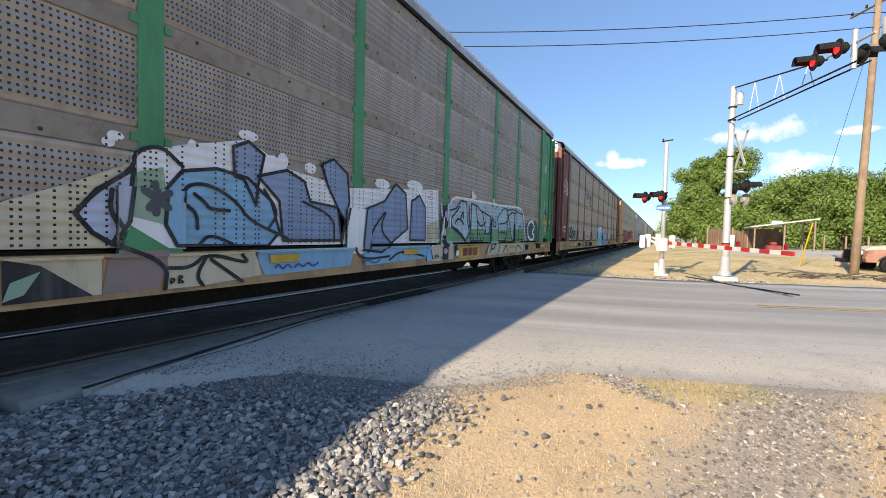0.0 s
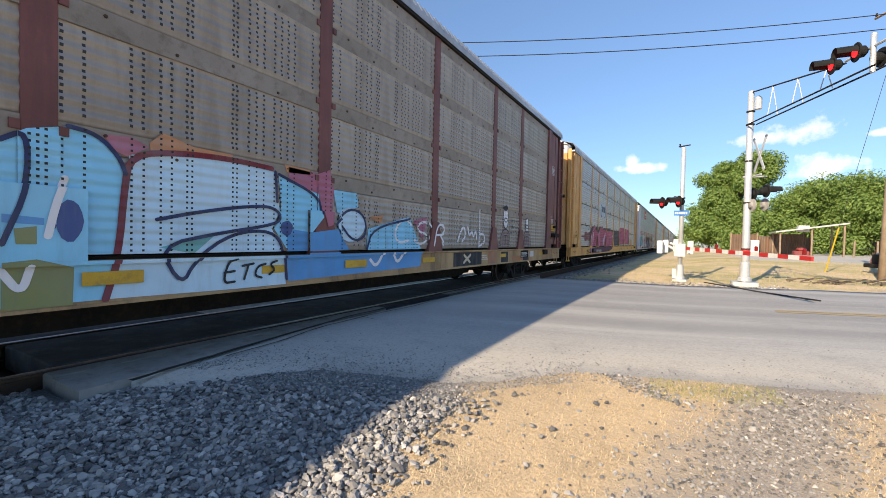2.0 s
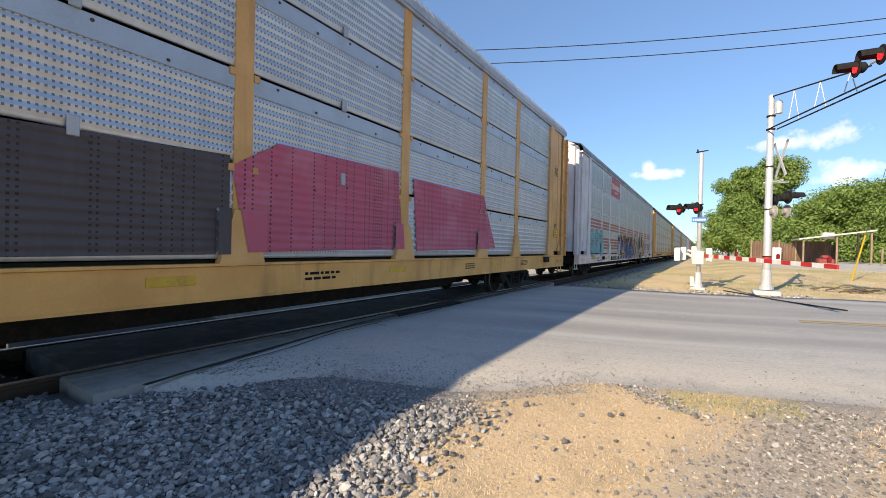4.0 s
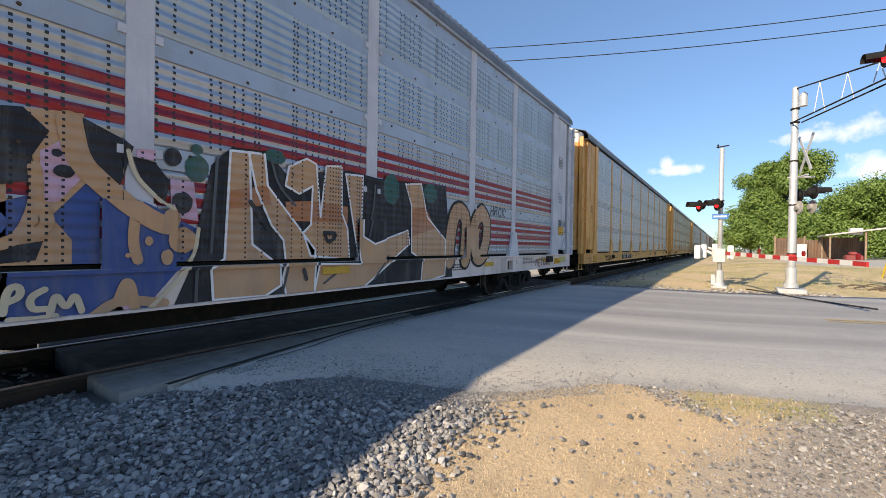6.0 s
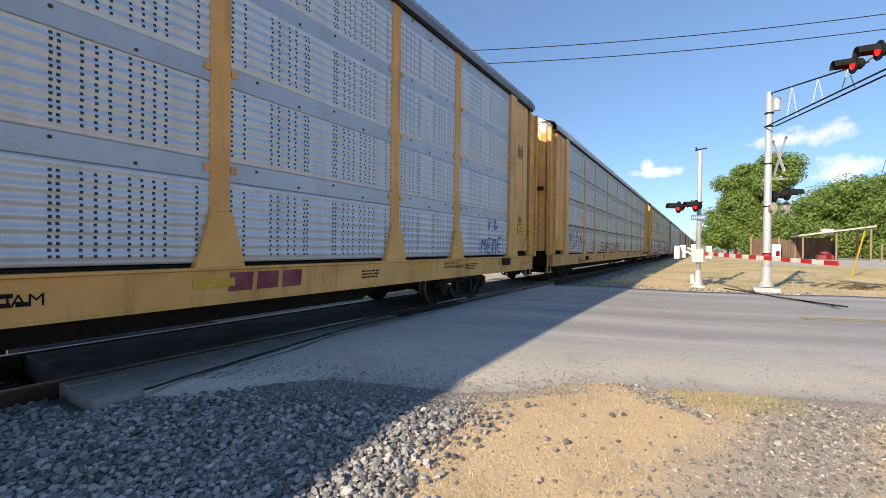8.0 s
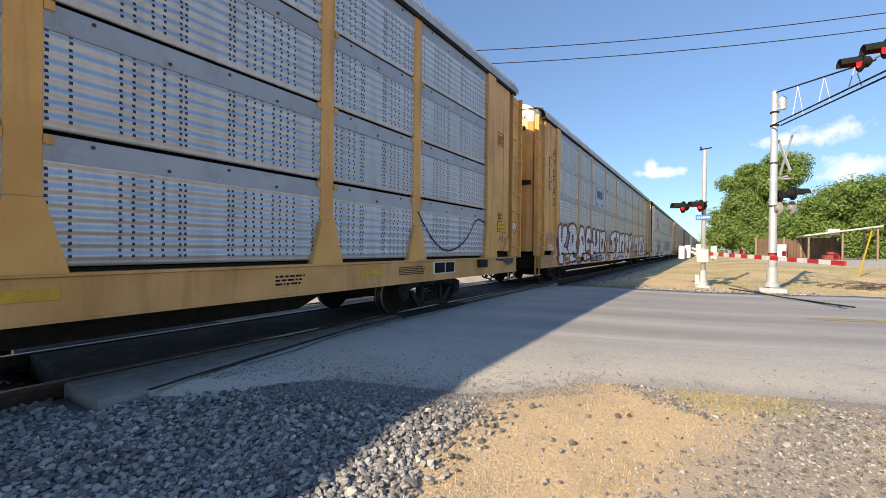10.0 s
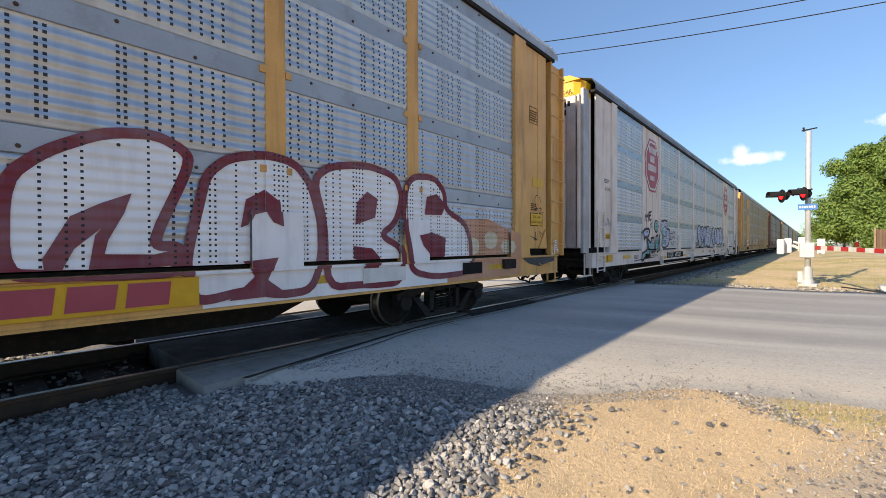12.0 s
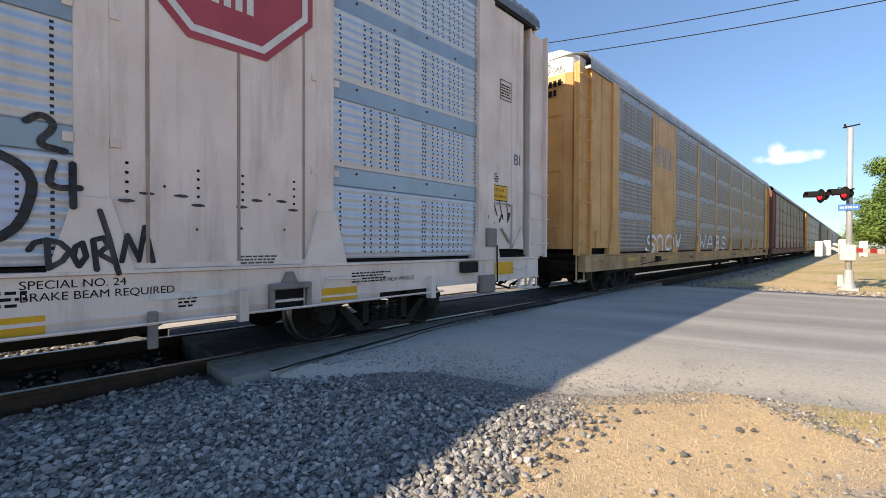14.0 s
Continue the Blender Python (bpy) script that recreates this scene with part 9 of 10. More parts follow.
bubble(c, [(-1.5, 1.28), (-1.38, 1.73), (-1.22, 2.09), (-0.87, 2.15), (-0.52, 2.0), (-0.43, 1.56), (-0.47, 1.17), (-0.52, 0.81), (-0.87, 0.74), (-1.02, 0.87), (-1.15, 0.71), (-1.76, 0.71), (-1.62, 1.01)])
fill(c, [[(-1.19, 1.47), (-1.15, 1.7), (-1.0, 1.81), (-0.83, 1.71), (-0.83, 1.49), (-1.0, 1.59)]], MAR, 3)
fill(c, [[(-1.15, 1.01), (-0.87, 1.04), (-1.0, 0.87), (-0.87, 0.71), (-1.22, 0.7), (-1.07, 0.88)]], MAR, 3)
bubble(c, [(-0.39, 1.99), (0.02, 2.11), (0.17, 1.95), (0.49, 2.09), (1.02, 2.1), (1.22, 1.85), (1.03, 1.16), (0.78, 0.77), (0.28, 0.73), (0.03, 0.85), (-0.43, 0.79), (-0.46, 1.3)])
fill(c, [[(0.02, 1.37), (0.22, 1.63), (0.6, 1.69), (0.7, 1.5), (0.38, 1.46), (0.49, 1.09), (0.23, 0.73), (0.12, 1.02)]], MAR, 3)
bubble(c, [(1.26, 1.79), (1.34, 1.95), (1.55, 2.09), (2.08, 2.15), (2.37, 2.07), (2.38, 1.74), (2.58, 1.13), (2.12, 0.99), (1.94, 0.77), (1.51, 0.7), (1.3, 0.83), (1.17, 1.04), (1.24, 1.39)])
fill(c, [[(1.62, 1.5), (1.72, 1.64), (1.88, 1.67), (1.88, 1.42), (2.12, 1.21), (2.42, 1.39), (2.67, 1.18), (2.58, 1.05), (2.08, 0.97), (1.78, 0.99), (1.64, 1.24)]], MAR, 3)
fill(c, [[(1.66, 1.46), (1.76, 1.5), (1.78, 1.32), (1.88, 1.11), (1.72, 1.14)]], WHT, 4)
bubble(c, [(2.45, 2.03), (3.01, 2.1), (3.1, 1.64), (3.24, 1.65), (3.42, 2.09), (3.85, 2.11), (3.89, 1.82), (3.65, 1.43), (3.34, 1.24), (3.31, 0.76), (2.87, 0.72), (2.81, 1.02), (2.94, 1.21), (2.67, 1.5)])
fill(c, [[(3.01, 2.2), (3.1, 2.21), (3.17, 1.7), (3.35, 2.17), (3.96, 2.23), (3.85, 2.11), (3.42, 2.07), (3.26, 1.62), (3.08, 1.61)]], MAR, 3)
bubble(c, [(5.04, 1.67), (5.24, 1.89), (5.58, 2.09), (5.92, 2.14), (6.16, 2.02), (6.14, 1.86), (5.95, 1.41), (5.89, 1.22), (6.1, 1.22), (6.11, 0.98), (5.29, 1.01), (5.03, 1.03)])
fill(c, [[(5.23, 1.13), (5.38, 1.44), (5.56, 1.55), (5.75, 1.64), (5.7, 1.48), (5.6, 1.4), (5.4, 1.2), (5.33, 1.04), (5.24, 1.04)], [(5.7, 1.48), (5.6, 1.27), (5.55, 1.04), (5.48, 1.04), (5.52, 1.3), (5.6, 1.42)], [(5.53, 1.16), (5.9, 1.15), (6.08, 1.2), (6.13, 1.06), (5.82, 1.04), (5.53, 1.04)]], MAR, 3)
bubble(c, [(6.13, 1.11), (6.24, 1.6), (6.3, 1.86), (6.48, 2.03), (6.82, 2.12), (7.15, 2.08), (7.33, 1.88), (7.45, 1.47), (7.45, 1.07), (7.32, 0.74), (6.97, 0.72), (6.66, 0.8), (6.21, 0.72), (6.15, 0.88)])
fill(c, [[(6.59, 1.39), (6.64, 1.66), (6.82, 1.77), (6.98, 1.66), (7.0, 1.41), (6.89, 1.45), (6.82, 1.55), (6.71, 1.52), (6.66, 1.42)]], MAR, 3)
fill(c, [[(6.61, 1.07), (6.94, 1.1), (6.84, 0.88), (7.05, 0.72), (6.47, 0.71), (6.71, 0.92)]], MAR, 3)
bubble(c, [(7.36, 1.94), (7.58, 2.11), (8.09, 2.19), (8.55, 2.11), (8.67, 1.85), (8.55, 1.51), (8.29, 1.34), (8.68, 1.17), (8.63, 0.73), (8.16, 0.73), (8.0, 0.75), (7.51, 0.75), (7.5, 1.47)])
fill(c, [[(7.91, 1.46), (7.94, 1.73), (8.09, 1.87), (8.25, 1.79), (8.21, 1.56)]], MAR, 3)
fill(c, [[(7.88, 1.21), (8.16, 1.18), (8.29, 1.06), (8.16, 0.73), (8.04, 0.74), (8.01, 1.02), (7.89, 1.06)]], MAR, 3)
bubble(c, [(8.73, 2.0), (8.88, 2.15), (9.29, 2.18), (9.51, 2.0), (9.53, 1.73), (9.99, 1.56), (10.15, 1.24), (10.12, 0.79), (9.28, 0.76), (8.82, 0.86), (8.77, 1.17), (8.68, 1.51)])
fill(c, [[(9.09, 1.64), (9.13, 1.89), (9.34, 1.95), (9.53, 1.81), (9.45, 1.65)]], MAR, 3)
fill(c, [[(8.95, 1.35), (9.23, 1.4), (9.53, 1.32), (9.51, 1.05), (9.23, 1.02), (9.02, 1.21)]], MAR, 3)
plate(c, "logo_panel", 4.72, 6.22, 0.70, 0.95, SIGNY, 1.556, "yellow patch with plain red logo shapes", 0.004)
logo_blocks(c, 4.98, 6.05, 0.735, 0.925, LOGO_RED, 1.562)
for a in (-10.9, -9.35):
    plate(c, "notice_plate", a, a + 0.55, 0.78, 0.93, YEL, 1.562, "small yellow notice plate")
    small_print(c, a + 0.04, 0.80, 0.46, 0.11, 5, M_SIGNBLACK, 1.5685, 61)
fill(c, [[(-7.2, 0.69), (-5.0, 0.69), (-5.0, 0.92), (-7.2, 0.92)]], BLK, 5)
stencil_mark(c, 'TTGX', '160388', -7.1, -6.05, M_WHITE, 1.568)
on_side(c, "stencil", lettering("BSMHI", 0.11, M_SIGNBLACK), 2.42, 0.72, 1.5675)
on_side(c, "stencil", lettering("LD LMT 80000", 0.1, M_SIGNBLACK), -3.75, 0.84, 1.5675)
bracket_logo(c, 3.05, 3.92)
for col, y, z, h in (("AYDNAD", -11.95, 4.35, 0.30), ("KLC", -12.32, 4.05, 0.34)):
    for i, ch in enumerate(col):
        spray(c, word(ch, y - 0.14, y + 0.16, z - h * (i + 1), z - h * i - 0.06, 0.03, 0.02, 70 + i), 0.042, BLK, 0, "black tag written downwards" if i == 0 else "")
plate(c, "data_board", 9.9, 10.4, 0.76, 0.94, M_SIGNBLACK, 1.556)
plate(c, "data_board", 8.0, 8.7, 0.76, 0.94, M_WHITE, 1.556)
spray(c, scrawl(12.0, 12.6, 1.2, 1.5, 2, 72, 9), 0.012, BLK, 0)
spray(c, [blob((12.3, 2.05), 0.12, 0.14, 9, 4), [(12.18, 1.9), (12.5, 1.95), (12.3, 1.82), (12.52, 1.86)]], 0.014, BLK, 0)
spray(c, scrawl(12.95, 13.32, 0.98, 1.34, 3, 73, 8), 0.03, WHT, 0)
plate(c, "height_sign", 12.1, 12.5, 2.34, 2.52, SIGNY, 1.5255, "yellow warning sign", 0.004)

RUSTSEAM = surface("rust_stained_seam", rgb("b09a8e"), rgb("9c877c"), 3, 0.7, 0, 0.05, stain=(0.16, 0.09, 0.06), streak=True)

# car 7, off-white with octagons on solid panels
c = CARS[7]
plate(c, "name_board", -6.05, -3.55, 0.695, 0.915, M_SIGNBLACK, label="black board with white stencilled characters")
stencil_mark(c, 'TTGX', '697267', -6.0, -4.9, M_WHITE, 1.549)
for y0 in (-7.915, 7.915):
    for dy in (-0.62, 0.08, 0.72):
        bm = bmesh.new()
        bevel_box(bm, 1.518, 1.5225, y0 + dy - 0.014, y0 + dy + 0.014, 1.05, 4.95, 0.002)
        part("seam", bm, RUSTSEAM, c)
    bm = bmesh.new()
    for r, x in ((0.84, 1.523), ):
        prism(bm, [(y0 + 1.05 * r * math.cos(radians(22.5 + 45 * i)), 3.84 + 1.12 * r * math.sin(radians(22.5 + 45 * i))) for i in range(8)], 0, x, x + 0.004)
    part("octagon_logo", bm, LOGO_RED, c, "red octagon with white bars")
    bm = bmesh.new()
    for i in range(8):
        a, b = radians(22.5 + 45 * i), radians(67.5 + 45 * i)
        q = [(y0 + 1.05 * r * math.cos(t), 3.84 + 1.12 * r * math.sin(t)) for r, t in ((0.78, a), (0.78, b), (0.72, b), (0.72, a))]
        prism(bm, q, 0, 1.529, 1.532)
    for i, (w, z) in enumerate(((0.8, 4.24), (0.5, 3.95), (0.95, 3.65), (0.5, 3.35))):
        n = int(w / 0.1)
        for j in range(n):
            y = y0 - w / 2 + j * w / n
            box(bm, 1.529, 1.532, y, y + 0.06, z, z + (0.22 if i != 3 else 0.15))
    tagged(part("logo_lettering", bm, M_WHITE, c), kind="stuff")
letter(c, [(-9.0, 1.59), (-8.76, 1.69), (-8.34, 1.72), (-8.18, 1.64), (-8.31, 1.49), (-8.53, 1.43), (-8.37, 1.08), (-8.31, 0.87), (-8.71, 0.82), (-9.0, 0.7), (-9.14, 0.69), (-9.09, 0.93), (-8.71, 1.0), (-8.57, 1.15), (-8.68, 1.44), (-8.86, 1.43), (-8.95, 1.36)], LAV, 0, BLK, 0.085, 'teal and lavender lettering edged in black')
letter(c, [(-8.45, 1.42), (-8.14, 1.26), (-8.03, 1.29), (-8.01, 1.41), (-7.69, 1.43), (-7.64, 0.99), (-8.05, 0.95), (-8.31, 1.08)], LAV, 0, BLK, 0.085)
letter(c, [(-7.46, 1.48), (-7.19, 1.52), (-7.13, 1.05), (-7.34, 0.94), (-7.52, 1.06)], LAV, 0, BLK, 0.085)
fill(c, [[(-8.64, 1.37), (-8.51, 1.4), (-8.37, 1.08), (-8.33, 0.94), (-8.69, 0.87), (-8.96, 0.78), (-9.02, 0.89), (-8.71, 0.98), (-8.56, 1.15)]], TEAL, 1)
fill(c, [[(-7.98, 1.27), (-7.69, 1.27), (-7.67, 1.01), (-8.01, 0.99), (-8.25, 1.1), (-8.11, 1.19)]], TEAL, 1)
fill(c, [[(-7.43, 1.32), (-7.19, 1.43), (-7.16, 1.08), (-7.34, 0.98), (-7.48, 1.09)]], TEAL, 1)
dabs(c, [(-7.4, 1.83, 0.27, 0.23)], BLK, 0)
dabs(c, [(-7.39, 1.84, 0.21, 0.18)], TEAL, 1)
spray(c, [[(-7.48, 1.81), (-7.26, 1.85)], [(-7.48, 1.92), (-7.42, 1.93)], [(-7.34, 1.94), (-7.29, 1.95)], [(-8.78, 1.43), (-8.69, 1.0)], [(-7.16, 1.49), (-7.29, 1.0)], [(-8.53, 1.62), (-8.42, 1.62), (-8.53, 1.58)]], 0.022, BLK, 2)
spray(c, [[(-8.58, 1.95), (-8.68, 2.2), (-8.47, 2.07), (-8.36, 2.26), (-8.31, 1.98)], [(-8.28, 2.26), (-8.21, 1.98), (-8.02, 2.04)], [(-8.25, 2.14), (-8.07, 2.18)], [(-8.28, 2.25), (-8.02, 2.3)]], 0.07, BLK, 0)
spray(c, [[(-8.12, 1.88), (-8.09, 1.72)], [(-8.02, 1.92), (-7.99, 1.75)], [(-7.94, 1.95), (-7.92, 1.79)], [(-8.16, 1.85), (-7.89, 1.96)]], 0.03, BLK, 0)
letter(c, [(-6.87, 1.92), (-6.76, 2.01), (-6.37, 2.08), (-6.02, 2.06), (-5.98, 1.78), (-5.62, 1.75), (-5.58, 1.43), (-5.84, 1.17), (-6.25, 1.08), (-6.77, 1.09), (-6.9, 1.18), (-6.85, 1.39), (-6.77, 1.5), (-6.87, 1.65)], LAV, 0, BLK, 0.06, 'lavender and teal letter edged in black')
fill(c, [[(-6.84, 1.68), (-6.49, 1.8), (-6.43, 1.4), (-6.77, 1.18), (-6.86, 1.23), (-6.77, 1.44)]], TEAL, 1)
spray(c, [[(-6.49, 1.8), (-6.25, 1.88), (-6.05, 1.78)], [(-6.71, 1.39), (-6.49, 1.51), (-6.12, 1.47), (-5.98, 1.42)], [(-6.25, 1.58), (-6.12, 1.71), (-5.98, 1.63), (-6.18, 1.5)], [(-6.61, 1.31), (-6.55, 1.17)], [(-6.46, 1.33), (-6.42, 1.18)], [(-6.34, 1.35), (-6.28, 1.2), (-6.22, 1.35)]], 0.03, BLK, 2)
spray(c, [[(-5.21, 1.16), (-5.5, 1.43), (-5.5, 1.62), (-5.34, 1.64), (-5.21, 1.56), (-5.03, 1.71), (-4.83, 1.67), (-4.83, 1.45), (-5.21, 1.16)], [(-5.38, 1.54), (-5.38, 1.37), (-5.3, 1.38)], [(-5.17, 1.51), (-5.23, 1.41), (-5.1, 1.41)], [(-5.05, 1.55), (-4.92, 1.44)], [(-4.92, 1.56), (-5.05, 1.43)]], 0.025, BLK, 0)
plate(c, "reflector", -12.1, -11.74, 0.75, 0.93, SIGNY, 1.556)
letter(c, round_loop([(-0.5, 1.71), (-0.46, 1.91), (-0.31, 2.05), (-0.05, 2.1), (0.15, 2.04), (0.27, 1.83), (0.26, 1.58), (0.19, 1.51), (0.45, 1.46), (0.49, 1.23), (0.33, 1.1), (-0.09, 1.06), (-0.15, 1.17), (-0.17, 1.32), (-0.34, 1.34), (-0.47, 1.48)]), LAV, 1, BLK, 0.06, "pale lavender bubble letter edged in black")
letter(c, round_loop([(0.27, 1.74), (0.37, 1.95), (0.61, 2.08), (0.86, 2.03), (1.01, 1.8), (1.04, 1.52), (0.9, 1.3), (0.65, 1.25), (0.45, 1.36), (0.3, 1.52)]), LAV, 1, BLK, 0.06, "pale lavender bubble letter edged in black")
letter(c, round_loop([(1.04, 1.84), (1.13, 2.02), (1.32, 2.06), (1.39, 1.98), (1.52, 2.11), (1.71, 2.05), (1.79, 1.71), (1.74, 1.31), (1.63, 1.04), (1.42, 1.05), (1.37, 1.2), (1.22, 1.05), (1.06, 1.09), (1.01, 1.45)]), LAV, 1, BLK, 0.06, "pale lavender bubble letter edged in black")
letter(c, round_loop([(1.77, 1.78), (1.85, 2.02), (2.08, 2.15), (2.37, 2.09), (2.47, 1.92), (2.39, 1.74), (2.66, 1.74), (2.91, 1.55), (2.83, 1.24), (2.59, 1.08), (2.08, 1.08), (1.85, 1.16), (1.75, 1.43)]), LAV, 1, BLK, 0.06, "pale lavender bubble letter edged in black")
letter(c, round_loop([(3.21, 1.84), (3.4, 2.04), (3.76, 2.1), (3.99, 1.94), (4.0, 1.69), (4.18, 1.55), (4.13, 1.25), (3.65, 1.15), (3.53, 1.29), (3.24, 1.52)]), LAV, 1, BLK, 0.06, "pale lavender bubble letter edged in black")
letter(c, round_loop([(4.01, 1.84), (4.23, 2.06), (4.56, 2.07), (4.71, 1.73), (4.63, 1.3), (4.37, 1.2), (4.16, 1.35)]), LAV, 1, BLK, 0.06, "pale lavender bubble letter edged in black")
letter(c, round_loop([(4.71, 1.89), (4.92, 2.1), (5.27, 2.09), (5.55, 2.0), (5.68, 1.6), (5.56, 1.16), (4.99, 1.12), (4.67, 1.35)]), LAV, 1, BLK, 0.06, "pale lavender bubble letter edged in black")
letter(c, round_loop([(5.55, 1.88), (5.8, 2.13), (6.26, 2.13), (6.32, 1.89), (6.66, 1.69), (6.55, 1.25), (6.06, 1.11), (5.61, 1.25)]), LAV, 1, BLK, 0.06, "pale lavender bubble letter edged in black")
spray(c, [[(-0.17, 1.32), (-0.16, 1.73)], [(-0.09, 1.86), (0.01, 1.84), (0.03, 1.72), (-0.05, 1.65)], [(-0.03, 1.47), (0.12, 1.45), (0.1, 1.29)], [(0.57, 1.8), (0.69, 1.84), (0.77, 1.75), (0.71, 1.61), (0.58, 1.63), (0.57, 1.8)], [(0.49, 1.33), (0.69, 1.27), (0.9, 1.44)], [(1.22, 1.74), (1.27, 1.16)], [(1.47, 1.84), (1.47, 1.46)], [(2.02, 2.0), (2.08, 1.97)], [(2.24, 2.04), (2.29, 1.99)], [(1.96, 1.8), (2.21, 1.77), (2.33, 1.84)], [(2.02, 1.52), (2.27, 1.53), (2.21, 1.24)], [(3.48, 1.76), (3.65, 1.8), (3.65, 1.68)], [(4.98, 1.79), (5.1, 1.25)], [(5.93, 1.78), (6.19, 1.38)]], 0.03, BLK, 3)
logo_blocks(c, 3.35, 4.15, 0.70, 0.88, MAR, 1.5435)
spray(c, word("SKYER", -1.0, -0.3, 1.1, 1.28, 0.02, 0.02, 65), 0.03, BLK, 4)
spray(c, [[(6.6, 2.05), (6.68, 2.12), (6.76, 2.04), (6.64, 1.9), (6.8, 1.87)], [(6.74, 1.78), (6.7, 1.6), (6.88, 1.61)], [(6.84, 1.78), (6.84, 1.47)]], 0.045, BLK, 2)
bm = bmesh.new()
for y0 in (7.915, ):
    for dy, n in ((-0.755, 5), (-0.255, 5), (0.115, 4), (0.615, 4)):
        for j in range(n):
            disc_solid(bm, (1.516, y0 + dy, 1.84 - 0.075 * j), (1, 0, 0), [(0, 0.013), (0.003, 0.013)], 8)
tagged(part("bolt_hole", bm, M_SIGNBLACK, c), kind="stuff")
spray(c, [[(6.61, 1.16), (6.64, 1.21), (6.7, 1.23), (6.71, 1.03), (6.78, 1.08), (6.82, 1.15), (6.77, 1.21), (6.7, 1.23)], [(6.85, 1.18), (6.84, 1.11), (6.87, 1.04), (6.91, 1.11), (6.89, 1.21), (6.85, 1.18)], [(6.97, 1.01), (6.95, 1.23), (7.01, 1.25), (7.04, 1.19), (6.98, 1.13), (7.08, 1.06)], [(6.99, 1.45), (7.04, 1.26), (7.10, 0.975)], [(7.12, 1.07), (7.155, 1.27), (7.235, 1.07), (7.275, 1.34), (7.33, 1.06)]], 0.037, BLK, 0, "black scrawled tag", soft=False)
# rust bleeding from the rivets of the solid panel
dabs(c, [(y, z, 0.055, 0.014) for y, z in ((7.15, 1.54), (7.29, 1.61), (7.53, 1.61), (7.66, 1.54), (8.02, 1.55), (8.16, 1.62), (8.4, 1.63), (8.52, 1.55))], GRIME, 0)
bm = bmesh.new()
for y, z in ((7.41, 1.68), (7.65, 1.33), (8.02, 1.35), (8.43, 1.35), (8.28, 1.69), (7.15, 1.54), (7.29, 1.61), (7.53, 1.61), (7.66, 1.54), (8.02, 1.55), (8.16, 1.62), (8.4, 1.63), (8.52, 1.55)):
    disc_solid(bm, (1.517, y, z), (1, 0, 0), [(0, 0.012), (0.006, 0.009)], 8)
tagged(part("rivet", bm, M_RUST, c), kind="stuff")
small_print(c, 8.01, 1.02, 0.36, 0.09, 3, DKGREY, 1.5185, 77)
small_print(c, 7.5, 0.67, 0.15, 0.13, 4, M_SIGNBLACK, 1.5435, 78)
# skirt under the sill with its brackets, box and sockets
bm = bmesh.new()
bevel_box(bm, 1.50, 1.538, 5.7, 9.6, 0.545, 0.66, 0.006)
part("sill_skirt", bm, CREAM, c)
plate(c, "reflector", 6.25, 6.69, 0.57, 0.70, SIGNY, 1.5385)
plate(c, "reflector", 8.83, 9.27, 0.59, 0.73, SIGNY, 1.5425)
plate(c, "reflector", 11.84, 12.33, 0.73, 0.93, SIGNY, 1.5415)
bm = bmesh.new()
bevel_box(bm, 1.545, 1.60, 7.28, 7.35, 0.36, 0.66, 0.008)
part("hanger_bracket", bm, CHANNEL, c)
bm = bmesh.new()
bevel_box(bm, 1.545, 1.62, 8.25, 8.68, 0.76, 0.82, 0.01)
for y in (8.25, 8.63):
    bevel_box(bm, 1.545, 1.61, y, y + 0.05, 0.55, 0.76, 0.008)
prism(bm, [(8.38, 0.82), (8.55, 0.82), (8.5, 0.93), (8.43, 0.93)], 0, 1.545, 1.575)
part("jacking_socket", bm, CHANNEL, c)
# flat black plate in place of the shade inside the socket
bm = bmesh.new()
box(bm, 1.541, 1.5445, 8.31, 8.62, 0.56, 0.755)
part("socket_opening", bm, M_SIGNBLACK, c)
bm = bmesh.new()
tube(bm, [(1.56, 8.84, 0.74), (1.60, 8.84, 0.84), (1.60, 9.29, 0.82), (1.56, 9.29, 0.74)], 0.014, 6)
part("grab_iron", bm, CREAM, c)
bm = bmesh.new()
bevel_box(bm, 1.5235, 1.60, 11.57, 11.82, 1.18, 1.46, 0.012)
# grey instead of cream: the box's shading is put into its colour
part("valve_box", bm, CHANNEL, c, "small cream equipment box greyed in place of shading")
bm = bmesh.new()
tube(bm, [(1.54, 11.74, 1.5), (1.54, 11.74, 1.87), (1.54, 12.3, 1.87), (1.54, 12.28, 1.15)], 0.014, 6)
tube(bm, [(1.545, 12.0, 1.47), (1.545, 12.24, 1.24)], 0.02, 6)
part("pipe", bm, M_BAREMETAL, c)
bm = bmesh.new()
tube(bm, [(1.59, 11.83, 1.2), (1.60, 11.82, 0.95), (1.60, 11.83, 0.62)], 0.012, 6)
part("chain", bm, M_SIGNBLACK, c)
bm = bmesh.new()
bevel_box(bm, 1.50, 1.60, 11.42, 11.80, 0.47, 0.74, 0.02)
# pad greyed likewise, its shading set by colour
part("jacking_pad", bm, CHANNEL, c)
bm = bmesh.new()
for y in (12.45, 12.8):
    prism(bm, [(y, 0.50), (y + 0.05, 0.50), (y + 0.17, 0.66), (y + 0.10, 0.66)], 0, 1.51, 1.555)
bevel_box(bm, 1.50, 1.57, 12.44, 12.9, 0.47, 0.50, 0.005)
part("sill_step", bm, CREAM, c)
spray(c, scrawl(11.62, 12.25, 1.5, 1.95, 4, 79, 7), 0.022, BLK, 0)
bm = bmesh.new()
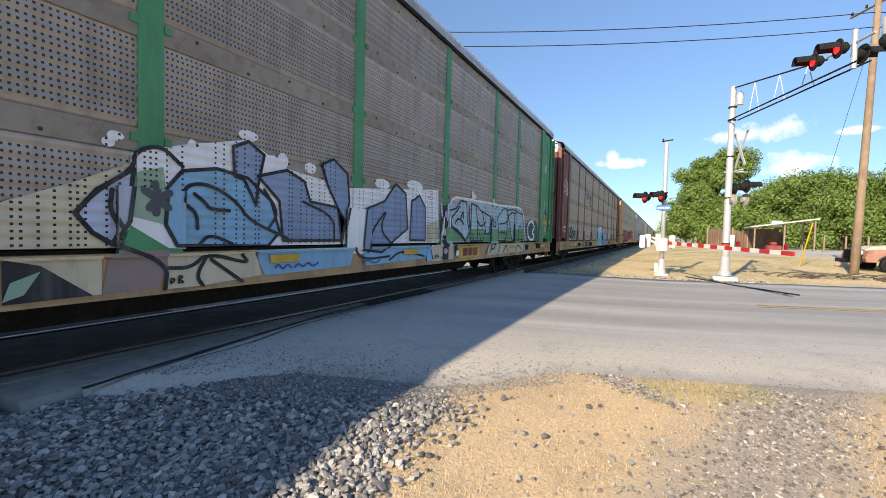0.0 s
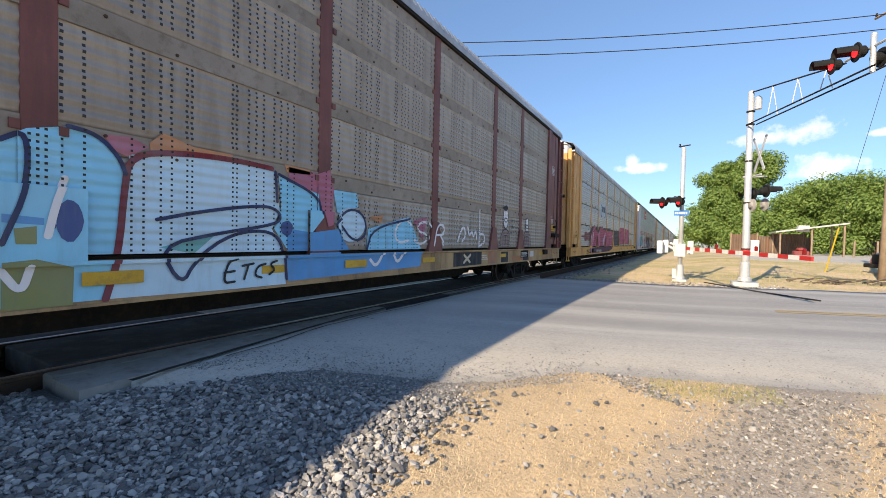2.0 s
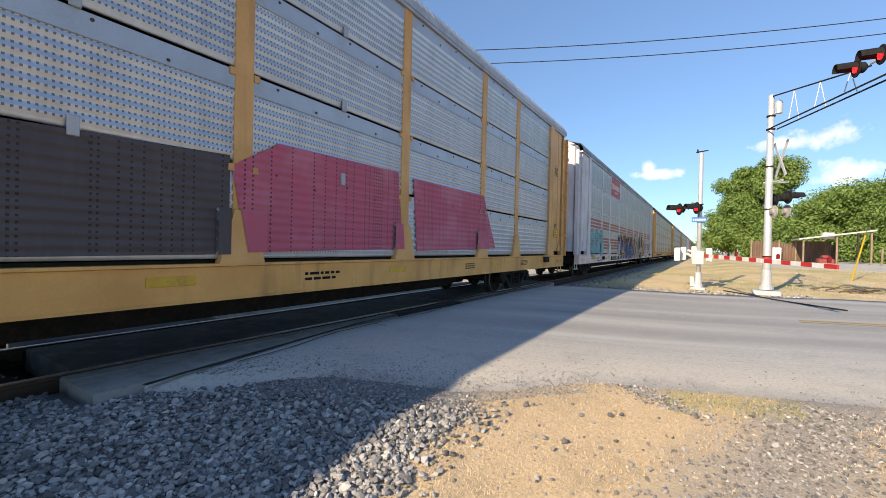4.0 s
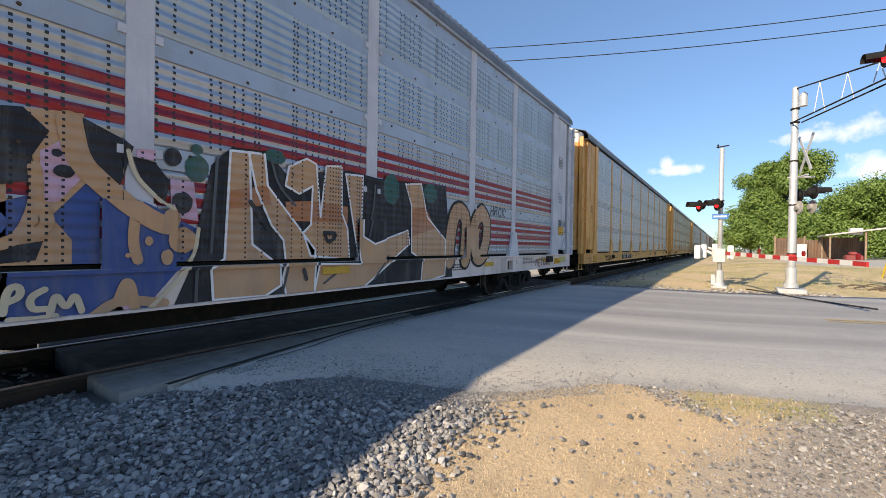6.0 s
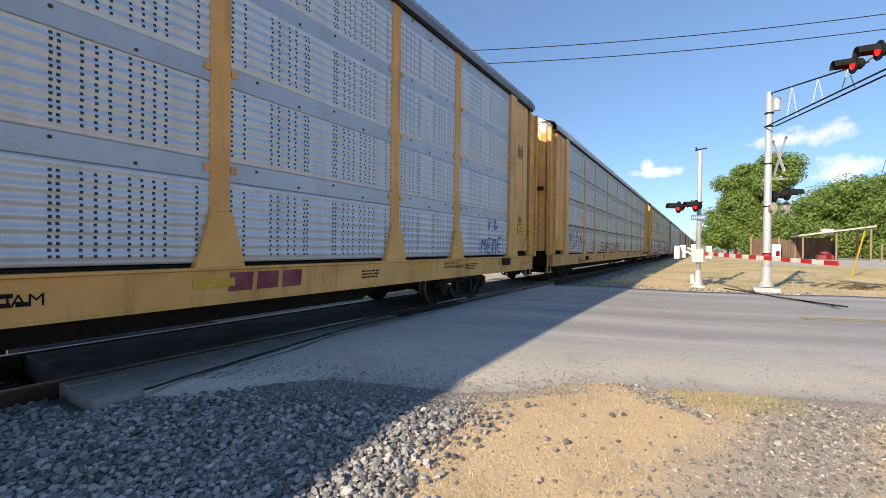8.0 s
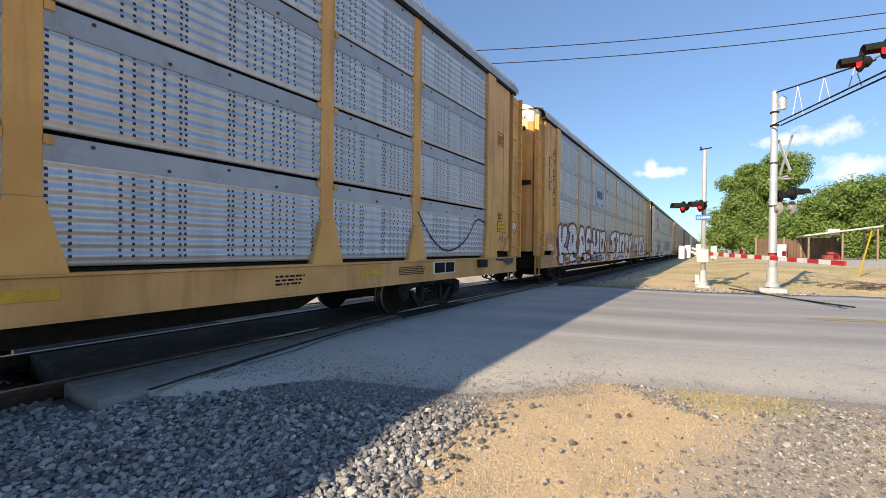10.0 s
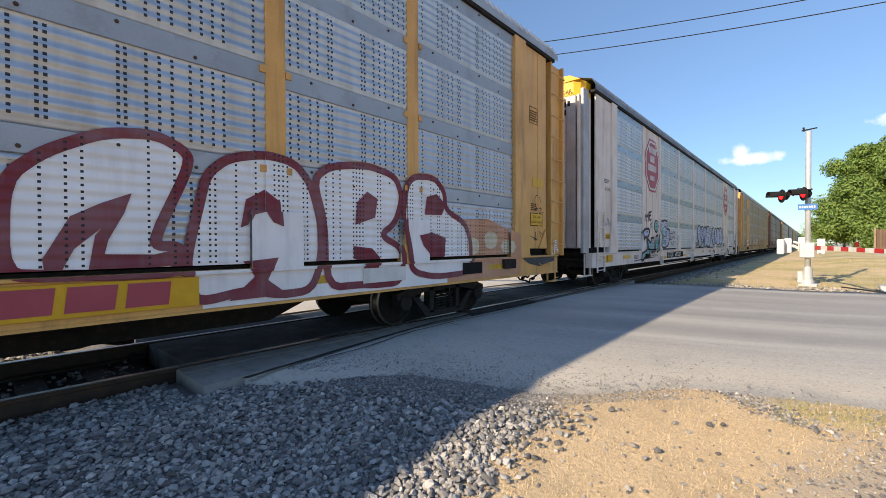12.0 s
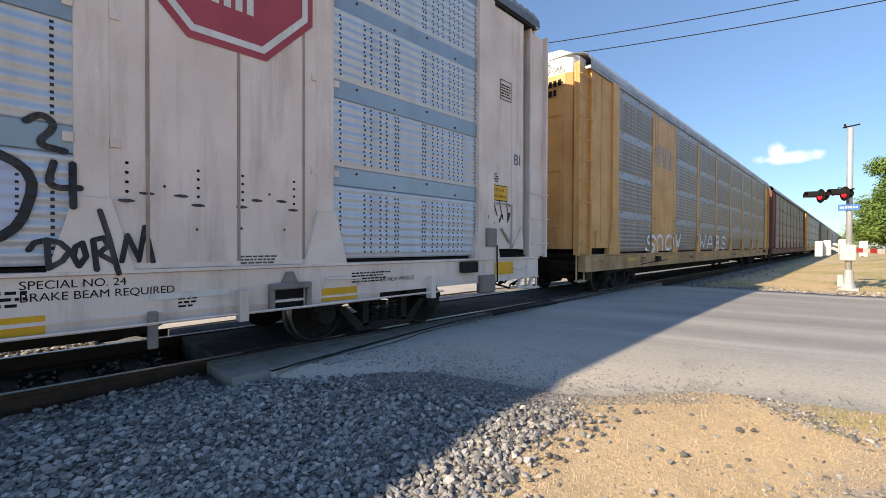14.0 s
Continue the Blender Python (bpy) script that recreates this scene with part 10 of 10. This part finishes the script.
for a, b, p, q in ((-2.6, -2.27, 0.78, 0.79), (-2.6, -2.27, 0.94, 0.95), (-2.6, -2.59, 0.79, 0.94), (-2.28, -2.27, 0.79, 0.94)):
    box(bm, 1.5415, 1.5445, a, b, p, q)
part("stencil_box", bm, M_SIGNBLACK, c)
on_side(c, "stencil", lettering("PLATE\n   J", 0.07, M_SIGNBLACK), -2.55, 0.885, 1.5435)
on_side(c, "stencil", lettering("LD LMT 80000", 0.085, M_SIGNBLACK), -2.0, 0.88, 1.5435)
for y in (6.56, -8.2):
    on_side(c, "stencil", lettering("SPECIAL NO. 24\nBRAKE BEAM REQUIRED", 0.085, M_SIGNBLACK), y, 0.885, 1.5435)
on_side(c, "stencil", lettering("28 INCH WHEELS", 0.07, M_SIGNBLACK), 9.6, 0.76, 1.5435)
on_side(c, "stencil", lettering("V 5160", 0.13, M_SIGNBLACK), -12.2, 2.62, 1.5235)
on_side(c, "stencil", lettering("BI", 0.25, LOGO_BLUE), 12.36, 2.55, 1.5235)
plate(c, "height_sign", -12.26, -11.83, 1.35, 1.50, SIGNY, 1.5255, "yellow warning sign", 0.004)
small_print(c, -12.22, 1.37, 0.35, 0.10, 2, M_SIGNBLACK, 1.5305, 71)
small_print(c, -12.25, 2.82, 0.36, 0.12, 3, DKGREY, 1.5235, 72)
spray(c, scrawl(-12.24, -11.75, 1.6, 1.9, 3, 74, 8), 0.012, DKGREY, 0)
plate(c, "reflector", -12.34, -11.96, 0.74, 0.92, SIGNY, 1.5415)
for x0, x1, y0, mat, name in ((-0.34, 0.42, -13.425, CHANNEL, "door_channel"), (1.02, 1.26, -13.41, M_BAREMETAL, "bare_metal_strip")):
    bm = bmesh.new()
    bevel_box(bm, x0, x1, y0, -13.28, 1.13, 4.84, 0.01)
    part(name, bm, mat, c, "weathered grey door channel" if mat is CHANNEL else "scuffed bare metal strip on the door")
for x in (-0.36, 0.44, 0.70, 0.95, 1.34):
    bm = bmesh.new()
    bevel_box(bm, x - 0.025, x + 0.025, -13.45, -13.28, 1.13, 4.84, 0.008)
    for k in range(14):
        disc_solid(bm, (x, -13.45, 1.3 + 0.25 * k), (0, -1, 0), [(0, 0.014), (0.012, 0.01)], 6)
    part("door_edge", bm, CREAM, c)
door_spray(c, [[(a, z) for a, z in rounded(l)] for l in scrawl(-0.2, 0.35, 1.2, 1.55, 3, 75, 6) + scrawl(-0.22, 0.3, 1.6, 1.95, 2, 76, 5)], 0.03, BLK)
plate(c, "data_board", 7.3, 7.9, 0.745, 0.80, M_WHITE)
bm = bmesh.new()
tube(bm, [(1.62, -7.2, 0.52), (1.62, 10.6, 0.58)], 0.012, 5)
for y in (-7, -2, 3, 8, 10.4):
    box(bm, 1.54, 1.64, y - 0.04, y + 0.04, 0.5, 0.78)
part("uncoupling_rod", bm, CREAM, c)

plate(c, "reflector", -6.5, -6.1, 0.69, 0.76, SIGNY, 1.5415)
plate(c, "reflector", -3.5, -3.1, 0.70, 0.78, SIGNY, 1.5415)
for y0 in (7.915, ):
    plate(c, "panel_foot", y0 - 1.02, y0 + 1.02, 1.002, 1.056, CREAM, 1.503, thick=0.0125)

# car 8, weathered yellow
c = CARS[8]
S_BLUEPALE = paint("faded_blue_grey_emblem", rgb("9aa2a6"))
plate(c, "logo_panel", -8.76, -7.07, 1.05, 4.9, YEL, 1.519, "plain yellow emblem panel", 0.004)
bars(c, -8.55, 3.5, 0.62, 3, S_BLUEPALE, 1.526, 0.8, slant=0)
spray(c, word("SNOW", -9.6, -6.3, 1.05, 1.5, 0.1, 0.05, 80), 0.1, WHT, 1, "white sprayed lettering")
spray(c, word("WARS", -4.2, 0.6, 1.05, 1.6, 0.1, 0.05, 81), 0.09, WHT, 0)
spray(c, word("KOR", 1.2, 5, 1.05, 1.5, 0.1, 0.05, 82), 0.08, ORG, 0)


# ---- what moves ----
TRAVEL_FIX = {0.0: -0.15, 0.5: -0.06, 1.0: -0.1, 6.0: 0.05, 10.5: -0.06, 7.5: 0.4, 7.0: 0.32, 8.0: -0.12, 13.0: 0.12, 14.0: 0.06}


def travelled(t):
    """Metres that the train has gone by t seconds: about 15 m/s, gaining slightly."""
    return 14.62 * t + 0.0105 * t * t


def motions():
    times = [0.5 * i for i in range(29)]
    for k, car in CARS.items():
        lag = CAR_LAG.get(k, 0.0)
        walk(car, [(t, pose(0, 3.85 + PITCH * k + lag - travelled(t) + TRAVEL_FIX.get(t, 0.0), 0)) for t in times])
    for k, sets in WHEELS.items():
        if not 0 <= k <= 8:
            continue
        for w, dy in sets:
            rows = [(i / 30, pose(0, dy, R_WHEEL, math.degrees(travelled(i / 30) / R_WHEEL) % 360, 0, 0)) for i in range(0, 421)]
            walk(w, rows)


CAR_LAG = {3: 0.25}


motions()
